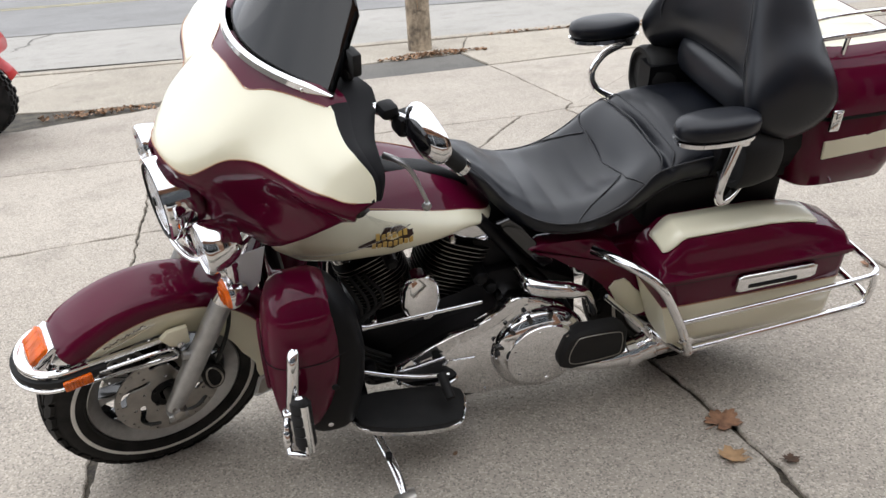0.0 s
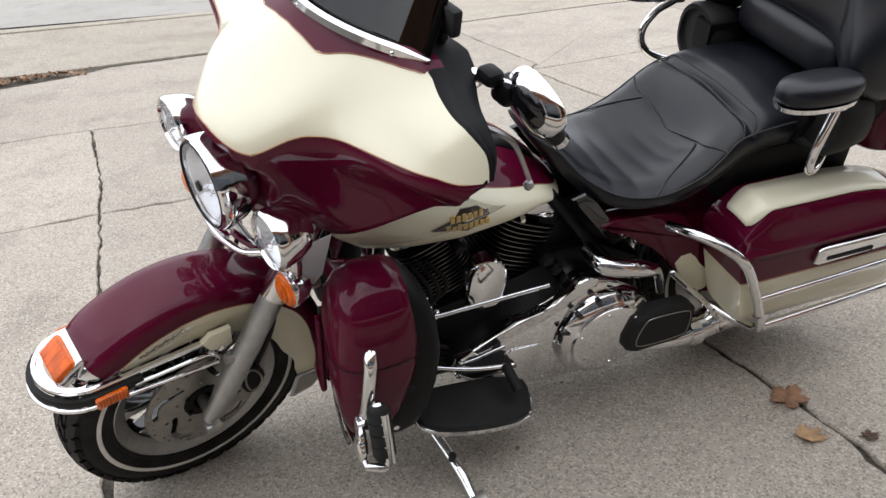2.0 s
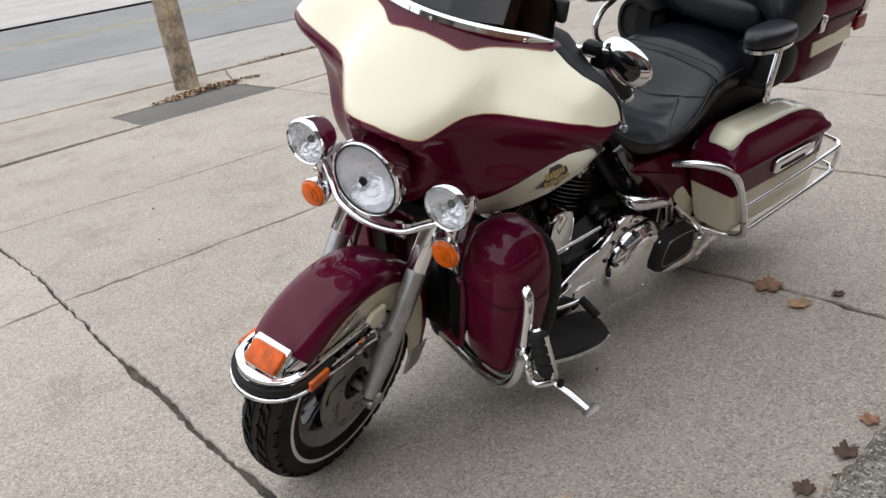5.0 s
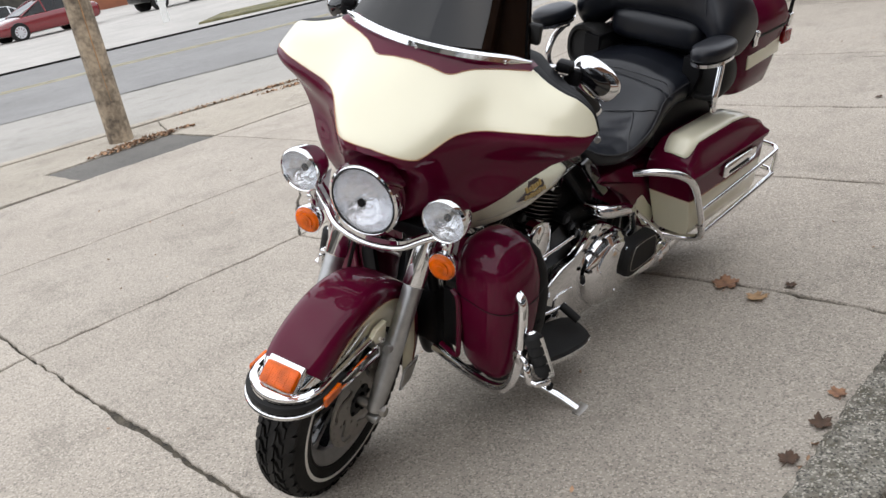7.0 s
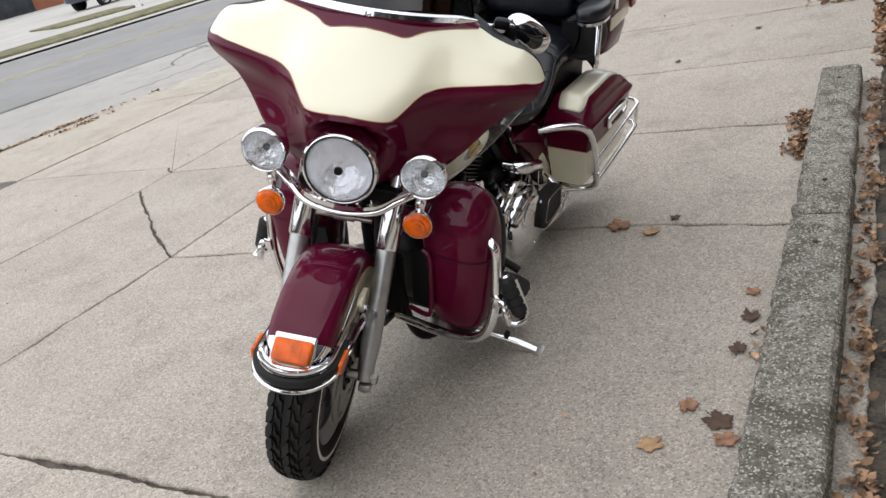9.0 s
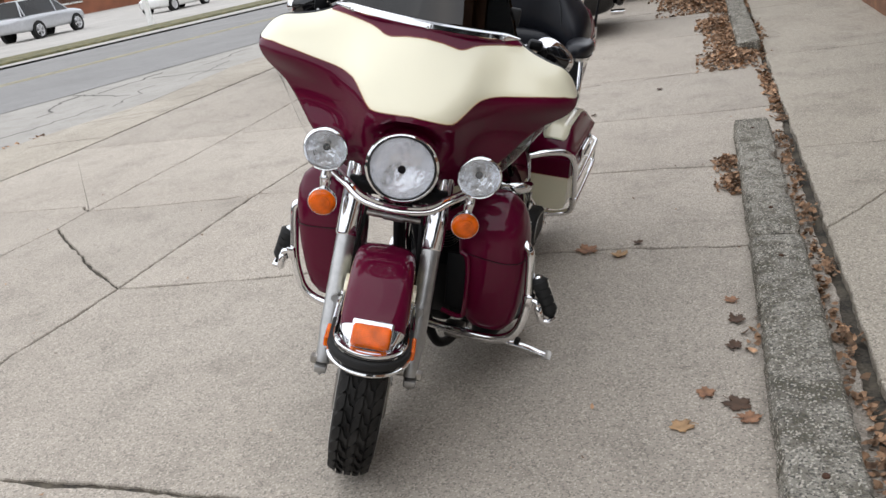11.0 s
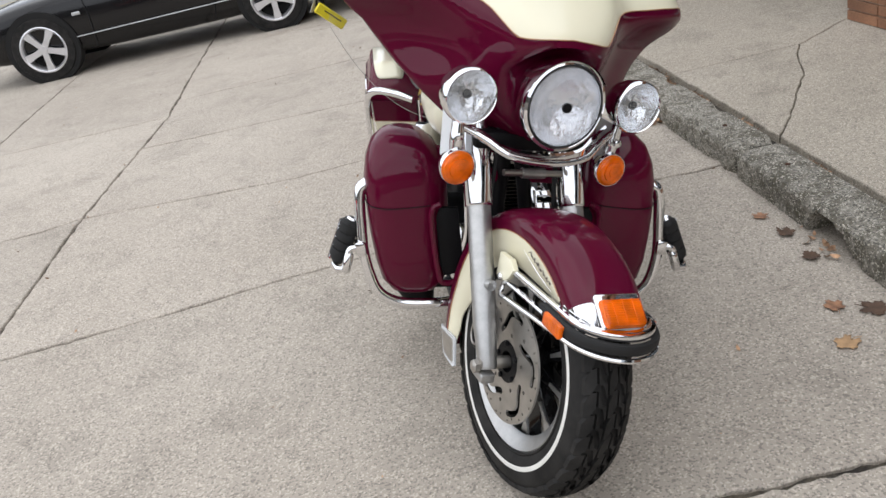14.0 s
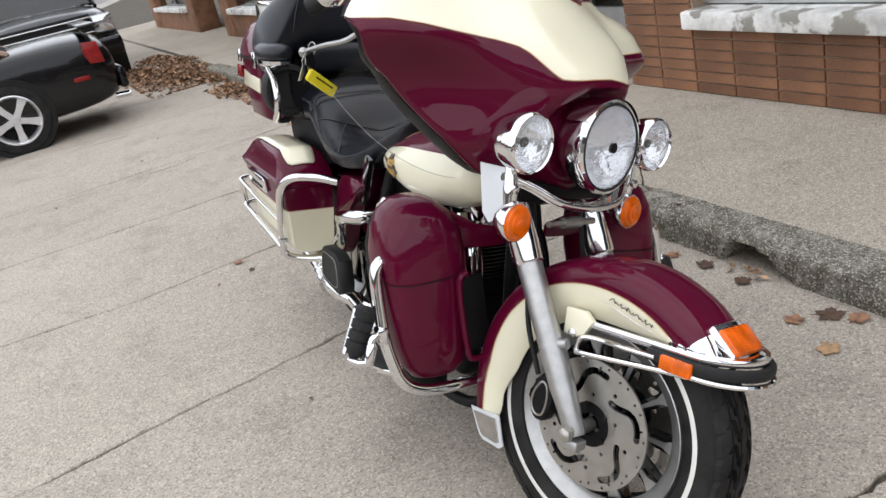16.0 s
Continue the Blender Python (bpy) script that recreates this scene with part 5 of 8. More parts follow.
cylinder((0.105, 0.0, 0.395), 22.5)
cylinder((0.030, 0.0, 0.395), -22.5)
cc = bmesh.new()
box((0.36, 0.20, 0.24), (0.07, 0.0, 0.30), 0.04, 3, cc)
box((0.28, 0.20, 0.22), (-0.24, 0.0, 0.32), 0.03, 2, cc)
tube([V(0.07, -0.15, 0.33), V(0.07, 0.10, 0.33)], 0.13, 28, smooth=False, bm=cc)
bpart("crankcase", cc, ENGINE, "black engine crankcase")
hn = loft([[V(0.08 + a * wx, 0.125 + dy, 0.56 + b * 0.072) for a, b in ((-0.55, -1), (0.55, -1), (0.85, -0.85), (0.98, -0.2), (0.90, 0.45), (0.60, 0.9), (0.2, 1.0), (-0.2, 1.0), (-0.60, 0.9), (-0.90, 0.45), (-0.98, -0.2), (-0.85, -0.85))] for dy, wx in ((0.0, 0.056), (0.030, 0.058), (0.042, 0.052), (0.046, 0.038))])
bpart("horn_cover", hn, CHROME, "chrome waterfall horn cover", 50)
# primary drive
inner = bmesh.new()
join(inner, prism([(-0.42, 0.22), (-0.30, 0.17), (0.10, 0.20), (0.25, 0.23), (0.30, 0.30), (0.30, 0.44), (0.22, 0.475), (-0.05, 0.49), (-0.12, 0.56), (-0.24, 0.57), (-0.40, 0.48)], 0.16, "y", 0.03, 0.02, 2))
join(inner, prism([(-0.34, 0.48), (-0.16, 0.48), (-0.10, 0.60), (-0.06, 0.70), (-0.22, 0.70), (-0.34, 0.62)], 0.16, "y", 0.0, 0.02, 2))
bpart("transmission_case", inner, ENGINE, "black inner primary and transmission case")
prim = bpart("primary_cover", prism([(-0.375, 0.30), (-0.365, 0.235), (-0.31, 0.180), (-0.20, 0.165), (-0.083, 0.180), (0.05, 0.218), (0.138, 0.255), (0.172, 0.290), (0.165, 0.345), (0.11, 0.370), (0.05, 0.402), (0.004, 0.426), (-0.07, 0.442), (-0.111, 0.456), (-0.145, 0.505), (-0.182, 0.518), (-0.26, 0.500), (-0.335, 0.455), (-0.37, 0.39)], 0.095, "y", 0.145, 0.020, 4), CHROME, "polished chrome primary cover", 50)
part("derby_cover", lathe([(0.001, 0.240), (0.098, 0.240), (0.107, 0.237), (0.111, 0.230), (0.114, 0.228), (0.134, 0.219), (0.142, 0.205), (0.146, 0.188)], 64, "y", (-0.258, 0, 0.328)), CHROME, prim, "round chrome clutch cover")
for k in range(6):
    a = radians(20 + 60 * k)
    part("cover_bolt", bolt((-0.258 + 0.092 * math.cos(a), 0.238, 0.328 + 0.092 * math.sin(a)), 0.006, 0.005, (0, 1, 0)), CHROME, prim)
for k in range(5):
    a = radians(20 + 26 * k)
    rib = box((0.034, 0.020, 0.014), (0.128, 0.214, 0), 0.003, 1, m=Matrix.Translation((-0.258, 0, 0.328)) @ Matrix.Rotation(-a, 4, "Y"))
    part("cover_slot", rib, GLOSS, prim)
part("inspection_cover", prism([(-0.075, 0.255), (-0.065, 0.235), (0.02, 0.240), (0.035, 0.262), (0.030, 0.325), (0.010, 0.340), (-0.065, 0.335), (-0.075, 0.315)], 0.010, "y", 0.194, 0.004, 2), CHROME, prim)
part("primary_band", prism([(0.125, 0.372), (0.05, 0.405), (0.004, 0.431), (-0.07, 0.447), (-0.113, 0.460), (-0.148, 0.510), (-0.182, 0.524), (-0.22, 0.520), (-0.22, 0.490), (-0.18, 0.490), (-0.135, 0.440), (-0.07, 0.415), (0.004, 0.395), (0.05, 0.372), (0.11, 0.345)], 0.030, "y", 0.182, 0.008, 2), CHROME, prim)
for x, z in ((-0.182, 0.508), (-0.112, 0.446), (0.012, 0.412), (0.15, 0.335), (0.155, 0.285), (0.02, 0.225), (-0.10, 0.195)):
    part("cover_bolt", bolt((x, 0.180, z), 0.009, 0.016, (0, 1, 0)), CHROME, prim)
bpart("starter_boss", tube([V(-0.16, 0.09, 0.43), V(-0.16, 0.19, 0.43)], 0.045, 20, smooth=False), CHROME)
sh = bpart("shift_linkage", tube([V(0.245, 0.165, 0.494), V(0.20, 0.168, 0.496), V(-0.09, 0.170, 0.512)], [0.011, 0.007, 0.006], 10), CHROME, "chrome shift linkage")
part("shift_lever", tube([V(0.290, 0.18, 0.362), V(0.178, 0.20, 0.330), V(0.10, 0.215, 0.318), V(0.02, 0.235, 0.325)], 0.007, 10), CHROME, sh, "chrome heel and toe shifter")
part("shift_peg", tube([V(0.045, 0.235, 0.335), V(0.035, 0.300, 0.300)], 0.014, 12, smooth=False), RUBBER, sh, "black shifter peg")
part("shift_peg", tube([V(0.30, 0.20, 0.345), V(0.30, 0.27, 0.345)], 0.014, 12, smooth=False), RUBBER, sh)
for k in range(7):
    wire = tube([V(0.34 - 0.02 * k, 0.10, 0.62), V(0.30 - 0.02 * k, 0.145, 0.50 + 0.01 * k), V(0.28, 0.15, 0.36 + 0.015 * k), V(0.22 - 0.03 * k, 0.12, 0.24)], 0.006, 7)
    bpart("cable", wire, RUBBER, "black cable")
for x, y, z, r in ((0.26, 0.17, 0.42, 0.018), (0.235, 0.165, 0.33, 0.022), (0.28, 0.15, 0.27, 0.02), (-0.10, 0.13, 0.56, 0.022), (-0.13, 0.13, 0.52, 0.018), (0.21, 0.16, 0.50, 0.012), (0.15, 0.14, 0.67, 0.018), (-0.02, 0.12, 0.70, 0.010)):
    bpart("engine_fitting", tube([V(x, y - 0.05, z), V(x, y, z), V(x, y + 0.008, z)], [r, r, r * 0.6], 12, smooth=False), ENGINE if r > 0.015 else CHROME)
# black block added to darken the gap between seat and bags
bpart("trunk_support", box((0.42, 0.34, 0.14), (-0.76, 0, 0.735), 0.02), BLACK, "black trunk support block, added to darken the gap by the seat")
# right side: air cleaner, cam cover, header pipe
ac = bpart("air_cleaner", lathe([(0.001, -0.215), (0.075, -0.212), (0.088, -0.20), (0.092, -0.16), (0.088, -0.15), (0.06, -0.10)], 40, "y", (0.07, 0, 0.60)), CHROME, "chrome round air cleaner")
bpart("cam_cover", lathe([(0.001, -0.185), (0.085, -0.182), (0.10, -0.165), (0.10, -0.10)], 40, "y", (0.10, 0, 0.34)), CHROME, "chrome cam cover")
bpart("header_pipe", tube([V(0.24, -0.05, 0.66), V(0.29, -0.07, 0.56), V(0.28, -0.085, 0.40), V(0.22, -0.145, 0.25), V(0.0, -0.195, 0.215), V(-0.36, -0.19, 0.235)], 0.030, 16), CHROME, "chrome header pipe")
bpart("radiator_block", box((0.05, 0.10, 0.20), (0.425, 0.01, 0.40), 0.01), BLACK, "black oil cooler and frame front")


# fairing lowers, guards, pegs
def lowers(s):
    # upright bucket: sections up the height
    rr = []
    for z, y0, y1, x0, x1 in ((0.318, 0.24, 0.30, 0.405, 0.455), (0.332, 0.21, 0.330, 0.395, 0.475), (0.365, 0.185, 0.356, 0.378, 0.490), (0.42, 0.175, 0.368, 0.350, 0.500), (0.50, 0.165, 0.373, 0.322, 0.507), (0.57, 0.155, 0.373, 0.306, 0.508), (0.64, 0.150, 0.369, 0.304, 0.506), (0.695, 0.155, 0.357, 0.312, 0.497), (0.738, 0.175, 0.336, 0.328, 0.478), (0.763, 0.205, 0.305, 0.348, 0.450), (0.772, 0.23, 0.28, 0.370, 0.425)):
        rr.append(superring((x0 + x1) / 2, s * (y0 + y1) / 2, z, (x1 - x0) / 2, (y1 - y0) / 2, 36, 3.0, "z"))
    lo = bpart("fairing_lower", loft(rr), MAROON, "maroon fairing lower with a glovebox", 70)
    rr = []
    for z, x0, x1, y1 in ((0.258, 0.325, 0.395, 0.270), (0.266, 0.305, 0.420, 0.295), (0.30, 0.292, 0.430, 0.318), (0.37, 0.282, 0.410, 0.344), (0.46, 0.266, 0.38, 0.356), (0.56, 0.260, 0.36, 0.358), (0.64, 0.272, 0.36, 0.354), (0.70, 0.292, 0.37, 0.340), (0.735, 0.315, 0.38, 0.318), (0.752, 0.335, 0.39, 0.295)):
        rr.append(superring((x0 + x1) / 2, s * (0.205 + y1) / 2, z, (x1 - x0) / 2, (y1 - 0.205) / 2, 28, 2.6, "z"))
    part("rear_liner", loft(rr), BLACK, lo, "black rear liner")
    part("liner_bolt", bolt((0.37, s * 0.325, 0.325), 0.008, 0.006, (0, s, 0)), CHROME, lo)
    part("glovebox_seam", tube([V(0.315, s * 0.362, 0.600), V(0.38, s * 0.3735, 0.588), V(0.47, s * 0.364, 0.583), V(0.507, s * 0.32, 0.585), V(0.5085, s * 0.25, 0.590), V(0.506, s * 0.19, 0.597)], 0.0013, 6), BLACK, lo, "dark seam")
    # flat black panel stands for the dark inside an open vent
    part("front_duct", prism([(s * 0.135, 0.40), (s * 0.190, 0.39), (s * 0.198, 0.42), (s * 0.198, 0.56), (s * 0.182, 0.585), (s * 0.135, 0.585)], 0.016, "x", 0.490, 0.005, 2), BLACK, lo, "black panel for the shade in the open front vent")
    part("duct_lip", tube([V(0.505, s * 0.13, 0.385), V(0.508, s * 0.190, 0.375), V(0.510, s * 0.206, 0.41), V(0.510, s * 0.206, 0.57), V(0.506, s * 0.18, 0.600)], 0.008, 8), MAROON, lo)
    part("upper_arm", loft([superring(x, s * y, z, a, b, 20, 3) for x, y, z, a, b in ((0.42, 0.22, 0.690, 0.07, 0.050), (0.455, 0.15, 0.672, 0.050, 0.030), (0.465, 0.09, 0.665, 0.040, 0.024), (0.468, 0.055, 0.664, 0.02, 0.02))]), MAROON, lo)
    part("seam_screw", lathe([(0.001, 0.004), (0.008, 0.003), (0.010, 0.0)], 14, "y", (0.35, s * 0.372, 0.50)), BLACK, lo)
    # guard
    gd = bpart("engine_guard", tube([V(0.45, s * 0.05, 0.298), V(0.47, s * 0.20, 0.296), V(0.475, s * 0.31, 0.302), V(0.478, s * 0.372, 0.345), V(0.470, s * 0.395, 0.43), V(0.455, s * 0.392, 0.53), V(0.445, s * 0.384, 0.605), V(0.440, s * 0.368, 0.628), V(0.428, s * 0.335, 0.636)], 0.0150, 14), CHROME, "chrome engine guard")
    br = bmesh.new()
    box((0.035, 0.030, 0.042), (0.47, s * 0.402, 0.462), 0.007, 2, br)
    tube([V(0.475, s * 0.40, 0.466), V(0.480, s * 0.425, 0.464), V(0.482, s * 0.436, 0.45)], 0.0095, 10, bm=br)
    tube([V(0.482, s * 0.430, 0.452), V(0.483, s * 0.434, 0.446), V(0.484, s * 0.450, 0.404), V(0.484, s * 0.453, 0.397)], [0.009, 0.0125, 0.0125, 0.008], 14, smooth=False, bm=br)
    tube([V(0.484, s * 0.447, 0.406), V(0.484, s * 0.470, 0.406), V(0.450, s * 0.482, 0.402), V(0.440, s * 0.484, 0.402)], [0.009, 0.0095, 0.011, 0.007], 12, smooth=False, bm=br)
    part("peg_bracket", br, CHROME, gd, "chrome highway peg bracket")
    d = V(0.0, s * -0.42, 0.90).normalized()
    p0 = V(0.442, s * 0.474, 0.408)
    pg = part("highway_peg", tube([p0, p0 + d * 0.012, p0 + d * 0.125, p0 + d * 0.137], [0.012, 0.022, 0.024, 0.015], 18, smooth=False), RUBBER, gd, "ribbed black highway peg")
    for k in range(4):
        q = p0 + d * (0.025 + 0.027 * k)
        part("peg_rib", tube([q - d * 0.004, q + d * 0.019], 0.0258, 18, smooth=False), RUBBER, pg)
    part("peg_cap", tube([p0 + d * 0.130, p0 + d * 0.143], [0.017, 0.008], 14, smooth=False), CHROME, pg)
    part("peg_strip", tube([p0 + d * 0.01 + V(-0.006, s * 0.0150, 0), p0 + d * 0.128 + V(-0.006, s * 0.0170, 0)], 0.0130, 12, smooth=False), CHROME, pg)
    # rider footboard
    out = [(0.300, 0.205), (0.306, 0.28), (0.285, 0.325), (0.17, 0.352), (0.03, 0.348), (-0.010, 0.30), (0.0, 0.205)]
    tilt = Matrix.Translation((0.15, 0, 0.262)) @ Matrix.Rotation(radians(-7), 4, "Y") @ Matrix.Rotation(radians(-s * 2), 4, "X") @ Matrix.Translation((-0.15, 0, 0))
    bd = part("footboard", prism([(a, s * b) for a, b in out], 0.014, "z", 0.0, 0.004, 2, curve=4), CHROME, BIKE, "chrome-edged rider footboard", tilt)
    part("rubber_mat", prism([(0.158 + (a - 0.158) * 0.955, s * (0.28 + (b - 0.28) * 0.92)) for a, b in out], 0.018, "z", 0.010, 0.005, 2, curve=4), RUBBER, bd, "black rubber mat")
    part("board_arm", box((0.03, 0.12, 0.02), (0.26, s * 0.18, -0.018), 0.005), ENGINE, bd)
    part("board_arm", box((0.03, 0.12, 0.02), (0.06, s * 0.18, -0.018), 0.005), ENGINE, bd)


for s in (1, -1):
    lowers(s)
# side stand
st = bmesh.new()
tube([V(0.27, 0.14, 0.185), V(0.245, 0.24, 0.165), V(0.215, 0.36, 0.134), V(0.207, 0.438, 0.116)], [0.015, 0.0135, 0.0155, 0.012], 12, bm=st)
STAND = bpart("side_stand", st, CHROME, "chrome side stand resting on the concrete")
part("stand_foot", loft([superring(0.175 + 0.03 * k, 0.441 + 0.006 * k, 0.112, 0.027 - 0.008 * abs(k - 1), 0.009, 14, 2.5) for k in range(3)]), STEEL, STAND)
part("stand_plate", box((0.070, 0.034, 0.010), (0.190, 0.452, 0.1045), 0.004, 2, m=None), STEEL, STAND, "flat steel foot")
part("stand_spring", tube([V(0.262, 0.17, 0.196), V(0.238, 0.27, 0.176)], 0.006, 8), STEEL, STAND)
part("stand_stop", tube([V(0.225, 0.335, 0.15), V(0.225, 0.34, 0.172)], 0.010, 10), RUBBER, STAND)
bpart("stand_bracket", box((0.05, 0.07, 0.05), (0.28, 0.12, 0.19), 0.008), STEEL)


# ---- ground, street and building ----
def concrete(name, base, light, speck=0.35, stain=0.25, dark=(0.10, 0.095, 0.085), moss=None, bump=0.0016):
    """Weathered concrete: stains, blotches and exposed aggregate."""
    m = bpy.data.materials.new(name)
    m.use_nodes = True
    n, l = m.node_tree.nodes, m.node_tree.links
    b = n["Principled BSDF"]
    b.inputs["Roughness"].default_value, b.inputs["Specular IOR Level"].default_value = 0.88, 0.25
    co = n.new("ShaderNodeTexCoord")

    def tex(kind, scale, detail=4.0, rough=0.6):
        t = n.new(kind)
        t.inputs["Scale"].default_value = scale
        if kind == "ShaderNodeTexNoise":
            t.inputs["Detail"].default_value, t.inputs["Roughness"].default_value = detail, rough
        l.new(co.outputs["Object"], t.inputs["Vector"])
        return t

    def ramp(src, p0, p1, c0=(0, 0, 0), c1=(1, 1, 1)):
        r = n.new("ShaderNodeValToRGB")
        r.color_ramp.elements[0].position, r.color_ramp.elements[1].position = p0, p1
        r.color_ramp.elements[0].color, r.color_ramp.elements[1].color = (*c0, 1), (*c1, 1)
        l.new(src, r.inputs["Fac"])
        return r.outputs["Color"]

    def mix(fac, a, bb, mode="MIX"):
        x = n.new("ShaderNodeMix")
        x.data_type, x.blend_type = "RGBA", mode
        if isinstance(fac, float):
            x.inputs["Factor"].default_value = fac
        else:
            l.new(fac, x.inputs["Factor"])
        for key, v in (("A", a), ("B", bb)):
            if isinstance(v, tuple):
                x.inputs[key].default_value = (*v, 1)
            else:
                l.new(v, x.inputs[key])
        return x.outputs["Result"]
    c = mix(ramp(tex("ShaderNodeTexNoise", 0.55, 6).outputs["Fac"], 0.35, 0.66), base, light)
    blot = ramp(tex("ShaderNodeTexNoise", 2.7, 8, 0.7).outputs["Fac"], 0.50, 0.72)
    sc = n.new("ShaderNodeMath")
    sc.operation = "MULTIPLY"
    sc.inputs[1].default_value = stain
    l.new(blot, sc.inputs[0])
    c = mix(sc.outputs[0], c, tuple(v * 0.55 for v in base))
    if moss:
        mo = n.new("ShaderNodeMath")
        mo.operation = "MULTIPLY"
        mo.inputs[1].default_value = 0.75
        l.new(ramp(tex("ShaderNodeTexNoise", 11.0, 8, 0.75).outputs["Fac"], 0.44, 0.58), mo.inputs[0])
        c = mix(mo.outputs[0], c, moss)
    vor = tex("ShaderNodeTexVoronoi", 190.0)
    grain = tex("ShaderNodeTexNoise", 400.0, 2)
    # pale and dark stones of the aggregate
    pick = n.new("ShaderNodeSeparateColor")
    l.new(vor.outputs["Color"], pick.inputs["Color"])
    d1 = n.new("ShaderNodeMath")
    d1.operation = "MULTIPLY"
    d1.inputs[1].default_value = speck
    l.new(ramp(pick.outputs["Red"], 0.78, 0.84), d1.inputs[0])
    c = mix(d1.outputs[0], c, tuple(min(0.8, v * 1.65) for v in light))
    d2 = n.new("ShaderNodeMath")
    d2.operation = "MULTIPLY"
    d2.inputs[1].default_value = speck * 1.2
    l.new(ramp(pick.outputs["Green"], 0.76, 0.84), d2.inputs[0])
    c = mix(d2.outputs[0], c, dark)
    pit = tex("ShaderNodeTexNoise", 34.0, 6, 0.75)
    d3 = n.new("ShaderNodeMath")
    d3.operation = "MULTIPLY"
    d3.inputs[1].default_value = 0.24
    l.new(ramp(pit.outputs["Fac"], 0.58, 0.74), d3.inputs[0])
    c = mix(d3.outputs[0], c, tuple(v * 0.45 for v in base))
    c = mix(0.26, c, ramp(grain.outputs["Fac"], 0.25, 0.75, (0.30, 0.30, 0.30), (0.74, 0.74, 0.74)), "OVERLAY")
    info = n.new("ShaderNodeObjectInfo")
    tint = n.new("ShaderNodeMapRange")
    tint.inputs["To Min"].default_value, tint.inputs["To Max"].default_value = 0.93, 1.07
    l.new(info.outputs["Random"], tint.inputs["Value"])
    hs = n.new("ShaderNodeHueSaturation")
    l.new(tint.outputs["Result"], hs.inputs["Value"])
    l.new(c, hs.inputs["Color"])
    l.new(hs.outputs["Color"], b.inputs["Base Color"])
    bp = n.new("ShaderNodeBump")
    bp.inputs["Strength"].default_value, bp.inputs["Distance"].default_value = 0.7, bump
    hm = n.new("ShaderNodeMath")
    hm.operation = "ADD"
    l.new(grain.outputs["Fac"], hm.inputs[0])
    l.new(vor.outputs["Distance"], hm.inputs[1])
    l.new(hm.outputs[0], bp.inputs["Height"])
    l.new(bp.outputs["Normal"], b.inputs["Normal"])
    return m


CONC = concrete("driveway_concrete", (0.362, 0.320, 0.270), (0.430, 0.385, 0.328), speck=0.42, stain=0.55, bump=0.0010)
WALK = concrete("walk_concrete", (0.348, 0.308, 0.252), (0.425, 0.382, 0.318), speck=0.44, stain=0.65, bump=0.0010)
STOP = concrete("mossy_concrete", (0.31, 0.288, 0.242), (0.45, 0.42, 0.365), speck=0.72, stain=0.75, moss=(0.100, 0.090, 0.060), bump=0.015)
LANE = concrete("old_road_concrete", (0.33, 0.315, 0.285), (0.38, 0.36, 0.33), speck=0.2, stain=0.45)
ASPHALT = concrete("worn_asphalt", (0.245, 0.24, 0.232), (0.295, 0.288, 0.28), speck=0.2, stain=0.35, dark=(0.05, 0.05, 0.05))
TAR = concrete("dark_asphalt", (0.12, 0.115, 0.105), (0.165, 0.155, 0.14), speck=0.25, stain=0.4, dark=(0.04, 0.04, 0.04))
DIRT = shader("joint_dirt", (0.036, 0.030, 0.023), 0.95, vary=0.4, scale=9, bump=0.004, bump_scale=90, fine=0.6, color2=(0.080, 0.068, 0.050))
GRASS = shader("dry_grass", (0.10, 0.105, 0.045), 0.95, vary=0.35, scale=2.5, bump=0.02, bump_scale=40, fine=0.6, color2=(0.17, 0.15, 0.075))


def setting(name, bm, mat, label, cat):
    return tagged(part(name, bm, mat), label, cat, kind="structure")


g = bmesh.new()
bmesh.ops.create_grid(g, x_segments=1, y_segments=1, size=900)
bmesh.ops.translate(g, vec=(0, 0, -0.045), verts=g.verts)
GROUND = setting("ground", g, DIRT, "dark earth showing in the joints of the paving", "ground")


def wob(p, amp=0.013):
    q = V(p[0] * 2.3, p[1] * 2.3, 0)
    r = V(p[0] * 11.0, p[1] * 11.0, 3.1)
    f = V(p[0] * 37.0, p[1] * 37.0, 6.1)
    return V(p[0] + amp * noise.noise(q) + amp * 0.7 * noise.noise(r) + amp * 0.6 * noise.noise(f), p[1] + amp * noise.noise(q + V(7, 3, 1)) + amp * 0.7 * noise.noise(r + V(5, 1, 2)) + amp * 0.6 * noise.noise(f + V(2, 8, 4)), 0)


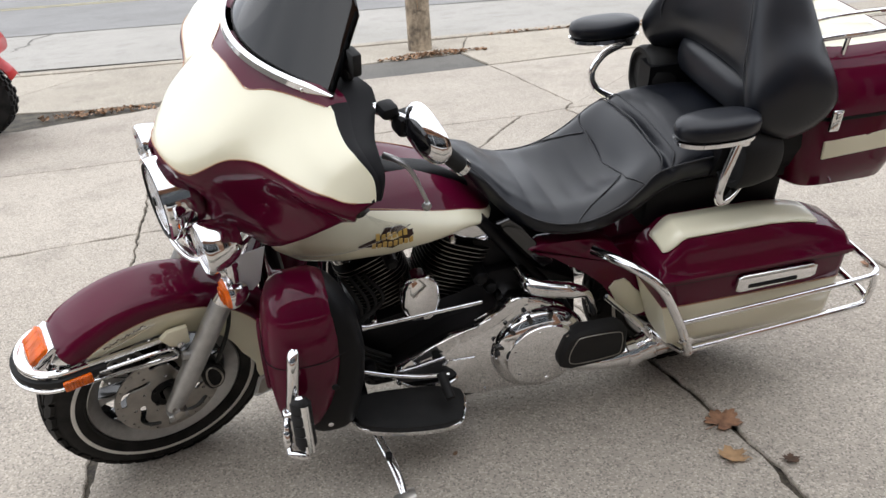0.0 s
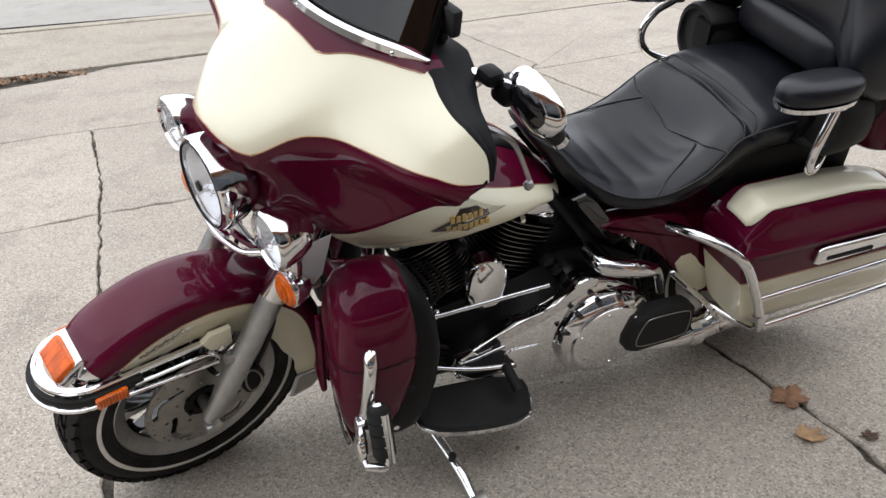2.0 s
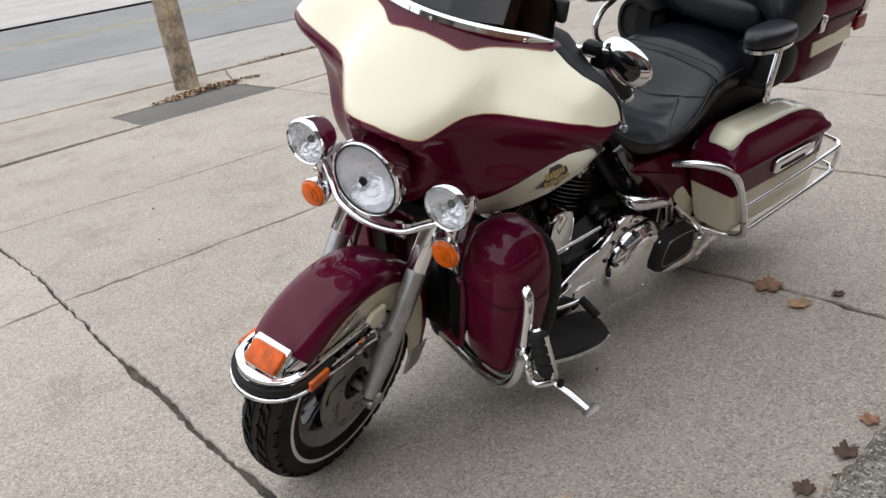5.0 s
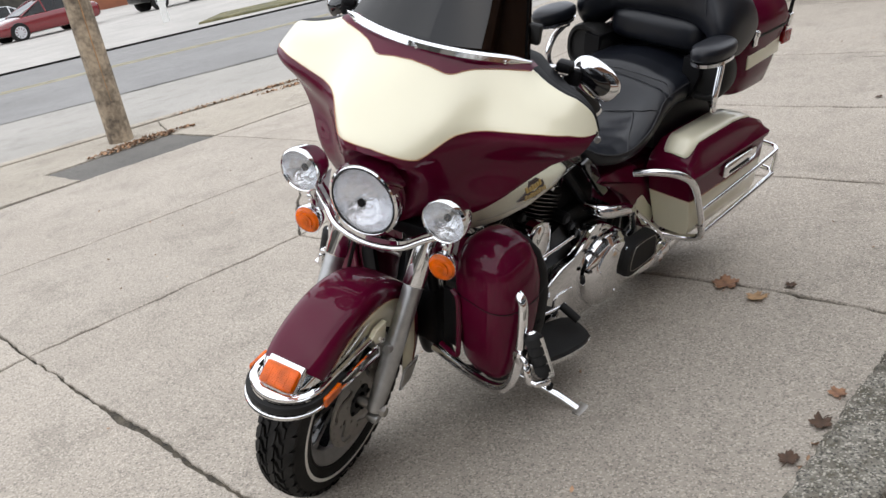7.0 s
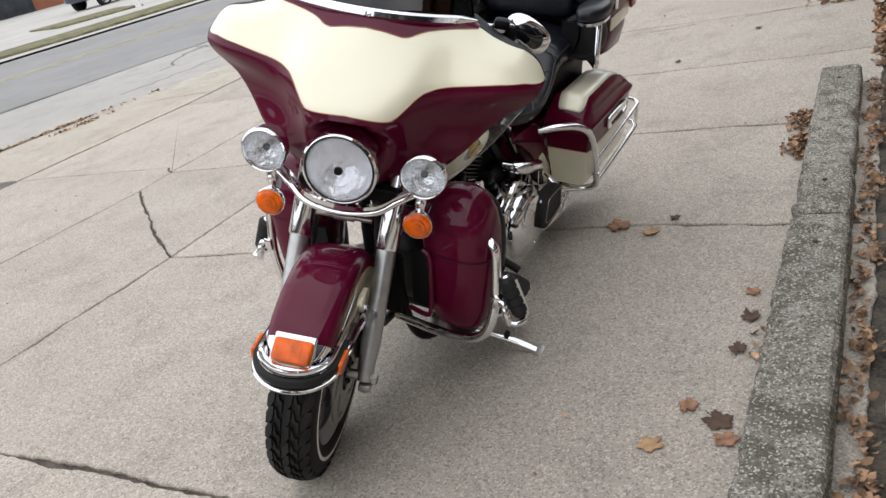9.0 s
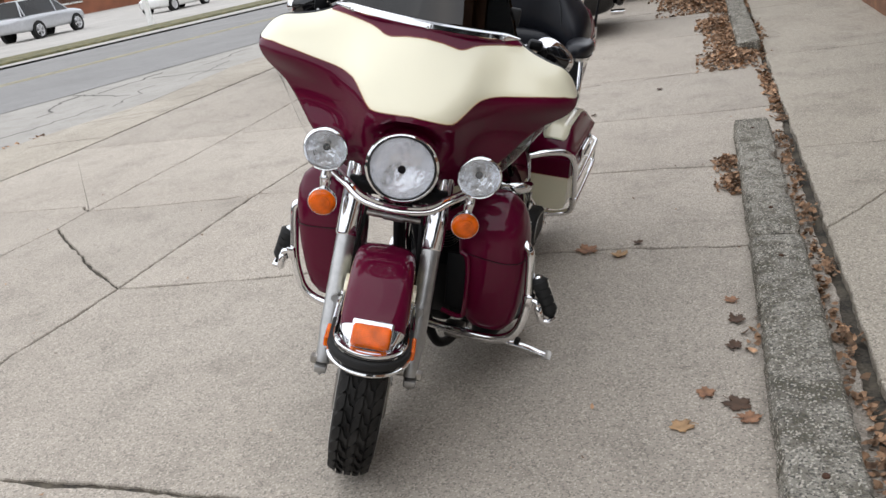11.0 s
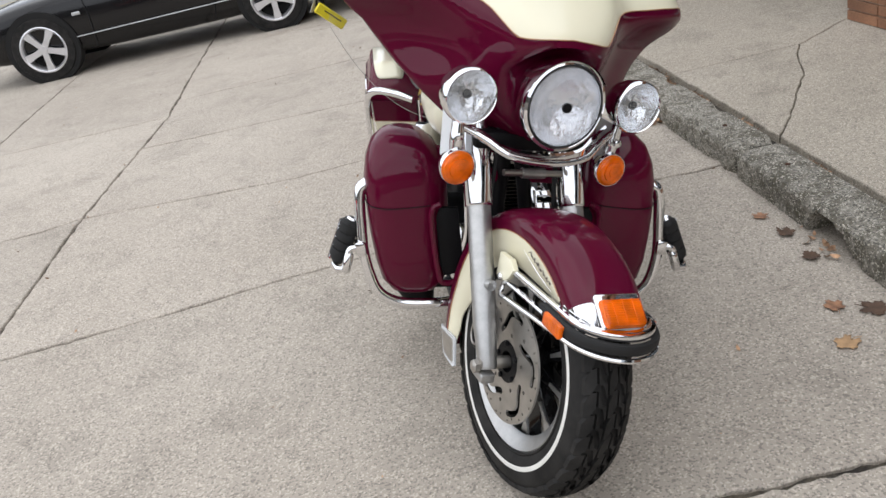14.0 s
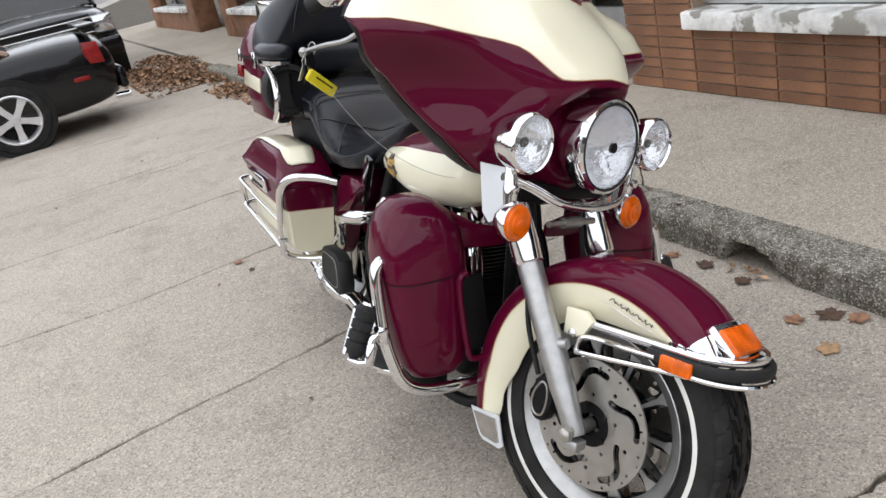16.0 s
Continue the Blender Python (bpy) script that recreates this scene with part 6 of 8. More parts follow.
def slab(parent, pts, mat, z=0.0, gap=0.0075, depth=0.05, step=0.028, name="slab"):
    """A paving slab with ragged edges."""
    edge = []
    k = len(pts)
    for i in range(k):
        a, b = Vector(pts[i]), Vector(pts[(i + 1) % k])
        n = max(1, min(170, int((b - a).length / step)))
        edge += [a.lerp(b, j / n) for j in range(n)]
    ring = [wob(p) for p in edge]
    m = len(ring)
    area = sum(ring[i].x * ring[(i + 1) % m].y - ring[(i + 1) % m].x * ring[i].y for i in range(m))
    sgn = 1 if area > 0 else -1
    ins, low = [], []
    for i, p in enumerate(ring):
        d = (ring[(i + 1) % m] - ring[i - 1]).normalized()
        nrm = V(-d.y, d.x, 0) * sgn
        w = gap * (1.0 + 1.1 * noise.noise(V(p.x * 5, p.y * 5, 9.0)) + 0.8 * noise.noise(V(p.x * 31, p.y * 31, 2.0)))
        w = max(0.0022, w)
        ins.append(p + nrm * (w + 0.004) + V(0, 0, z))
        low.append(p + nrm * w + V(0, 0, z - 0.005))
    bm = bmesh.new()
    r0 = [bm.verts.new(p) for p in ins]
    r1 = [bm.verts.new(p) for p in low]
    r2 = [bm.verts.new(p - V(0, 0, depth)) for p in low]
    bm.faces.new(r0)
    for i in range(m):
        j = (i + 1) % m
        bm.faces.new((r0[i], r0[j], r1[j], r1[i]))
        bm.faces.new((r1[i], r1[j], r2[j], r2[i]))
    return part(name, bm, mat, parent, sharp=30)


fill = prism([(-9, 0.2), (-9, 9.0), (2, 9.6), (11, 11), (14, 9), (14, 4.4), (4, 1.75), (-9, -1.6)], 0.02, "z", -0.024)
setting("joint_fill", fill, DIRT, "dark dirt packed in the driveway joints", "dirt")
DRIVE = thing("driveway", "pale grey cracked concrete driveway in large slabs", "driveway", kind="structure")


def la(x):
    return (x, 0.825 + 0.262 * x)


T0 = [la(-0.80), (-0.86, 1.08), (-1.12, 2.2), (-1.3, 2.91), (-1.56, 4.04)]
T1 = [la(1.02), (0.95, 1.38), (0.81, 2.02), (0.62, 2.56), (0.31, 3.32), (0.06, 3.96), (-0.06, 4.33)]
T2 = [la(2.25), (2.09, 1.75), (1.9, 2.6), (1.59, 3.5), (1.43, 4.72)]
T3 = [la(3.45), (3.3, 2.2), (2.96, 3.47), (2.66, 4.97)]
T4 = [la(4.95), (4.72, 2.6), (4.25, 4.3), (3.95, 5.28)]
T5 = [la(6.9), (6.6, 3.9), (6.2, 5.93)]
T6 = [la(9.2), (8.9, 4.4), (8.4, 6.55)]
T7 = [la(13.5), (13.1, 5.4), (12.4, 7.6)]
TM = [la(-4.6), (-4.9, 1.4), (-5.2, 3.1)]
for a, b, extra in ((TM, T0, [(-2.19, 3.83)]), (T0, T1, [(-1.09, 4.11)]), (T1, T2, []), (T2, T3, []), (T3, T4, [(3.45, 5.12)]), (T4, T5, []), (T5, T6, []), (T6, T7, [])):
    top = sorted(extra, key=lambda p: p[0])
    slab(DRIVE, list(a) + top + list(reversed(b)), CONC, gap=0.0105 if b is T0 else 0.0085)
LB = [(-5.2, 3.1), (-2.19, 3.83), (-1.56, 4.04), (-1.09, 4.11), (-0.06, 4.33), (1.43, 4.72), (2.66, 4.97), (3.45, 5.12), (3.95, 5.28), (6.2, 5.93), (8.4, 6.55), (12.4, 7.6)]
LC = [(-5.6, 4.75), (-1.93, 5.46), (0.63, 5.86), (0.97, 5.97), (3.07, 6.56), (5.4, 7.25), (7.7, 7.9), (11.6, 9.0)]
slab(DRIVE, [LB[0], LB[1], LB[2], (-1.64, 4.45), LC[1], LC[0]], CONC)
slab(DRIVE, [LB[2], LB[3], LB[4], (0.19, 4.95), LC[2], (-0.6, 5.64), LC[1], (-1.64, 4.45)], CONC)
slab(DRIVE, [LB[4], LB[5], (1.31, 4.91), LC[3], LC[2], (0.19, 4.95)], CONC)
slab(DRIVE, [LB[5], LB[6], LB[7], LC[4], LC[3], (1.31, 4.91)], CONC)
slab(DRIVE, [LB[7], LB[8], LB[9], LC[5], LC[4]], CONC)
slab(DRIVE, [LB[9], LB[10], LC[6], LC[5]], CONC)
slab(DRIVE, [LB[10], LB[11], LC[7], LC[6]], CONC)
slab(DRIVE, [T7[0], (20.0, la(20.0)[1]), (28.0, la(28.0)[1]), (28.0, 11.05), (20.0, 10.85), (11.25, 10.66), (11.6, 9.0), T7[2], T7[1]], CONC)
# towards the street
slab(DRIVE, [LC[0], LC[1], (-0.6, 5.64), LC[2], LC[3], (1.05, 6.15), (0.57, 7.86), (-0.72, 7.60), (-2.2, 7.25), (-2.45, 7.02), (-3.3, 6.60), (-6.0, 6.15)], CONC)
slab(DRIVE, [LC[3], LC[4], (2.6, 8.3), (0.57, 7.86), (1.05, 6.15)], CONC)
slab(DRIVE, [LC[4], LC[5], LC[6], (7.3, 9.6), (4.8, 8.95), (2.6, 8.3)], CONC)
slab(DRIVE, [LC[6], LC[7], (11.2, 10.6), (7.3, 9.6)], CONC)


def crack(line, parent, seed, w=0.0032):
    """A hairline crack that has filled with dirt."""
    r = random.Random(seed)
    pts = spline([V(x, y, 0.0) for x, y in line], 14)
    rows = []
    for i, p in enumerate(pts):
        d = (pts[min(i + 1, len(pts) - 1)] - pts[max(i - 1, 0)]).normalized()
        nn = V(-d.y, d.x, 0)
        q = p + nn * r.uniform(-0.012, 0.012)
        k = w * r.uniform(0.35, 1.5) * min(1.0, 0.15 + 5.0 * min(i, len(pts) - 1 - i) / len(pts))
        rows.append([q + nn * k + V(0, 0, 0.0008), q + V(0, 0, 0.0022), q - nn * k + V(0, 0, 0.0008)])
    part("crack", loft(rows, False, False), DIRT, parent)


for k, line in enumerate(([(6.14, 4.69), (6.19, 4.39), (6.19, 4.14)], [(4.24, 3.74), (4.31, 3.55), (4.40, 3.37)], [(8.13, 4.69), (8.21, 4.11), (8.11, 3.42)], [(4.53, 3.03), (4.69, 2.69)])):
    crack(line, DRIVE, k, 0.0045)
FOOT = thing("sidewalk", "worn concrete public sidewalk along the street", "sidewalk", kind="structure")
slab(FOOT, [(-9.5, 7.0), (-6.4, 7.0), (-4.2, 7.35), (-3.55, 9.25), (-9.5, 9.1)], WALK)
slab(FOOT, [(-4.2, 7.35), (-2.93, 7.22), (-0.72, 7.66), (-0.92, 8.36), (-0.30, 8.52), (0.33, 8.65), (0.45, 9.62), (-3.55, 9.25)], WALK)
slab(FOOT, [(0.57, 7.90), (2.6, 8.34), (4.8, 9.0), (4.9, 9.95), (2.2, 9.80), (0.45, 9.62), (0.33, 8.65)], WALK)
slab(FOOT, [(4.8, 9.0), (7.3, 9.65), (11.2, 10.7), (11.0, 11.3), (7.4, 10.9), (4.9, 9.95)], WALK)
for k, line in enumerate(([(4.08, 8.88), (4.64, 9.02), (5.17, 9.16)], [(5.42, 9.26), (6.02, 9.37), (6.46, 9.49)], [(2.69, 9.39), (2.91, 8.97), (3.07, 8.51)], [(3.71, 9.84), (4.03, 9.45), (4.36, 8.98)])):
    crack(line, FOOT, 20 + k, 0.006)
setting("asphalt_patch", prism([(-0.72, 7.64), (0.54, 7.89), (0.33, 8.62), (-0.30, 8.50), (-0.90, 8.34)], 0.03, "z", -0.024), TAR, "dark asphalt patch round the utility pole", "patch")
setting("dirt_strip", prism([(-3.4, 6.62), (-2.45, 7.04), (-2.25, 7.3), (-3.0, 7.2), (-4.2, 7.32), (-6.2, 6.95), (-6.0, 6.2)], 0.03, "z", -0.028), DIRT, "strip of bare dirt beside the driveway", "dirt")
bm = bmesh.new()
kerbline = [V(-16, 9.0, 0), V(-9.5, 9.12, 0), V(-3.55, 9.28, 0), V(0.45, 9.66, 0), V(2.2, 9.84, 0)]
loft([[p + V(0, -0.02, -0.06), p + V(0, -0.02, 0.012), p + V(0, 0.02, 0.022), p + V(0.0, 0.12, 0.020), p + V(0, 0.15, 0.005), p + V(0, 0.16, -0.08)] for p in spline(kerbline, 8)], bm=bm)
setting("kerb", bm, WALK, "low worn concrete kerb", "kerb")
road = bmesh.new()
for j, (y0, y1) in enumerate(((9.6, 13.4),)):
    vs = [road.verts.new(p) for p in ((-60, y0 - 0.6, -0.035), (2.2, 9.95, -0.035), (4.9, 10.1, -0.03), (7.4, 11.0, -0.03), (90, 11.8, -0.035), (90, 13.6, -0.035), (-60, 13.2, -0.035))]
    road.faces.new(vs)
setting("road_shoulder", road, LANE, "cracked pale concrete parking lane", "road")
road = bmesh.new()
road.faces.new([road.verts.new(p) for p in ((-60, 13.1, -0.030), (90, 13.5, -0.030), (90, 23.6, -0.030), (-60, 22.0, -0.030))])
ROAD = setting("road", road, ASPHALT, "worn grey asphalt street", "road")
for y, w in ((17.6, 0.12), (17.9, 0.12)):
    part("centre_line", prism([(-60, y), (90, y + 0.55), (90, y + 0.55 + w), (-60, y + w)], 0.004, "z", -0.0275), shader("faded_yellow", (0.34, 0.30, 0.17), 0.9, vary=0.3, scale=4), ROAD, "faded yellow line")
# tar lines and cracks of the lane
cracks = bmesh.new()
rng = random.Random(4)
for k in range(26):
    x, y = rng.uniform(-14, 18), rng.uniform(9.9, 13.0)
    a = rng.choice((0.1, 1.5, 1.2, 0.3)) + rng.uniform(-0.4, 0.4)
    if k < 3:
        x, y, a = -20 + 14 * k, 13.25 + 0.03 * k, 0.003
    path = [V(x, y, -0.031)]
    for i in range(26 if k < 3 else 12):
        a2 = a + rng.uniform(-0.6, 0.6) * (0.15 if k < 3 else 1)
        path.append(path[-1] + V(math.cos(a2), math.sin(a2), 0) * (0.55 if k < 3 else 0.16))
    w = 0.05 if k < 3 else rng.uniform(0.010, 0.022)
    rows = []
    for i, p in enumerate(path):
        d = (path[min(i + 1, len(path) - 1)] - path[max(i - 1, 0)]).normalized()
        s_ = V(-d.y, d.x, 0) * w * rng.uniform(0.5, 1.2)
        rows.append([p + s_, p + V(0, 0, 0.0035), p - s_])
    if max(p.y for p in path) < 13.35 or k < 3:
        loft(rows, False, False, bm=cracks)
tagged(part("road_crack", cracks, TAR, ROAD), "tar-filled cracks", kind="stuff")
apron = bmesh.new()
apron.faces.new([apron.verts.new(p) for p in ((-60, 22.0, 0.02), (90, 23.6, 0.02), (90, 140, 0.02), (-60, 140, 0.02))])
setting("far_lot", apron, concrete("far_concrete", (0.36, 0.345, 0.32), (0.44, 0.42, 0.39), speck=0.1), "pale concrete lots across the street", "lot")
for name, pts in (("verge", [(5.2, 23.9), (9.0, 23.5), (28, 24.6), (28, 27.0), (16, 26.2), (6.6, 26.2)]), ("verge", [(11.6, 30.5), (14.5, 29.6), (15.2, 33), (12, 34)])):
    setting(name, prism(pts, 0.10, "z", 0.03, 0.03, 2), GRASS, "strip of dry grass with a kerb", "grass")


# parking stops
def stop(x0, y0, x1, y1, seed, hollow=None):
    a, b = V(x0, y0, 0), V(x1, y1, 0)
    d = (b - a)
    L = d.length
    d.normalize()
    n = V(-d.y, d.x, 0)
    rr = []
    N = int(L / 0.013)
    for i in range(N + 1):
        t = i / N
        end = min(1, min(t, 1 - t) * L / 0.05)
        prof = []
        base = [(-0.100, -0.01), (-0.100, 0.03), (-0.098, 0.07), (-0.096, 0.099), (-0.085, 0.110), (-0.05, 0.112), (-0.025, 0.112), (0.0, 0.112), (0.025, 0.112), (0.05, 0.112), (0.085, 0.109), (0.096, 0.096), (0.099, 0.080), (0.0995, 0.066), (0.100, 0.052), (0.100, 0.038), (0.100, 0.024), (0.100, 0.010), (0.100, -0.01)]
        for y, z in base:
            p = a + d * (t * L) + n * y
            q = V(p.x, p.y, z) * 9
            k = noise.noise(q + V(seed, 0, 0)) * 0.005 + noise.noise(q * 3.1 + V(0, seed, 0)) * 0.006 + noise.noise(q * 8.3) * 0.006
            chip = max(0, noise.noise(V(t * 6 + seed, y * 9, 1)) - 0.25) * 0.06
            zz = z * (0.86 + 0.14 * end) + (k if z > 0 else 0) - (chip if abs(abs(y) - 0.075) < 0.03 else 0)
            yy = y * (0.80 + 0.20 * end) + (k if z > 0 else 0) - math.copysign(chip, y) * (1 if abs(y) > 0.05 else 0)
            if hollow and y > 0.09:
                # a bite out of the foot: low at one end, roofed over at the other
                u = (t - hollow[0]) / hollow[1] + 0.5
                roof = lin([(-0.2, -0.05), (0.0, 0.0), (0.20, 0.030), (0.45, 0.080), (0.60, 0.088), (0.82, 0.072), (0.93, 0.045), (1.0, 0.0), (1.2, -0.05)], u)
                roof += 0.014 * noise.noise(V(t * 45, 3.0, 5)) + 0.007 * noise.noise(V(t * 130, 8.0, 5))
                yy -= 0.125 * max(0.0, min(1.0, (roof - z) / 0.012 + 0.5)) if 0.0 < u < 1.0 else 0.0
            prof.append(a + d * (t * L) + n * yy + V(0, 0, zz))
        rr.append(prof)
    bm = loft(rr)
    ob = part("parking_stop", bm, STOP, sharp=26)
    for t in (0.14, 0.86):
        part("steel_pin", lathe([(0.001, 0.004), (0.008, 0.003), (0.010, 0.0), (0.010, -0.03)], 12, "z", a + d * (t * L) + V(0, 0, 0.113)), shader("rusty_steel", (0.10, 0.05, 0.03), 0.8, 0.4, vary=0.4, scale=60), ob, "rusty steel pin")
    return tagged(ob, "weathered mossy concrete parking stop lying on the driveway", "parking stop", "parking stops")


stop(0.87, 1.245, 2.72, 1.745, 3.0)
stop(-0.955, 0.765, 0.855, 1.240, 11.0, (0.60, 0.17))
stop(5.50, 2.36, 7.35, 2.86, 21.0)
stop(7.40, 2.88, 9.25, 3.38, 27.0)

# walk in front of the shop
APRON = thing("shop_walk", "grey concrete walk in front of the brick shop", "sidewalk", kind="structure")


def off(x, k):
    p = la(x)
    return (p[0] + 0.253 * k, p[1] - 0.967 * k)


WZ = 0.028
cuts = [-6.0, -2.6, -0.1, 2.33, 5.15, 8.2, 11.5, 16.0, 24.0]
for a, b in zip(cuts, cuts[1:]):
    low = [off(a, 0.03), off((a + b) / 2, 0.03), off(b, 0.03), off(b, 2.6), off(a, 2.6)]
    if a == -0.1:
        slab(APRON, [off(a, 0.03), off(1.11, 0.03), (1.37, 0.99), (2.0, 0.78), (2.34, 0.74), (2.54, 0.68), (2.94, 0.31), off(2.4, 2.6), off(a, 2.6)], WALK, WZ, gap=0.003)
        slab(APRON, [off(1.11, 0.03), off(b, 0.03), (2.54, 0.68), (2.34, 0.74), (2.0, 0.78), (1.37, 0.99)], WALK, WZ, gap=0.003)
    elif a == 2.33:
        slab(APRON, [off(a, 0.03), off(b, 0.03), off(b, 2.6), off(2.4, 2.6), (2.94, 0.31), (2.54, 0.68)], WALK, WZ, gap=0.004)
    else:
        slab(APRON, low, WALK, WZ)

# the shop
BRICK = shader("brown_brick", (0.185, 0.084, 0.043), 0.75, vary=0.20, scale=5, bump=0.0015, bump_scale=150, fine=0.5, color2=(0.255, 0.122, 0.064))
_info = BRICK.node_tree.nodes.new("ShaderNodeObjectInfo")
_hs = BRICK.node_tree.nodes.new("ShaderNodeHueSaturation")
_mr = BRICK.node_tree.nodes.new("ShaderNodeMapRange")
_mr.inputs["To Min"].default_value, _mr.inputs["To Max"].default_value = 0.72, 1.18
BRICK.node_tree.links.new(_info.outputs["Random"], _mr.inputs["Value"])
BRICK.node_tree.links.new(_mr.outputs["Result"], _hs.inputs["Value"])
_src = BRICK.node_tree.nodes["Principled BSDF"].inputs["Base Color"].links[0].from_socket
BRICK.node_tree.links.new(_src, _hs.inputs["Color"])
BRICK.node_tree.links.new(_hs.outputs["Color"], BRICK.node_tree.nodes["Principled BSDF"].inputs["Base Color"])
MORTAR = shader("mortar", (0.30, 0.22, 0.16), 0.9, vary=0.2, scale=12, bump=0.001, bump_scale=200)
STONE = shader("painted_sill", (0.56, 0.55, 0.52), 0.6, vary=0.18, scale=6, bump=0.004, bump_scale=40, color2=(0.76, 0.76, 0.74), fine=0.25)
_sn, _sl = STONE.node_tree.nodes, STONE.node_tree.links
_fl = _sn.new("ShaderNodeTexNoise")
_fl.inputs["Scale"].default_value, _fl.inputs["Detail"].default_value = 5.0, 9.0
_fr = _sn.new("ShaderNodeValToRGB")
_fr.color_ramp.elements[0].position, _fr.color_ramp.elements[1].position = 0.58, 0.61
_fm = _sn.new("ShaderNodeMix")
_fm.data_type = "RGBA"
_fm.inputs["B"].default_value = (0.30, 0.285, 0.25, 1)
_fc = _sn.new("ShaderNodeTexCoord")
_sl.new(_fc.outputs["Object"], _fl.inputs["Vector"])
_sl.new(_fl.outputs["Fac"], _fr.inputs["Fac"])
_sl.new(_fr.outputs["Color"], _fm.inputs["Factor"])
_sl.new(_sn["Principled BSDF"].inputs["Base Color"].links[0].from_socket, _fm.inputs["A"])
_sl.new(_fm.outputs["Result"], _sn["Principled BSDF"].inputs["Base Color"])
PANE = glassy("window_pane", (0.55, 0.58, 0.60), 1.0, 0.03)
ALU = shader("aluminium_frame", (0.55, 0.56, 0.57), 0.4, 0.7, vary=0.1)
# near-black colour holds the shade of unlit rooms behind glass and doors
INTERIOR_SHADE = shader("interior_shade", (0.03, 0.035, 0.04), 0.9, vary=0.5, scale=1.5)
# wall frame: x along the front (away from the camera's start), y out of the wall, origin at the pier's corner
SHOP = thing("shop_building", "brown brick shop with painted sills and aluminium windows", "building", pose(2.90, 0.32, WZ, 0, 0, 15.3))


def wall_box(x0, x1, y0, y1, z0, z1, name, mat, label="", bev=0.0, parent=None):
    return part(name, box((x1 - x0, y1 - y0, z1 - z0), ((x0 + x1) / 2, (y0 + y1) / 2, (z0 + z1) / 2), bev), mat, parent or SHOP, label)


bw, bh = 0.305, 0.0665
WALLM = wall_box(-9, -0.012, -0.40, -0.014, -0.05, 0.385, "wall", MORTAR, "brick wall under the window")
wall_box(-0.62, -0.012, -0.40, -0.014, 0.385, 2.7, "pier", MORTAR, "brick pier")
wall_box(-9, -0.62, -0.40, -0.10, 2.4, 2.7, "lintel", BRICK)
wall_box(-0.612, -0.012, -1.3, -0.40, -0.05, 2.7, "return_wall", MORTAR, "brick side of the doorway")
me_brick = box((bw - 0.008, 0.05, bh - 0.009), (0, 0, 0), 0.003, 1)
PIECES = []


def brick(x, z, parent, y=-0.026, turn=0.0, wide=1.0):
    PIECES.append((x, y, z, turn, wide, parent))


for c in range(6):
    for k in range(24):
        brick(-0.1525 - bw * k, 0.034 + bh * c, WALLM)
PIER = SHOP.children[1]
for c in range(6, 24):
    for k in range(2):
        brick(-0.1525 - bw * k, 0.034 + bh * c, PIER)
RET = SHOP.children[3]
for c in range(24):
    for k in range(2):
        brick(-0.036, 0.034 + bh * c, RET, -0.17 - bw * k, 90.0)
SILL = wall_box(-9, -0.60, -0.33, 0.075, 0.400, 0.505, "sill", STONE, "white painted stone sill, flaking", 0.012)
wall_box(-9, -0.62, -0.20, -0.10, 0.515, 0.56, "window_frame", ALU, "grey aluminium frame")
wall_box(-0.67, -0.62, -0.20, -0.10, 0.56, 2.4, "window_frame", ALU)
wall_box(-3.6, -3.55, -0.20, -0.10, 0.56, 2.4, "window_frame", ALU)
wall_box(-9, -0.67, -0.155, -0.145, 0.56, 2.4, "pane", PANE, "dark shop window")
wall_box(-9, -0.62, -1.6, -1.55, 0.0, 2.6, "inner_wall", INTERIOR_SHADE)
# recessed entrance
wall_box(-0.02, 3.2, -1.32, -1.28, 2.15, 2.7, "transom", BRICK)
for x0, x1 in ((0.02, 0.10), (0.98, 1.06), (1.10, 1.18), (2.06, 2.14), (3.06, 3.14)):
    wall_box(x0, x1, -1.33, -1.25, 0.0, 2.15, "door_frame", ALU, "aluminium door frame")
for x0, x1 in ((0.10, 0.98), (1.18, 2.06), (2.14, 3.06)):
    wall_box(x0, x1, -1.325, -1.265, 0.0, 0.20, "door_rail", ALU)
    wall_box(x0, x1, -1.30, -1.29, 0.20, 2.15, "pane", PANE)
wall_box(-0.02, 3.2, -1.30, -0.9, -0.02, 0.035, "door_step", WALK, "concrete door step")
wall_box(-0.02, 3.2, -3.0, -2.95, 0.0, 3.0, "inner_wall", INTERIOR_SHADE)
for x0, x1, win in ((3.2, 3.9, False), (3.9, 7.0, True), (7.0, 7.6, False), (7.6, 10.5, True), (10.5, 11.2, False), (13.5, 14.2, False), (14.2, 18.0, True), (18.0, 18.8, False)):
    if win:
        wall_box(x0, x1, -0.40, -0.01, -0.05, 0.40, "wall", BRICK)
        wall_box(x0, x1, -0.33, 0.07, 0.405, 0.50, "sill", STONE, "white painted stone sill", 0.01)
        wall_box(x0, x1, -0.155, -0.145, 0.50, 2.4, "pane", PANE)
        wall_box(x0, x1, -0.40, -0.01, 2.4, 2.7, "lintel", BRICK)
    else:
        wall_box(x0, x1, -0.45, 0.0, -0.05, 2.7, "pier", BRICK, "brick pier", 0.01)
wall_box(11.2, 13.5, -1.3, -1.25, 0.0, 2.7, "inner_wall", INTERIOR_SHADE)
wall_box(-9, 18.8, -5.5, -0.45, 2.7, 2.9, "roof", MORTAR, "flat roof edge")
wall_box(-9, 18.8, -5.6, -5.5, 0.0, 2.7, "rear_wall", BRICK)
wall_box(-9, 18.8, -0.45, 0.05, 2.7, 2.98, "parapet", BRICK)

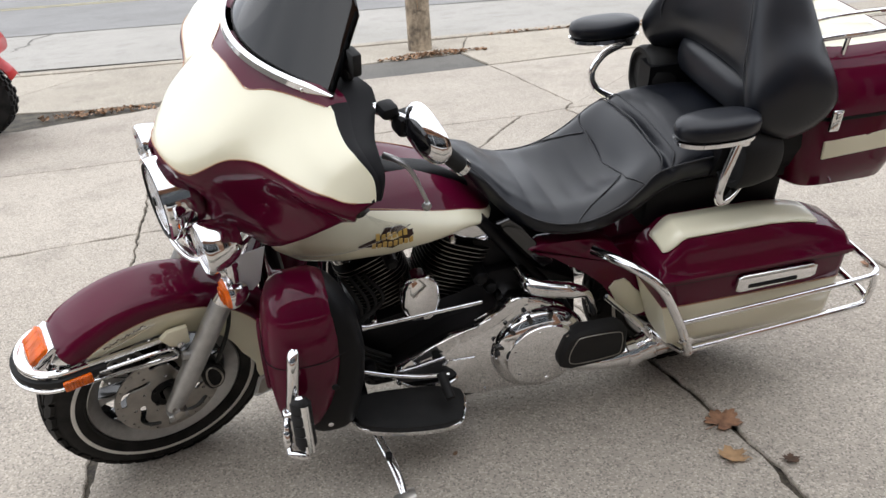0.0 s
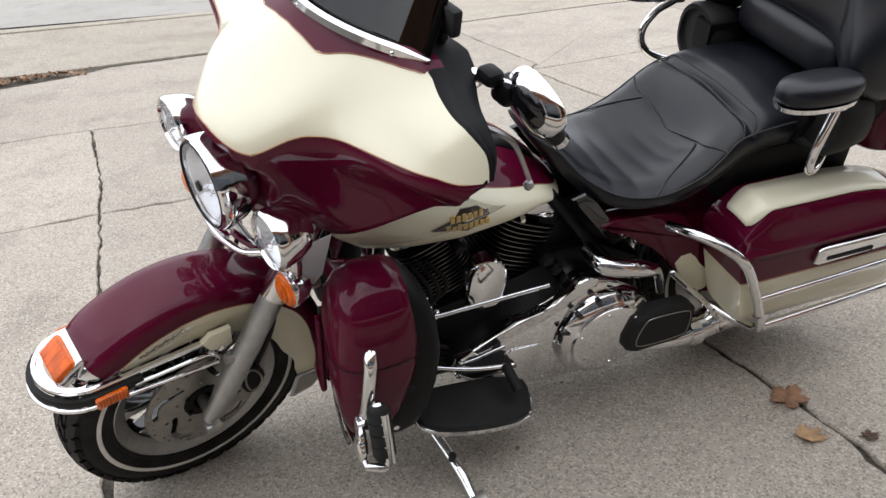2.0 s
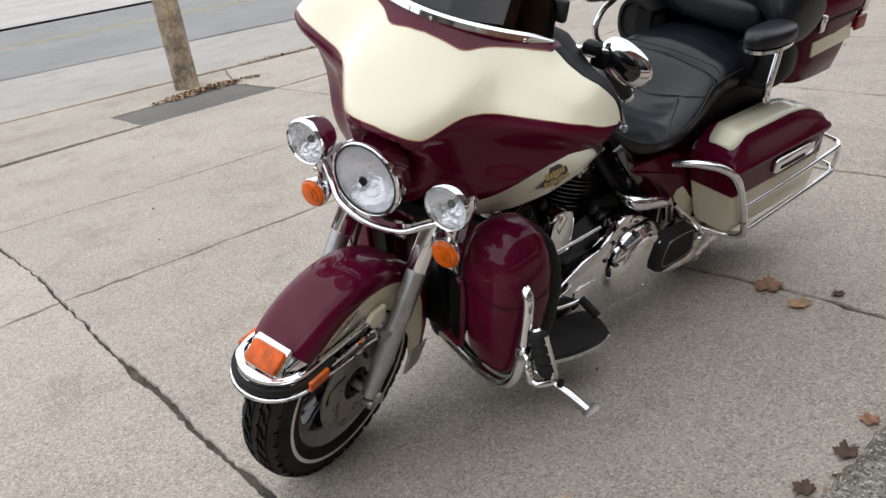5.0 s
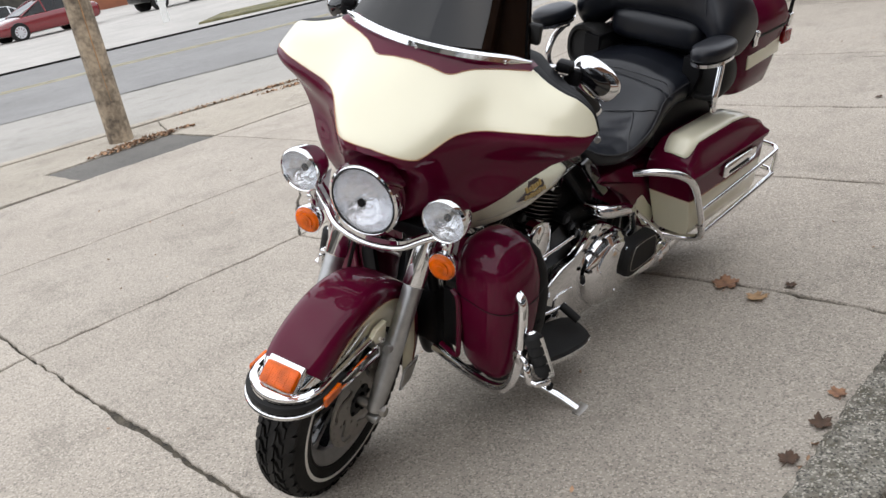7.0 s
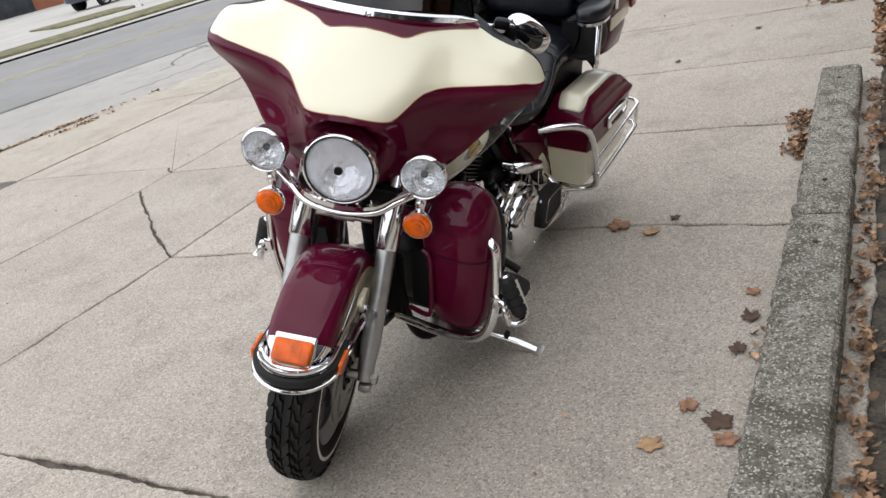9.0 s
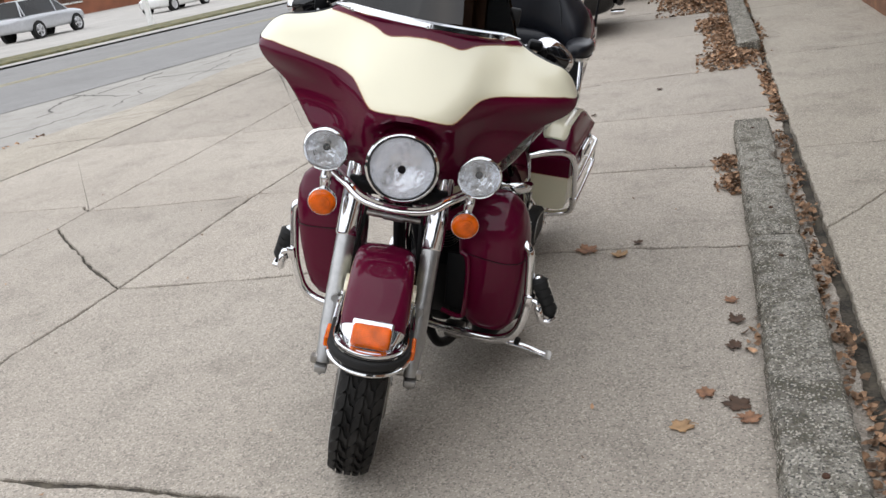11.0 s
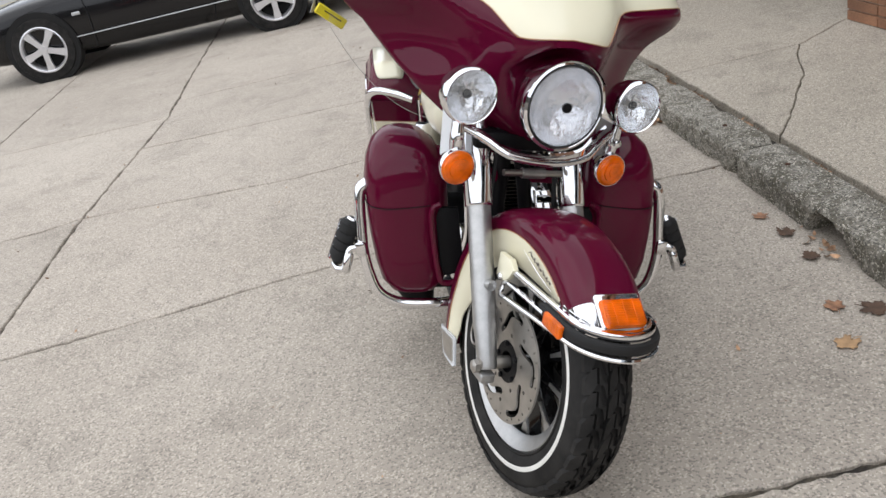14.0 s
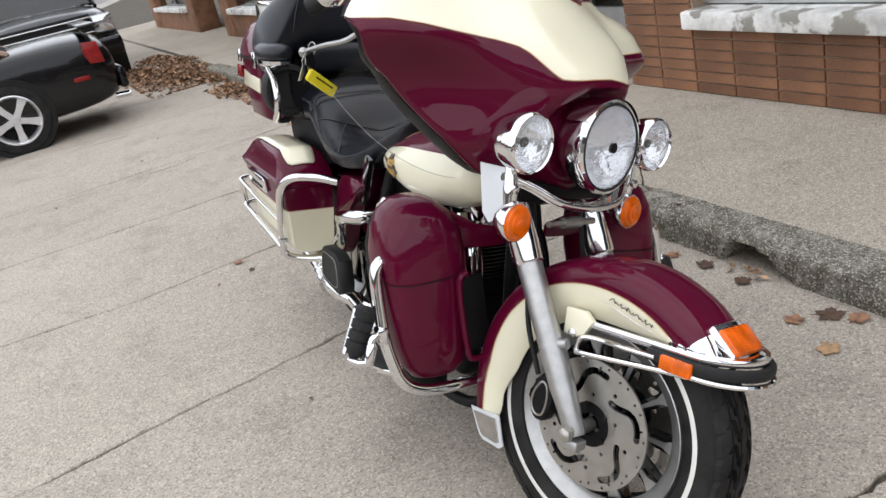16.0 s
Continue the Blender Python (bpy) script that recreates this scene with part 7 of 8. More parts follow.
# pole
WOOD = shader("weathered_pole", (0.16, 0.125, 0.09), 0.9, vary=0.3, scale=6, bump=0.01, bump_scale=26, fine=0.5, color2=(0.30, 0.24, 0.17))
pts = []
pl = bmesh.new()
rings = []
for i in range(60):
    z = -0.05 + 8.05 * (i / 59) ** 1.6
    rr = []
    for j in range(28):
        a = 2 * math.pi * j / 28
        r = 0.122 * (1 - 0.012 * z) * (1 + 0.045 * noise.noise(V(math.cos(a) * 3.5, math.sin(a) * 3.5, z * 0.5)) + 0.03 * noise.noise(V(math.cos(a) * 11, math.sin(a) * 11, z * 0.8)))
        if z < 0.25:
            r *= 1 + 0.10 * (0.25 - z)
        rr.append(V(r * math.cos(a), r * math.sin(a), z))
    rings.append(rr)
POLE = part("utility_pole", loft(rings), WOOD, sharp=60)
POLE.matrix_world = pose(-0.08, 9.02, 0, 0, 0.6, 0)
tagged(POLE, "weathered wooden utility pole at the kerb", "pole")
FRESH = shader("bare_wood", (0.33, 0.19, 0.09), 0.85, vary=0.25, scale=10, bump=0.004, bump_scale=60)
spl = bmesh.new()
loft([[V(w * math.sin(radians(t)) , -0.124 * math.cos(radians(t * 9)), z) for t in (-6, -3, 0, 3, 6)] for z, w in ((0.42, 0.02), (0.55, 0.28), (0.9, 0.32), (1.4, 0.26), (1.75, 0.05))], False, False, bm=spl)
so = part("split_scar", spl, FRESH, POLE, "fresh split in the wood")
so.modifiers.new("thick", "SOLIDIFY").thickness = 0.012


# ---- vehicles ----
CARGLASS = glassy("car_glass", (0.10, 0.11, 0.11), 1.0, 0.03)
PAINT_BLACK = shader("black_car_paint", (0.003, 0.003, 0.004), 0.20, coat=0.35, vary=0.1, spec=0.3)
TAN = shader("tan_top", (0.30, 0.21, 0.15), 0.85, vary=0.1, scale=8, bump=0.001)
ARCH = shader("wheel_arch", (0.006, 0.006, 0.006), 0.9)
RIM = shader("polished_rim", (0.72, 0.72, 0.74), 0.30, 0.75, vary=0.06)


def car_wheel(parent, x, y, s, r, w=0.22, spokes=5, name="wheel"):
    rr = r * 0.71
    ob = part(name, lathe([(rr, y - s * w), (r * 0.93, y - s * w), (r, y - s * (w - 0.03)), (r, y - s * 0.03), (r * 0.95, y), (rr * 1.03, y + s * 0.004), (rr, y - s * 0.005)], 40, "y", (x, 0, r), closed=True), TYRE, parent, "black tyre")
    rim = part("rim", lathe([(rr * 1.02, y + s * 0.002), (rr * 0.97, y + s * 0.006), (rr * 0.90, y - s * 0.012), (rr * 0.86, y - s * 0.07), (rr * 0.86, y - s * 0.12)], 40, "y", (x, 0, r), caps=False), RIM, ob, "polished five-spoke rim")
    sp = bmesh.new()
    for k in range(spokes):
        a = prism([(0.03, -rr * 0.15), (rr * 0.5, -rr * 0.10), (rr * 0.95, -rr * 0.20), (rr * 0.95, rr * 0.20), (rr * 0.5, rr * 0.10), (0.03, rr * 0.15)], 0.03, "y", 0.0, 0.006, 1)
        a.transform(Matrix.Translation((x, y - s * 0.022, r)) @ Matrix.Rotation(2 * math.pi * (k + 0.25) / spokes, 4, "Y"))
        join(sp, a)
    lathe([(0.001, y + s * 0.004), (rr * 0.15, y + s * 0.002), (rr * 0.2, y - s * 0.03)], 20, "y", (x, 0, r), bm=sp)
    part("spokes", sp, RIM, rim)
    part("drum", lathe([(0.001, y - s * 0.11), (rr * 0.86, y - s * 0.11)], 32, "y", (x, 0, r), caps=False), ARCH, rim)
    return ob


def car(name, label, cat, m, paint, L, W, body, cabin, wx, wr, roof=None, spokes=5, win=None):
    """body: stations (x, low, waist, deck, half width); cabin: stations (x, top, half width of roof)."""
    root = thing(name, label, cat, m)
    rings = []
    for x, zl, zw, zd, hw in body:
        half = [(hw * 0.55, zl), (hw * 0.90, zl + 0.01), (hw * 0.975, zl + 0.07), (hw, (zl + zw) / 2), (hw * 0.985, zw - 0.05), (hw * 0.94, zw), (hw * 0.80, zw + (zd - zw) * 0.6), (hw * 0.45, zd), (0.0, zd + 0.012)]
        rings.append([V(x, y, z) for y, z in half] + [V(x, -y, z) for y, z in reversed(half[:-1])])
    bod = part("body", loft(rings), paint, root, "", sharp=50)
    sb = bod.modifiers.new("round", "SUBSURF")
    sb.levels = sb.render_levels = 1
    hw0 = max(b[4] for b in body)
    for x in wx:
        for s in (1, -1):
            car_wheel(root, x, s * (hw0 + 0.014), s, wr, spokes=spokes)
            part("wheel_arch", lathe([(wr * 1.14, s * (hw0 - 0.002)), (wr * 1.13, s * (hw0 + 0.003)), (wr * 0.9, s * (hw0 + 0.003)), (wr * 0.9, s * (hw0 - 0.25))], 40, "y", (x, 0, wr + 0.01), caps=False), ARCH, root)
            part("arch_liner", lathe([(0.001, s * (hw0 - 0.20)), (wr * 1.13, s * (hw0 - 0.20)), (wr * 1.14, s * (hw0 + 0.0015))], 40, "y", (x, 0, wr + 0.01), caps=False), ARCH, root)
    # glazed cabin with a roof skin and pillars
    gl = [[V(x, hb, zb), V(x, ht, zt), V(x, 0, zt + 0.02), V(x, -ht, zt), V(x, -hb, zb)] for x, zt, ht, zb, hb in cabin]
    part("glazing", loft(gl, False, False), CARGLASS, root, "tinted windows", sharp=30)
    rf = [[V(x, ht * 1.01, zt + 0.002), V(x, ht * 0.8, zt + 0.022), V(x, 0, zt + 0.034), V(x, -ht * 0.8, zt + 0.022), V(x, -ht * 1.01, zt + 0.002)] for x, zt, ht, zb, hb in cabin[1:-1]]
    if len(rf) > 1:
        r_ = part("roof", loft(rf, False, False), roof or paint, root, sharp=60)
        r_.modifiers.new("thick", "SOLIDIFY").thickness = 0.02
    for x, zt, ht, zb, hb in cabin[1:-1]:
        for s in (1, -1):
            part("pillar", tube([V(x, s * hb * 1.0, zb), V(x, s * ht * 1.01, zt)], 0.03, 6, smooth=False), roof or paint, root)
    for (xa, za, ha, zba, hba), (xb, zb_, hb_, zbb, hbb) in ((cabin[0], cabin[1]), (cabin[-1], cabin[-2])):
        for s in (1, -1):
            part("pillar", tube([V(xa, s * hba, zba), V(xb, s * hb_, zb_)], 0.03, 6, smooth=False), roof or paint, root)
    return root


MUST = car("convertible_car", "black two-door convertible with a tan soft top, parked", "car", pose(7.26, 6.70, 0, 0, 0, 105.2), PAINT_BLACK, 4.65, 1.86,
           [(-2.42, 0.42, 0.62, 0.66, 0.72), (-2.36, 0.30, 0.84, 0.93, 0.84), (-2.15, 0.24, 0.90, 0.99, 0.90), (-1.75, 0.22, 0.92, 1.00, 0.925), (-1.25, 0.22, 0.92, 0.97, 0.93), (-0.6, 0.20, 0.88, 0.90, 0.92), (0.2, 0.20, 0.85, 0.88, 0.91), (0.75, 0.20, 0.85, 0.92, 0.915), (1.30, 0.22, 0.84, 0.91, 0.92), (1.80, 0.22, 0.76, 0.83, 0.89), (2.12, 0.25, 0.68, 0.73, 0.80), (2.22, 0.36, 0.58, 0.62, 0.66)],
           [(-1.45, 0.98, 0.50, 0.95, 0.70), (-0.85, 1.28, 0.54, 0.90, 0.80), (-0.2, 1.33, 0.56, 0.88, 0.82), (0.25, 1.31, 0.56, 0.87, 0.82), (0.95, 0.92, 0.66, 0.90, 0.74)], (-1.285, 1.285), 0.345, TAN)
for s in (1, -1):
    part("tail_lamp", prism([(-2.30, 0.66), (-2.10, 0.68), (-2.13, 0.90), (-2.28, 0.88)], 0.03, "y", s * 0.865, 0.01), RED, MUST, "red tail lamp")
    part("marker_lamp", box((0.16, 0.012, 0.045), (-2.02, s * 0.922, 0.56), 0.005), RED, MUST, "red side marker")
    part("door_seam", tube([V(0.72, s * 0.918, 0.26), V(0.70, s * 0.922, 0.60), V(0.74, s * 0.90, 0.87)], 0.004, 5), ARCH, MUST)
    part("door_seam", tube([V(-0.62, s * 0.925, 0.26), V(-0.66, s * 0.932, 0.55), V(-0.60, s * 0.90, 0.89)], 0.004, 5), ARCH, MUST)
    part("sill_line", tube([V(1.0, s * 0.925, 0.40), V(-0.85, s * 0.937, 0.43)], 0.006, 6), ALU, MUST)
    part("door_handle", box((0.16, 0.02, 0.05), (-0.38, s * 0.93, 0.76), 0.01), PAINT_BLACK, MUST)
    part("side_scoop", prism([(-0.70, 0.62), (-0.72, 0.80), (-1.02, 0.76), (-0.98, 0.66)], 0.02, "y", s * 0.933, 0.008), PAINT_BLACK, MUST)
    part("fender_badge", box((0.09, 0.006, 0.035), (0.82, s * 0.925, 0.64), 0.002), ALU, MUST)
part("exhaust_tip", tube([V(-2.30, 0.62, 0.27), V(-2.46, 0.62, 0.26)], 0.032, 12), CHROME, MUST)
part("rear_bumper", box((0.10, 1.55, 0.24), (-2.42, 0, 0.46), 0.05, 3), PAINT_BLACK, MUST)
part("spoiler", box((0.18, 1.45, 0.03), (-2.26, 0, 1.04), 0.012), PAINT_BLACK, MUST)

TRUCK = car("pickup_truck", "black pickup truck with a chrome-barred grille, parked", "truck", pose(13.15, 6.22, 0, 0, 0, 194.5), PAINT_BLACK, 5.6, 2.0,
            [(-2.9, 0.50, 0.95, 1.10, 0.95), (-2.8, 0.45, 1.05, 1.12, 0.98), (-1.0, 0.42, 1.08, 1.12, 0.99), (0.9, 0.42, 1.08, 1.14, 0.99), (1.6, 0.44, 1.06, 1.18, 0.99), (2.5, 0.46, 0.98, 1.12, 0.97), (2.72, 0.50, 0.85, 1.02, 0.93)],
            [(-0.9, 1.15, 0.78, 1.10, 0.88), (-0.75, 1.78, 0.70, 1.10, 0.90), (0.5, 1.82, 0.70, 1.10, 0.90), (1.45, 1.16, 0.82, 1.10, 0.88)], (-1.75, 1.9), 0.39)
part("grille", box((0.06, 1.30, 0.34), (2.74, 0, 0.88), 0.02), ARCH, TRUCK, "black grille")
for z in (0.80, 0.90, 1.0):
    part("grille_bar", box((0.04, 1.30, 0.022), (2.78, 0, z), 0.006), CHROME, TRUCK)
part("bumper", box((0.16, 1.92, 0.26), (2.78, 0, 0.56), 0.05, 3), PAINT_BLACK, TRUCK)
for s in (1, -1):
    part("headlamp", box((0.10, 0.30, 0.26), (2.70, s * 0.79, 0.88), 0.03), LENS, TRUCK, "clear headlamp")
    part("headlamp_bowl", box((0.05, 0.27, 0.23), (2.67, s * 0.79, 0.88), 0.02), CHROME, TRUCK)

SEDAN_BODY = [(-2.35, 0.40, 0.75, 0.80, 0.74), (-2.25, 0.28, 0.92, 0.99, 0.84), (-1.5, 0.22, 0.95, 1.02, 0.90), (0.0, 0.20, 0.92, 0.94, 0.91), (1.0, 0.20, 0.90, 0.97, 0.91), (1.9, 0.22, 0.76, 0.86, 0.87), (2.28, 0.30, 0.62, 0.68, 0.74)]
SEDAN_CAB = [(-1.75, 1.02, 0.55, 0.99, 0.72), (-1.0, 1.40, 0.58, 0.94, 0.82), (0.1, 1.45, 0.58, 0.93, 0.84), (1.15, 0.97, 0.66, 0.93, 0.78)]
SUV_BODY = [(-2.25, 0.45, 0.95, 1.00, 0.84), (-2.18, 0.38, 1.05, 1.08, 0.90), (-1.0, 0.34, 1.05, 1.06, 0.92), (0.6, 0.34, 1.03, 1.06, 0.92), (1.2, 0.36, 1.0, 1.08, 0.92), (2.0, 0.38, 0.92, 1.02, 0.90), (2.2, 0.44, 0.75, 0.88, 0.82)]
SUV_CAB = [(-2.20, 1.05, 0.74, 1.03, 0.84), (-2.0, 1.68, 0.68, 1.04, 0.86), (0.1, 1.72, 0.68, 1.03, 0.86), (0.95, 1.08, 0.74, 1.03, 0.84)]
car("sedan_car", "dark red four-door sedan parked across the street", "car", pose(3.3, 40.2, 0.02, 0, 0, 197), shader("red_car_paint", (0.16, 0.010, 0.014), 0.25, coat=1.0, vary=0.05), 4.6, 1.82, SEDAN_BODY, SEDAN_CAB, (-1.4, 1.4), 0.33, spokes=10)
car("sedan_car", "white car parked behind the red sedan", "car", pose(1.5, 45.5, 0.02, 0, 0, 197), shader("white_car_paint", (0.75, 0.76, 0.78), 0.25, coat=1.0, vary=0.03), 4.6, 1.82, SEDAN_BODY, SEDAN_CAB, (-1.4, 1.4), 0.33, spokes=10)
car("suv_car", "black SUV parked across the street", "car", pose(9.6, 42.0, 0.02, 0, 0, 194), PAINT_BLACK, 4.5, 1.84, SUV_BODY, SUV_CAB, (-1.35, 1.35), 0.36)
car("suv_car", "silver SUV with grey lower trim, parked", "car", pose(21.6, 37.1, 0.02, 0, 0, 18), shader("silver_car_paint", (0.50, 0.51, 0.53), 0.3, 0.4, coat=1.0, vary=0.05), 4.5, 1.84, SUV_BODY, SUV_CAB, (-1.35, 1.35), 0.36)
car("suv_car", "dark blue SUV parked beside the silver one", "car", pose(19.4, 41.0, 0.02, 0, 0, 18), shader("navy_car_paint", (0.015, 0.025, 0.06), 0.25, coat=1.0, vary=0.05), 4.5, 1.84, SUV_BODY, SUV_CAB, (-1.35, 1.35), 0.36)
car("sedan_car", "white car crossing the far lot", "car", pose(29.6, 37.0, 0.02, 0, 0, 192), shader("pearl_car_paint", (0.72, 0.72, 0.70), 0.25, coat=1.0, vary=0.03), 4.6, 1.82, SEDAN_BODY, SEDAN_CAB, (-1.4, 1.4), 0.33, spokes=10)
car("sedan_car", "white car parked before the far shop windows", "car", pose(23.5, 8.1, 0, 0, 0, 195), shader("plain_white_paint", (0.78, 0.79, 0.80), 0.3, coat=1.0, vary=0.03), 4.6, 1.82, SEDAN_BODY, SEDAN_CAB, (-1.4, 1.4), 0.33)

# red quad bike
REDP = shader("red_plastic", (0.50, 0.012, 0.015), 0.35, coat=0.4, vary=0.08)
ATV = thing("quad_bike", "red quad bike with knobbly tyres, parked on the driveway", "quad bike", pose(-3.45, 6.10, 0, 0, 0, 192))
for x in (0.0, 1.22):
    for s in (1, -1):
        ty = part("tyre", lathe([(0.13, s * 0.33), (0.20, s * 0.335), (0.265, s * 0.355), (0.275, s * 0.39), (0.275, s * 0.50), (0.262, s * 0.535), (0.20, s * 0.55), (0.14, s * 0.53)], 40, "y", (x, 0, 0.28), closed=True), TYRE, ATV, "knobbly black tyre")
        kn = bmesh.new()
        for k in range(22):
            for q, yy in enumerate((0.375, 0.42, 0.47, 0.515)):
                a = 2 * math.pi * (k + 0.5 * (q % 2)) / 22
                box((0.022, 0.034, 0.045), (0, 0, 0), 0, bm=kn, m=Matrix.Translation((x + 0.28 * math.cos(a), s * yy, 0.28 + 0.28 * math.sin(a))) @ Matrix.Rotation(-a, 4, "Y"))
        part("tread_knob", kn, TYRE, ty)
        part("hub", lathe([(0.001, s * 0.50), (0.06, s * 0.505), (0.13, s * 0.46), (0.14, s * 0.50)], 24, "y", (x, 0, 0.28), caps=False), BLACK, ty)
    for s in (1, -1):
        part("fender", loft([[V(x + 0.37 * math.cos(radians(a)), s * 0.26, 0.30 + 0.37 * math.sin(radians(a))), V(x + 0.40 * math.cos(radians(a)), s * 0.36, 0.33 + 0.38 * math.sin(radians(a))), V(x + 0.38 * math.cos(radians(a)), s * 0.50, 0.30 + 0.36 * math.sin(radians(a)))] for a in range(15, 171, 12)], False, False), REDP, ATV, "red plastic fender").modifiers.new("thick", "SOLIDIFY").thickness = 0.012
part("rear_body", loft([superring(x, 0, z, w, h, 20, 3.5) for x, z, w, h in ((-0.38, 0.72, 0.26, 0.05), (-0.34, 0.74, 0.33, 0.09), (0.1, 0.74, 0.30, 0.09), (0.4, 0.72, 0.16, 0.10), (0.9, 0.76, 0.15, 0.10), (1.3, 0.74, 0.26, 0.09), (1.5, 0.68, 0.22, 0.05))]), REDP, ATV, "red body panel")
part("label_plate", box((0.012, 0.16, 0.07), (-0.385, 0.12, 0.76), 0.004), STONE, ATV, "pale sticker")
part("seat", loft([superring(x, 0, 0.86, 0.13, 0.05, 16, 2.6) for x in (0.0, 0.1, 0.6, 0.72)]), LEATHER, ATV, "black seat")
part("engine_block", box((0.6, 0.36, 0.34), (0.6, 0, 0.44), 0.05), ENGINE, ATV)
part("axle", tube([V(0, -0.45, 0.28), V(0, 0.45, 0.28)], 0.03, 10, smooth=False), ENGINE, ATV)
part("axle", tube([V(1.22, -0.45, 0.28), V(1.22, 0.45, 0.28)], 0.03, 10, smooth=False), ENGINE, ATV)
part("handlebar", tube([V(1.05, -0.36, 1.02), V(1.1, -0.15, 0.98), V(1.1, 0.15, 0.98), V(1.05, 0.36, 1.02)], 0.014, 8), BLACK, ATV)

# posts and the building across the street
WHITE = shader("white_post_paint", (0.72, 0.72, 0.69), 0.6, vary=0.08, scale=4)
for x, y in ((5.6, 28.9), (20.0, 27.8), (14.3, 29.6)):
    po = part("post", lathe([(0.001, -0.1), (0.115, -0.1), (0.11, 3.4), (0.001, 3.42)], 20, "z"), WHITE)
    po.matrix_world = pose(x, y, 0, 0, 0, 0)
    tagged(po, "white painted post across the street", "post", "white posts")
FB = thing("brick_building", "long red-brown brick building across the street", "building", pose(44, 66, 0.02, 0, 0, 8))
FBRICK = shader("far_brick", (0.23, 0.085, 0.045), 0.85, vary=0.2, scale=0.8, bump=0.004, bump_scale=14, fine=0.4)
part("wall", box((70, 12, 4.6), (0, 6, 2.3)), FBRICK, FB)
part("roof", box((71, 13, 0.35), (0, 6, 4.78), 0.05), MORTAR, FB)
for k in range(9):
    part("window", box((3.2, 0.10, 1.5), (-31 + 7.6 * k, -0.03, 1.9), 0.02), PANE, FB)
    part("window_sill", box((3.4, 0.18, 0.14), (-31 + 7.6 * k, -0.05, 1.06), 0.02), STONE, FB)
# flat dark box: the shade of a door opening, put in as colour
part("doorway", box((4.0, 0.14, 2.4), (-21, -0.03, 1.2), 0.02), INTERIOR_SHADE, FB)

# ring of distant bare trees and roofs beyond the lots, unseen, added to darken reflections
TREES = shader("far_trees", (0.045, 0.042, 0.036), 0.95, vary=0.5, scale=0.15, bump=0.3, bump_scale=0.8, fine=0.5, color2=(0.09, 0.085, 0.07))
ring = bmesh.new()
low, high = [], []
for i in range(360):
    a = 2 * math.pi * i / 360
    R = 95 + 8 * noise.noise(V(math.cos(a) * 4, math.sin(a) * 4, 0))
    h = 13 + 7 * noise.noise(V(math.cos(a) * 9, math.sin(a) * 9, 3)) + 3.5 * noise.noise(V(math.cos(a) * 40, math.sin(a) * 40, 5)) + 2.0 * noise.noise(V(math.cos(a) * 130, math.sin(a) * 130, 7))
    low.append(V(R * math.cos(a), 20 + R * math.sin(a), -0.5))
    high.append(V(R * math.cos(a), 20 + R * math.sin(a), max(4.0, h)))
loft([low, high], False, True, bm=ring)
tagged(part("backdrop", ring, TREES), "unseen ring of grey-brown trees added to darken reflections", "trees", kind="structure")

# ---- leaves ----
LEAF = shader("dry_leaf", (0.21, 0.105, 0.060), 0.8, vary=0.25, scale=40, bump=0.001, bump_scale=300, color2=(0.30, 0.16, 0.09))
LEAF_DARK = shader("brown_leaf", (0.085, 0.050, 0.032), 0.85, vary=0.3, scale=40, bump=0.001, bump_scale=300)
LEAF_PALE = shader("tan_leaf", (0.40, 0.25, 0.13), 0.8, vary=0.2, scale=40, bump=0.001, bump_scale=300)


def leaf(x, y, size, turn, mat, seed, label, curl=0.25):
    r = random.Random(seed)
    size *= 0.78
    bm = bmesh.new()
    n = 45
    ph = r.uniform(0, 6)
    rim = []
    for i in range(n):
        a = 2 * math.pi * i / n
        lobe = 0.62 + 0.38 * abs(math.cos(2.5 * a)) ** 0.8
        saw = 1 + 0.10 * math.sin(a * 15 + ph)
        cut = 0.75 if abs(a - math.pi) < 0.25 else 1
        rr = size * lobe * saw * cut
        rim.append((rr * math.cos(a), rr * math.sin(a) * 0.9, a))

    def lift(px, py):
        d = math.hypot(px, py) / size
        return 0.004 + curl * size * d * d * (0.5 + 0.6 * noise.noise(V(px / size * 1.3 + seed, py / size * 1.3, 0)))
    c = bm.verts.new((0, 0, lift(0, 0)))
    mid = [bm.verts.new((px * 0.55, py * 0.55, max(0.003, lift(px * 0.55, py * 0.55)))) for px, py, a in rim]
    out = [bm.verts.new((px, py, max(0.003, lift(px, py)))) for px, py, a in rim]
    for i in range(n):
        j = (i + 1) % n
        bm.faces.new((c, mid[i], mid[j]))
        bm.faces.new((mid[i], out[i], out[j], mid[j]))
    tube([V(-size * 0.4, 0, 0.006), V(-size * 0.9, 0.004, 0.008), V(-size * 1.25, 0.012, 0.005)], 0.0012, 5, bm=bm)
    ob = part("fallen_leaf", bm, mat, sharp=80)
    ob.matrix_world = pose(x, y, 0.001, 0, 0, turn)
    so = ob.modifiers.new("thick", "SOLIDIFY")
    so.thickness = 0.0008
    return tagged(ob, label, "leaf", "fallen leaves")


leaf(0.785, 2.045, 0.075, 40, LEAF, 1, "large dry brown maple leaf on the concrete", 0.30)
leaf(0.757, 1.880, 0.052, 170, LEAF_PALE, 2, "small curled tan leaf on the concrete", 0.45)
leaf(0.905, 1.845, 0.030, 10, LEAF_DARK, 3, "crumpled dark leaf on the concrete", 0.7)
leaf(1.70, 3.02, 0.035, 80, LEAF, 4, "dry brown leaf on the concrete", 0.5)
leaf(-0.252, 1.237, 0.042, 20, LEAF, 5, "dry orange-brown leaf on the concrete", 0.2)
leaf(-0.445, 1.255, 0.048, 130, LEAF_PALE, 6, "pale tan maple leaf on the concrete", 0.15)
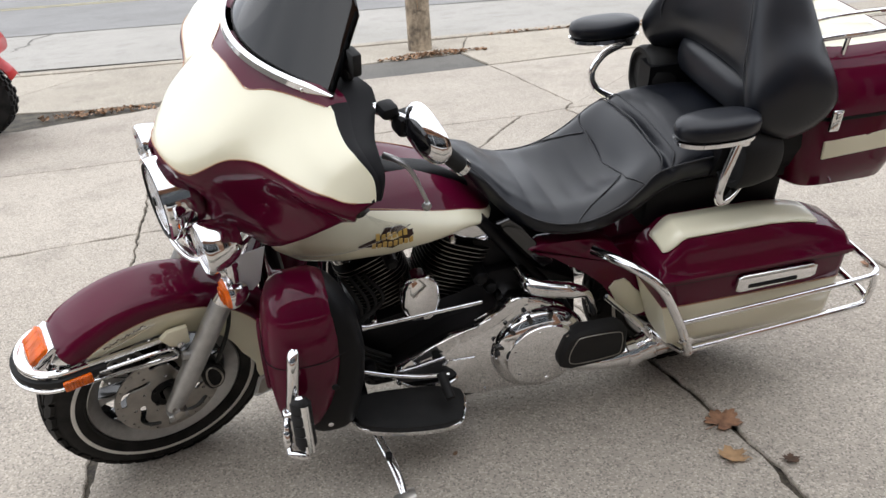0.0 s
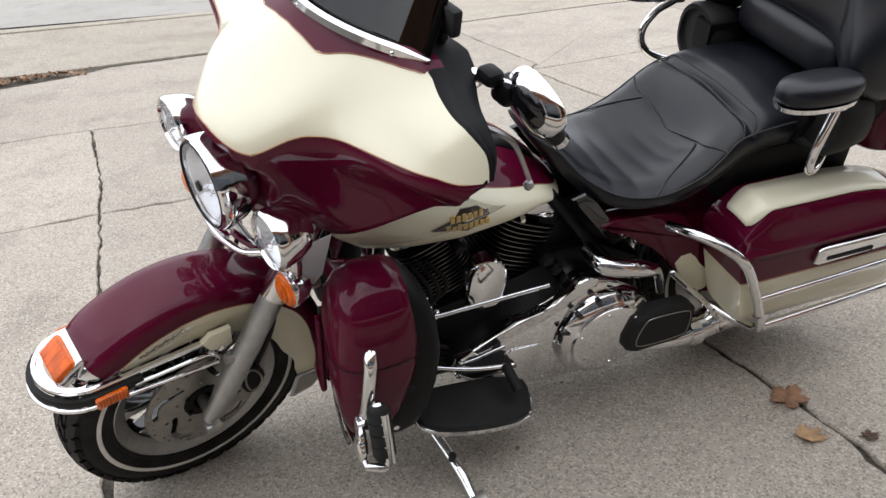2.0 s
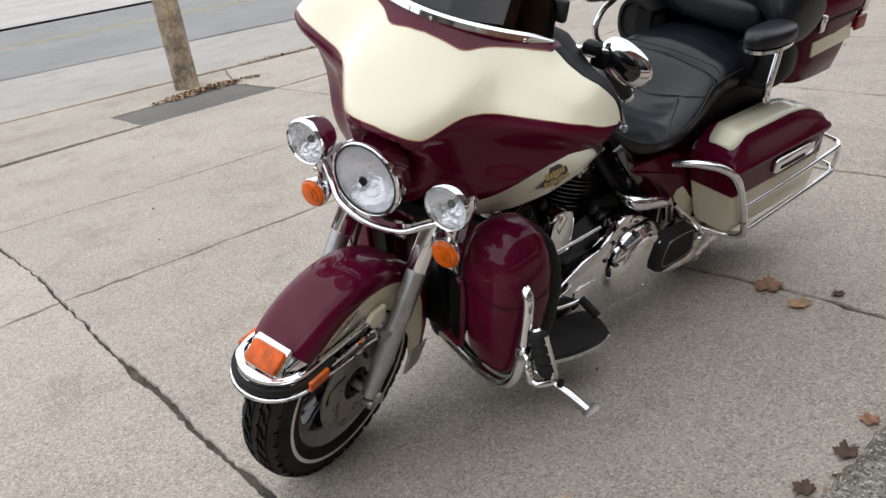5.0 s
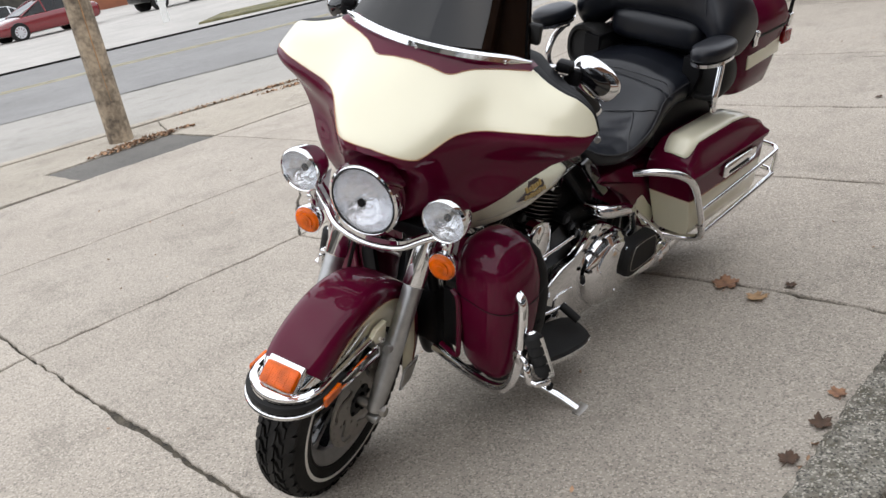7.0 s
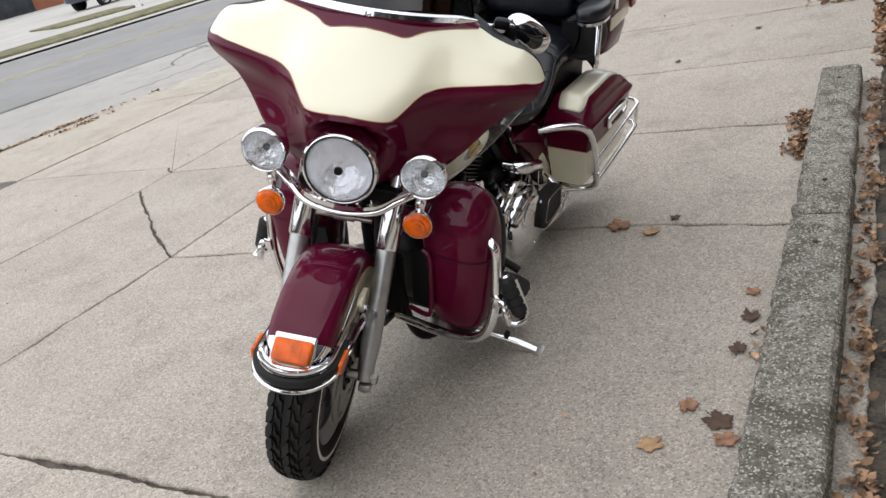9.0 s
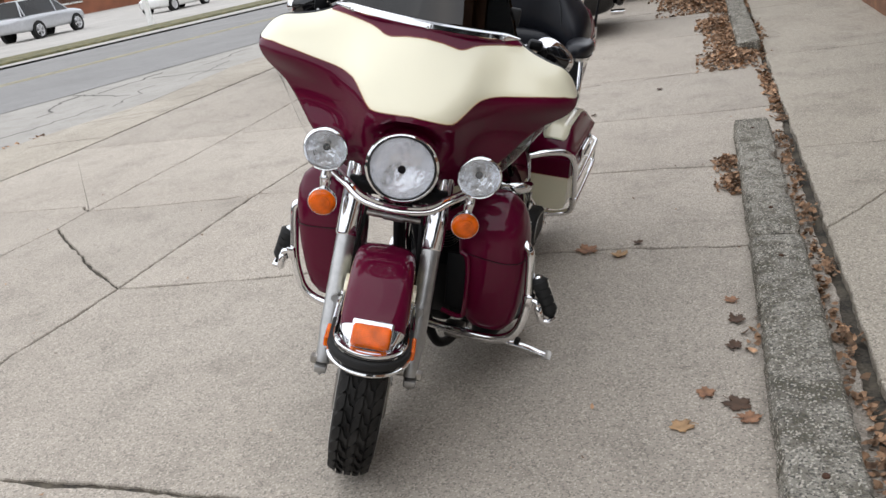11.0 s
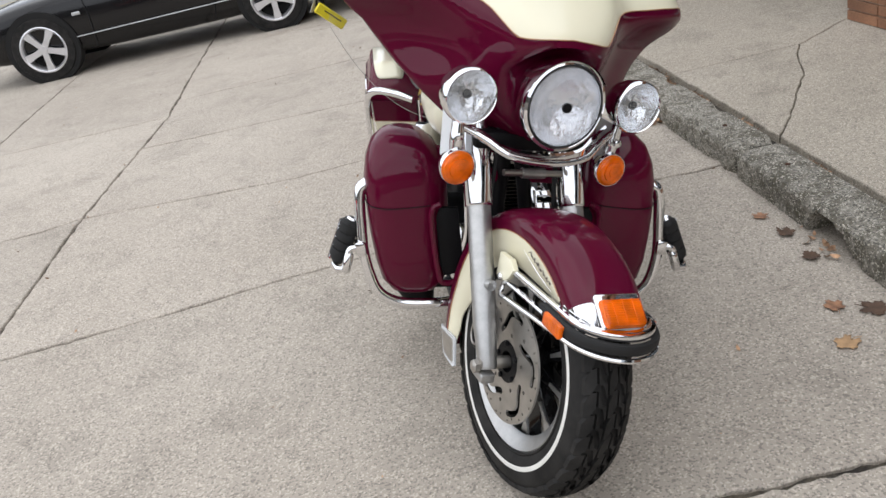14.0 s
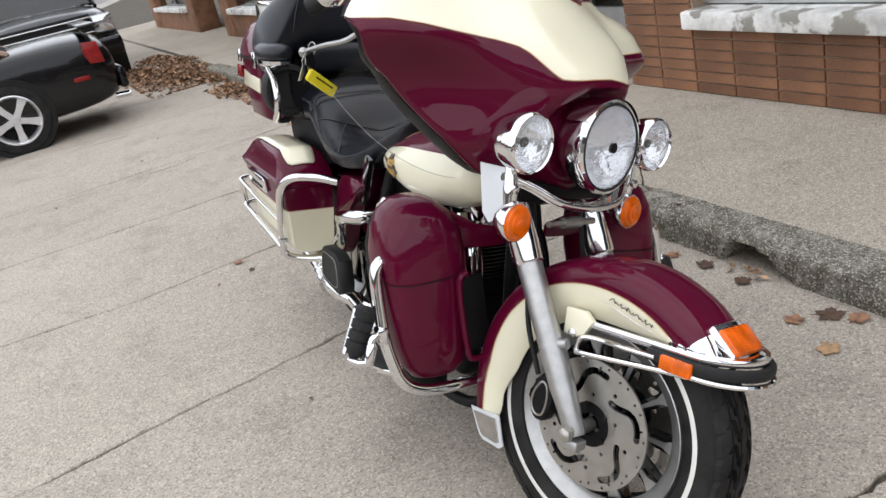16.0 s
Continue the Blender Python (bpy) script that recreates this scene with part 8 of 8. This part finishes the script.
leaf(-0.285, 1.135, 0.058, 250, LEAF_DARK, 7, "dark flat leaf on the concrete", 0.12)
leaf(-0.35, 1.085, 0.046, 300, LEAF, 8, "reddish brown leaf by the parking stop", 0.25)
leaf(0.06, 1.225, 0.040, 30, LEAF_DARK, 9, "crumpled leaf by the parking stop", 0.6)
leaf(0.405, 1.315, 0.038, 60, LEAF, 10, "dry brown leaf on the concrete", 0.3)
leaf(0.25, 1.26, 0.045, 200, LEAF_DARK, 11, "crumpled brown leaf on the concrete", 0.5)
leaf(1.55, 2.95, 0.022, 0, LEAF_DARK, 12, "small dark leaf on the concrete", 0.6)
leaf(3.3, 3.0, 0.030, 0, LEAF_DARK, 13, "small dark leaf on the concrete", 0.6)
leaf(4.1, 2.75, 0.035, 0, LEAF_DARK, 14, "small dark leaf on the concrete", 0.6)


def litter(name, label, spots, seed, size=(0.014, 0.034)):
    """Heaped leaf litter: spots are (x, y, spread along, spread across, turn, count, heap)."""
    r = random.Random(seed)
    verts, faces = [], []
    for x, y, sa, sb, turn, count, heap in spots:
        ct, st_ = math.cos(radians(turn)), math.sin(radians(turn))
        for k in range(count):
            u, v = r.gauss(0, 0.5), r.gauss(0, 0.45)
            u, v = max(-1, min(1, u)), max(-1, min(1, v))
            px, py = x + ct * u * sa - st_ * v * sb, y + st_ * u * sa + ct * v * sb
            z = heap * max(0, 1 - u * u - v * v) * r.random() + 0.008
            s_ = r.uniform(*size)
            m = Matrix.Translation((px, py, z)) @ Euler((r.uniform(-0.7, 0.7), r.uniform(-0.7, 0.7), r.uniform(0, 6.3))).to_matrix().to_4x4()
            b = len(verts)
            for q in ((-1, 0, 0.3), (-0.3, 0.6, 0.0), (0.5, 0.5, 0.1), (1.1, 0, 0.35), (0.4, -0.55, 0.0), (-0.4, -0.5, 0.15), (0.0, 0.0, -0.12)):
                verts.append(m @ (Vector(q) * s_))
            for i in range(6):
                faces.append((b + i, b + (i + 1) % 6, b + 6))
    me = bpy.data.meshes.new(name)
    me.from_pydata(verts, [], faces)
    mat = bpy.data.materials.get("leaf_litter")
    if not mat:
        mat = shader("leaf_litter", (0.15, 0.085, 0.048), 0.85, vary=0.3, scale=30, color2=(0.34, 0.21, 0.125))
        n_, l_ = mat.node_tree.nodes, mat.node_tree.links
        geo, hs = n_.new("ShaderNodeNewGeometry"), n_.new("ShaderNodeHueSaturation")
        mr = n_.new("ShaderNodeMapRange")
        mr.inputs["To Min"].default_value, mr.inputs["To Max"].default_value = 0.38, 1.65
        l_.new(geo.outputs["Random Per Island"], mr.inputs["Value"])
        l_.new(mr.outputs["Result"], hs.inputs["Value"])
        bs = n_["Principled BSDF"]
        l_.new(bs.inputs["Base Color"].links[0].from_socket, hs.inputs["Color"])
        l_.new(hs.outputs["Color"], bs.inputs["Base Color"])
    me.materials.append(mat)
    return tagged(new(name, me), label, "leaves", kind="stuff")


back = []
for k in range(26):
    x = -1.0 + 0.148 * k
    p = off(x, -0.035 + 0.02 * math.sin(k * 1.7))
    back.append((p[0], p[1], 0.10, 0.045, 15, 20 if k % 4 else 44, 0.02))
litter("leaf_litter", "brown leaf litter lodged behind the parking stops", back, 1, (0.008, 0.020))
litter("leaf_litter", "small heaps of dry leaves against the parking stop", [(2.10, 1.73, 0.13, 0.08, 20, 230, 0.05), (1.75, 1.62, 0.16, 0.09, 15, 280, 0.05), (0.12, 1.17, 0.16, 0.03, 15, 12, 0.008)], 2, (0.007, 0.020))
litter("leaf_litter", "heap of dry leaves round the far parking stop", [(5.25, 2.45, 0.5, 0.30, 15, 700, 0.06), (6.2, 2.72, 0.9, 0.22, 15, 700, 0.06), (6.5, 2.50, 1.2, 0.10, 15, 300, 0.04), (3.9, 1.86, 0.9, 0.05, 15, 220, 0.02)], 3, (0.014, 0.034))
litter("leaf_litter", "mound of brown leaves on the driveway", [(9.6, 3.9, 1.2, 0.55, 15, 1800, 0.14), (10.9, 4.6, 0.9, 0.4, 15, 900, 0.12), (8.6, 3.3, 0.7, 0.25, 15, 500, 0.06), (12.4, 4.45, 1.0, 0.30, 15, 600, 0.10), (7.3, 3.12, 0.55, 0.20, 15, 420, 0.06), (11.4, 4.0, 0.8, 0.3, 15, 500, 0.10)], 4, (0.018, 0.040))
litter("leaf_litter", "leaf bits and bark by the utility pole", [(0.05, 8.62, 0.55, 0.10, 12, 320, 0.03), (1.6, 9.75, 1.6, 0.06, 4, 200, 0.01), (-2.8, 7.05, 0.5, 0.12, 12, 160, 0.02), (2.0, 9.5, 0.4, 0.06, 4, 60, 0.01)], 5, (0.012, 0.03))
chips = random.Random(8)
litter("grit", "grit and leaf crumbs scattered over the driveway", [(chips.uniform(-1.5, 6), chips.uniform(1.2, 6.5), 0.02, 0.02, 0, 1, 0.0) for k in range(160)], 9, (0.003, 0.010))


# ---- single bricks of the shop front ----
_me = bpy.data.meshes.new("brick")
finish(me_brick)
me_brick.to_mesh(_me)
me_brick.free()
_me.materials.append(BRICK)
_rb = random.Random(5)
for x, y, z, turn, wide, parent in PIECES[:330]:
    ob = new("brick", _me)
    ob.parent = parent
    ob.matrix_local = pose(x, y + _rb.uniform(-0.0015, 0.0015), z, 0, 0, turn)
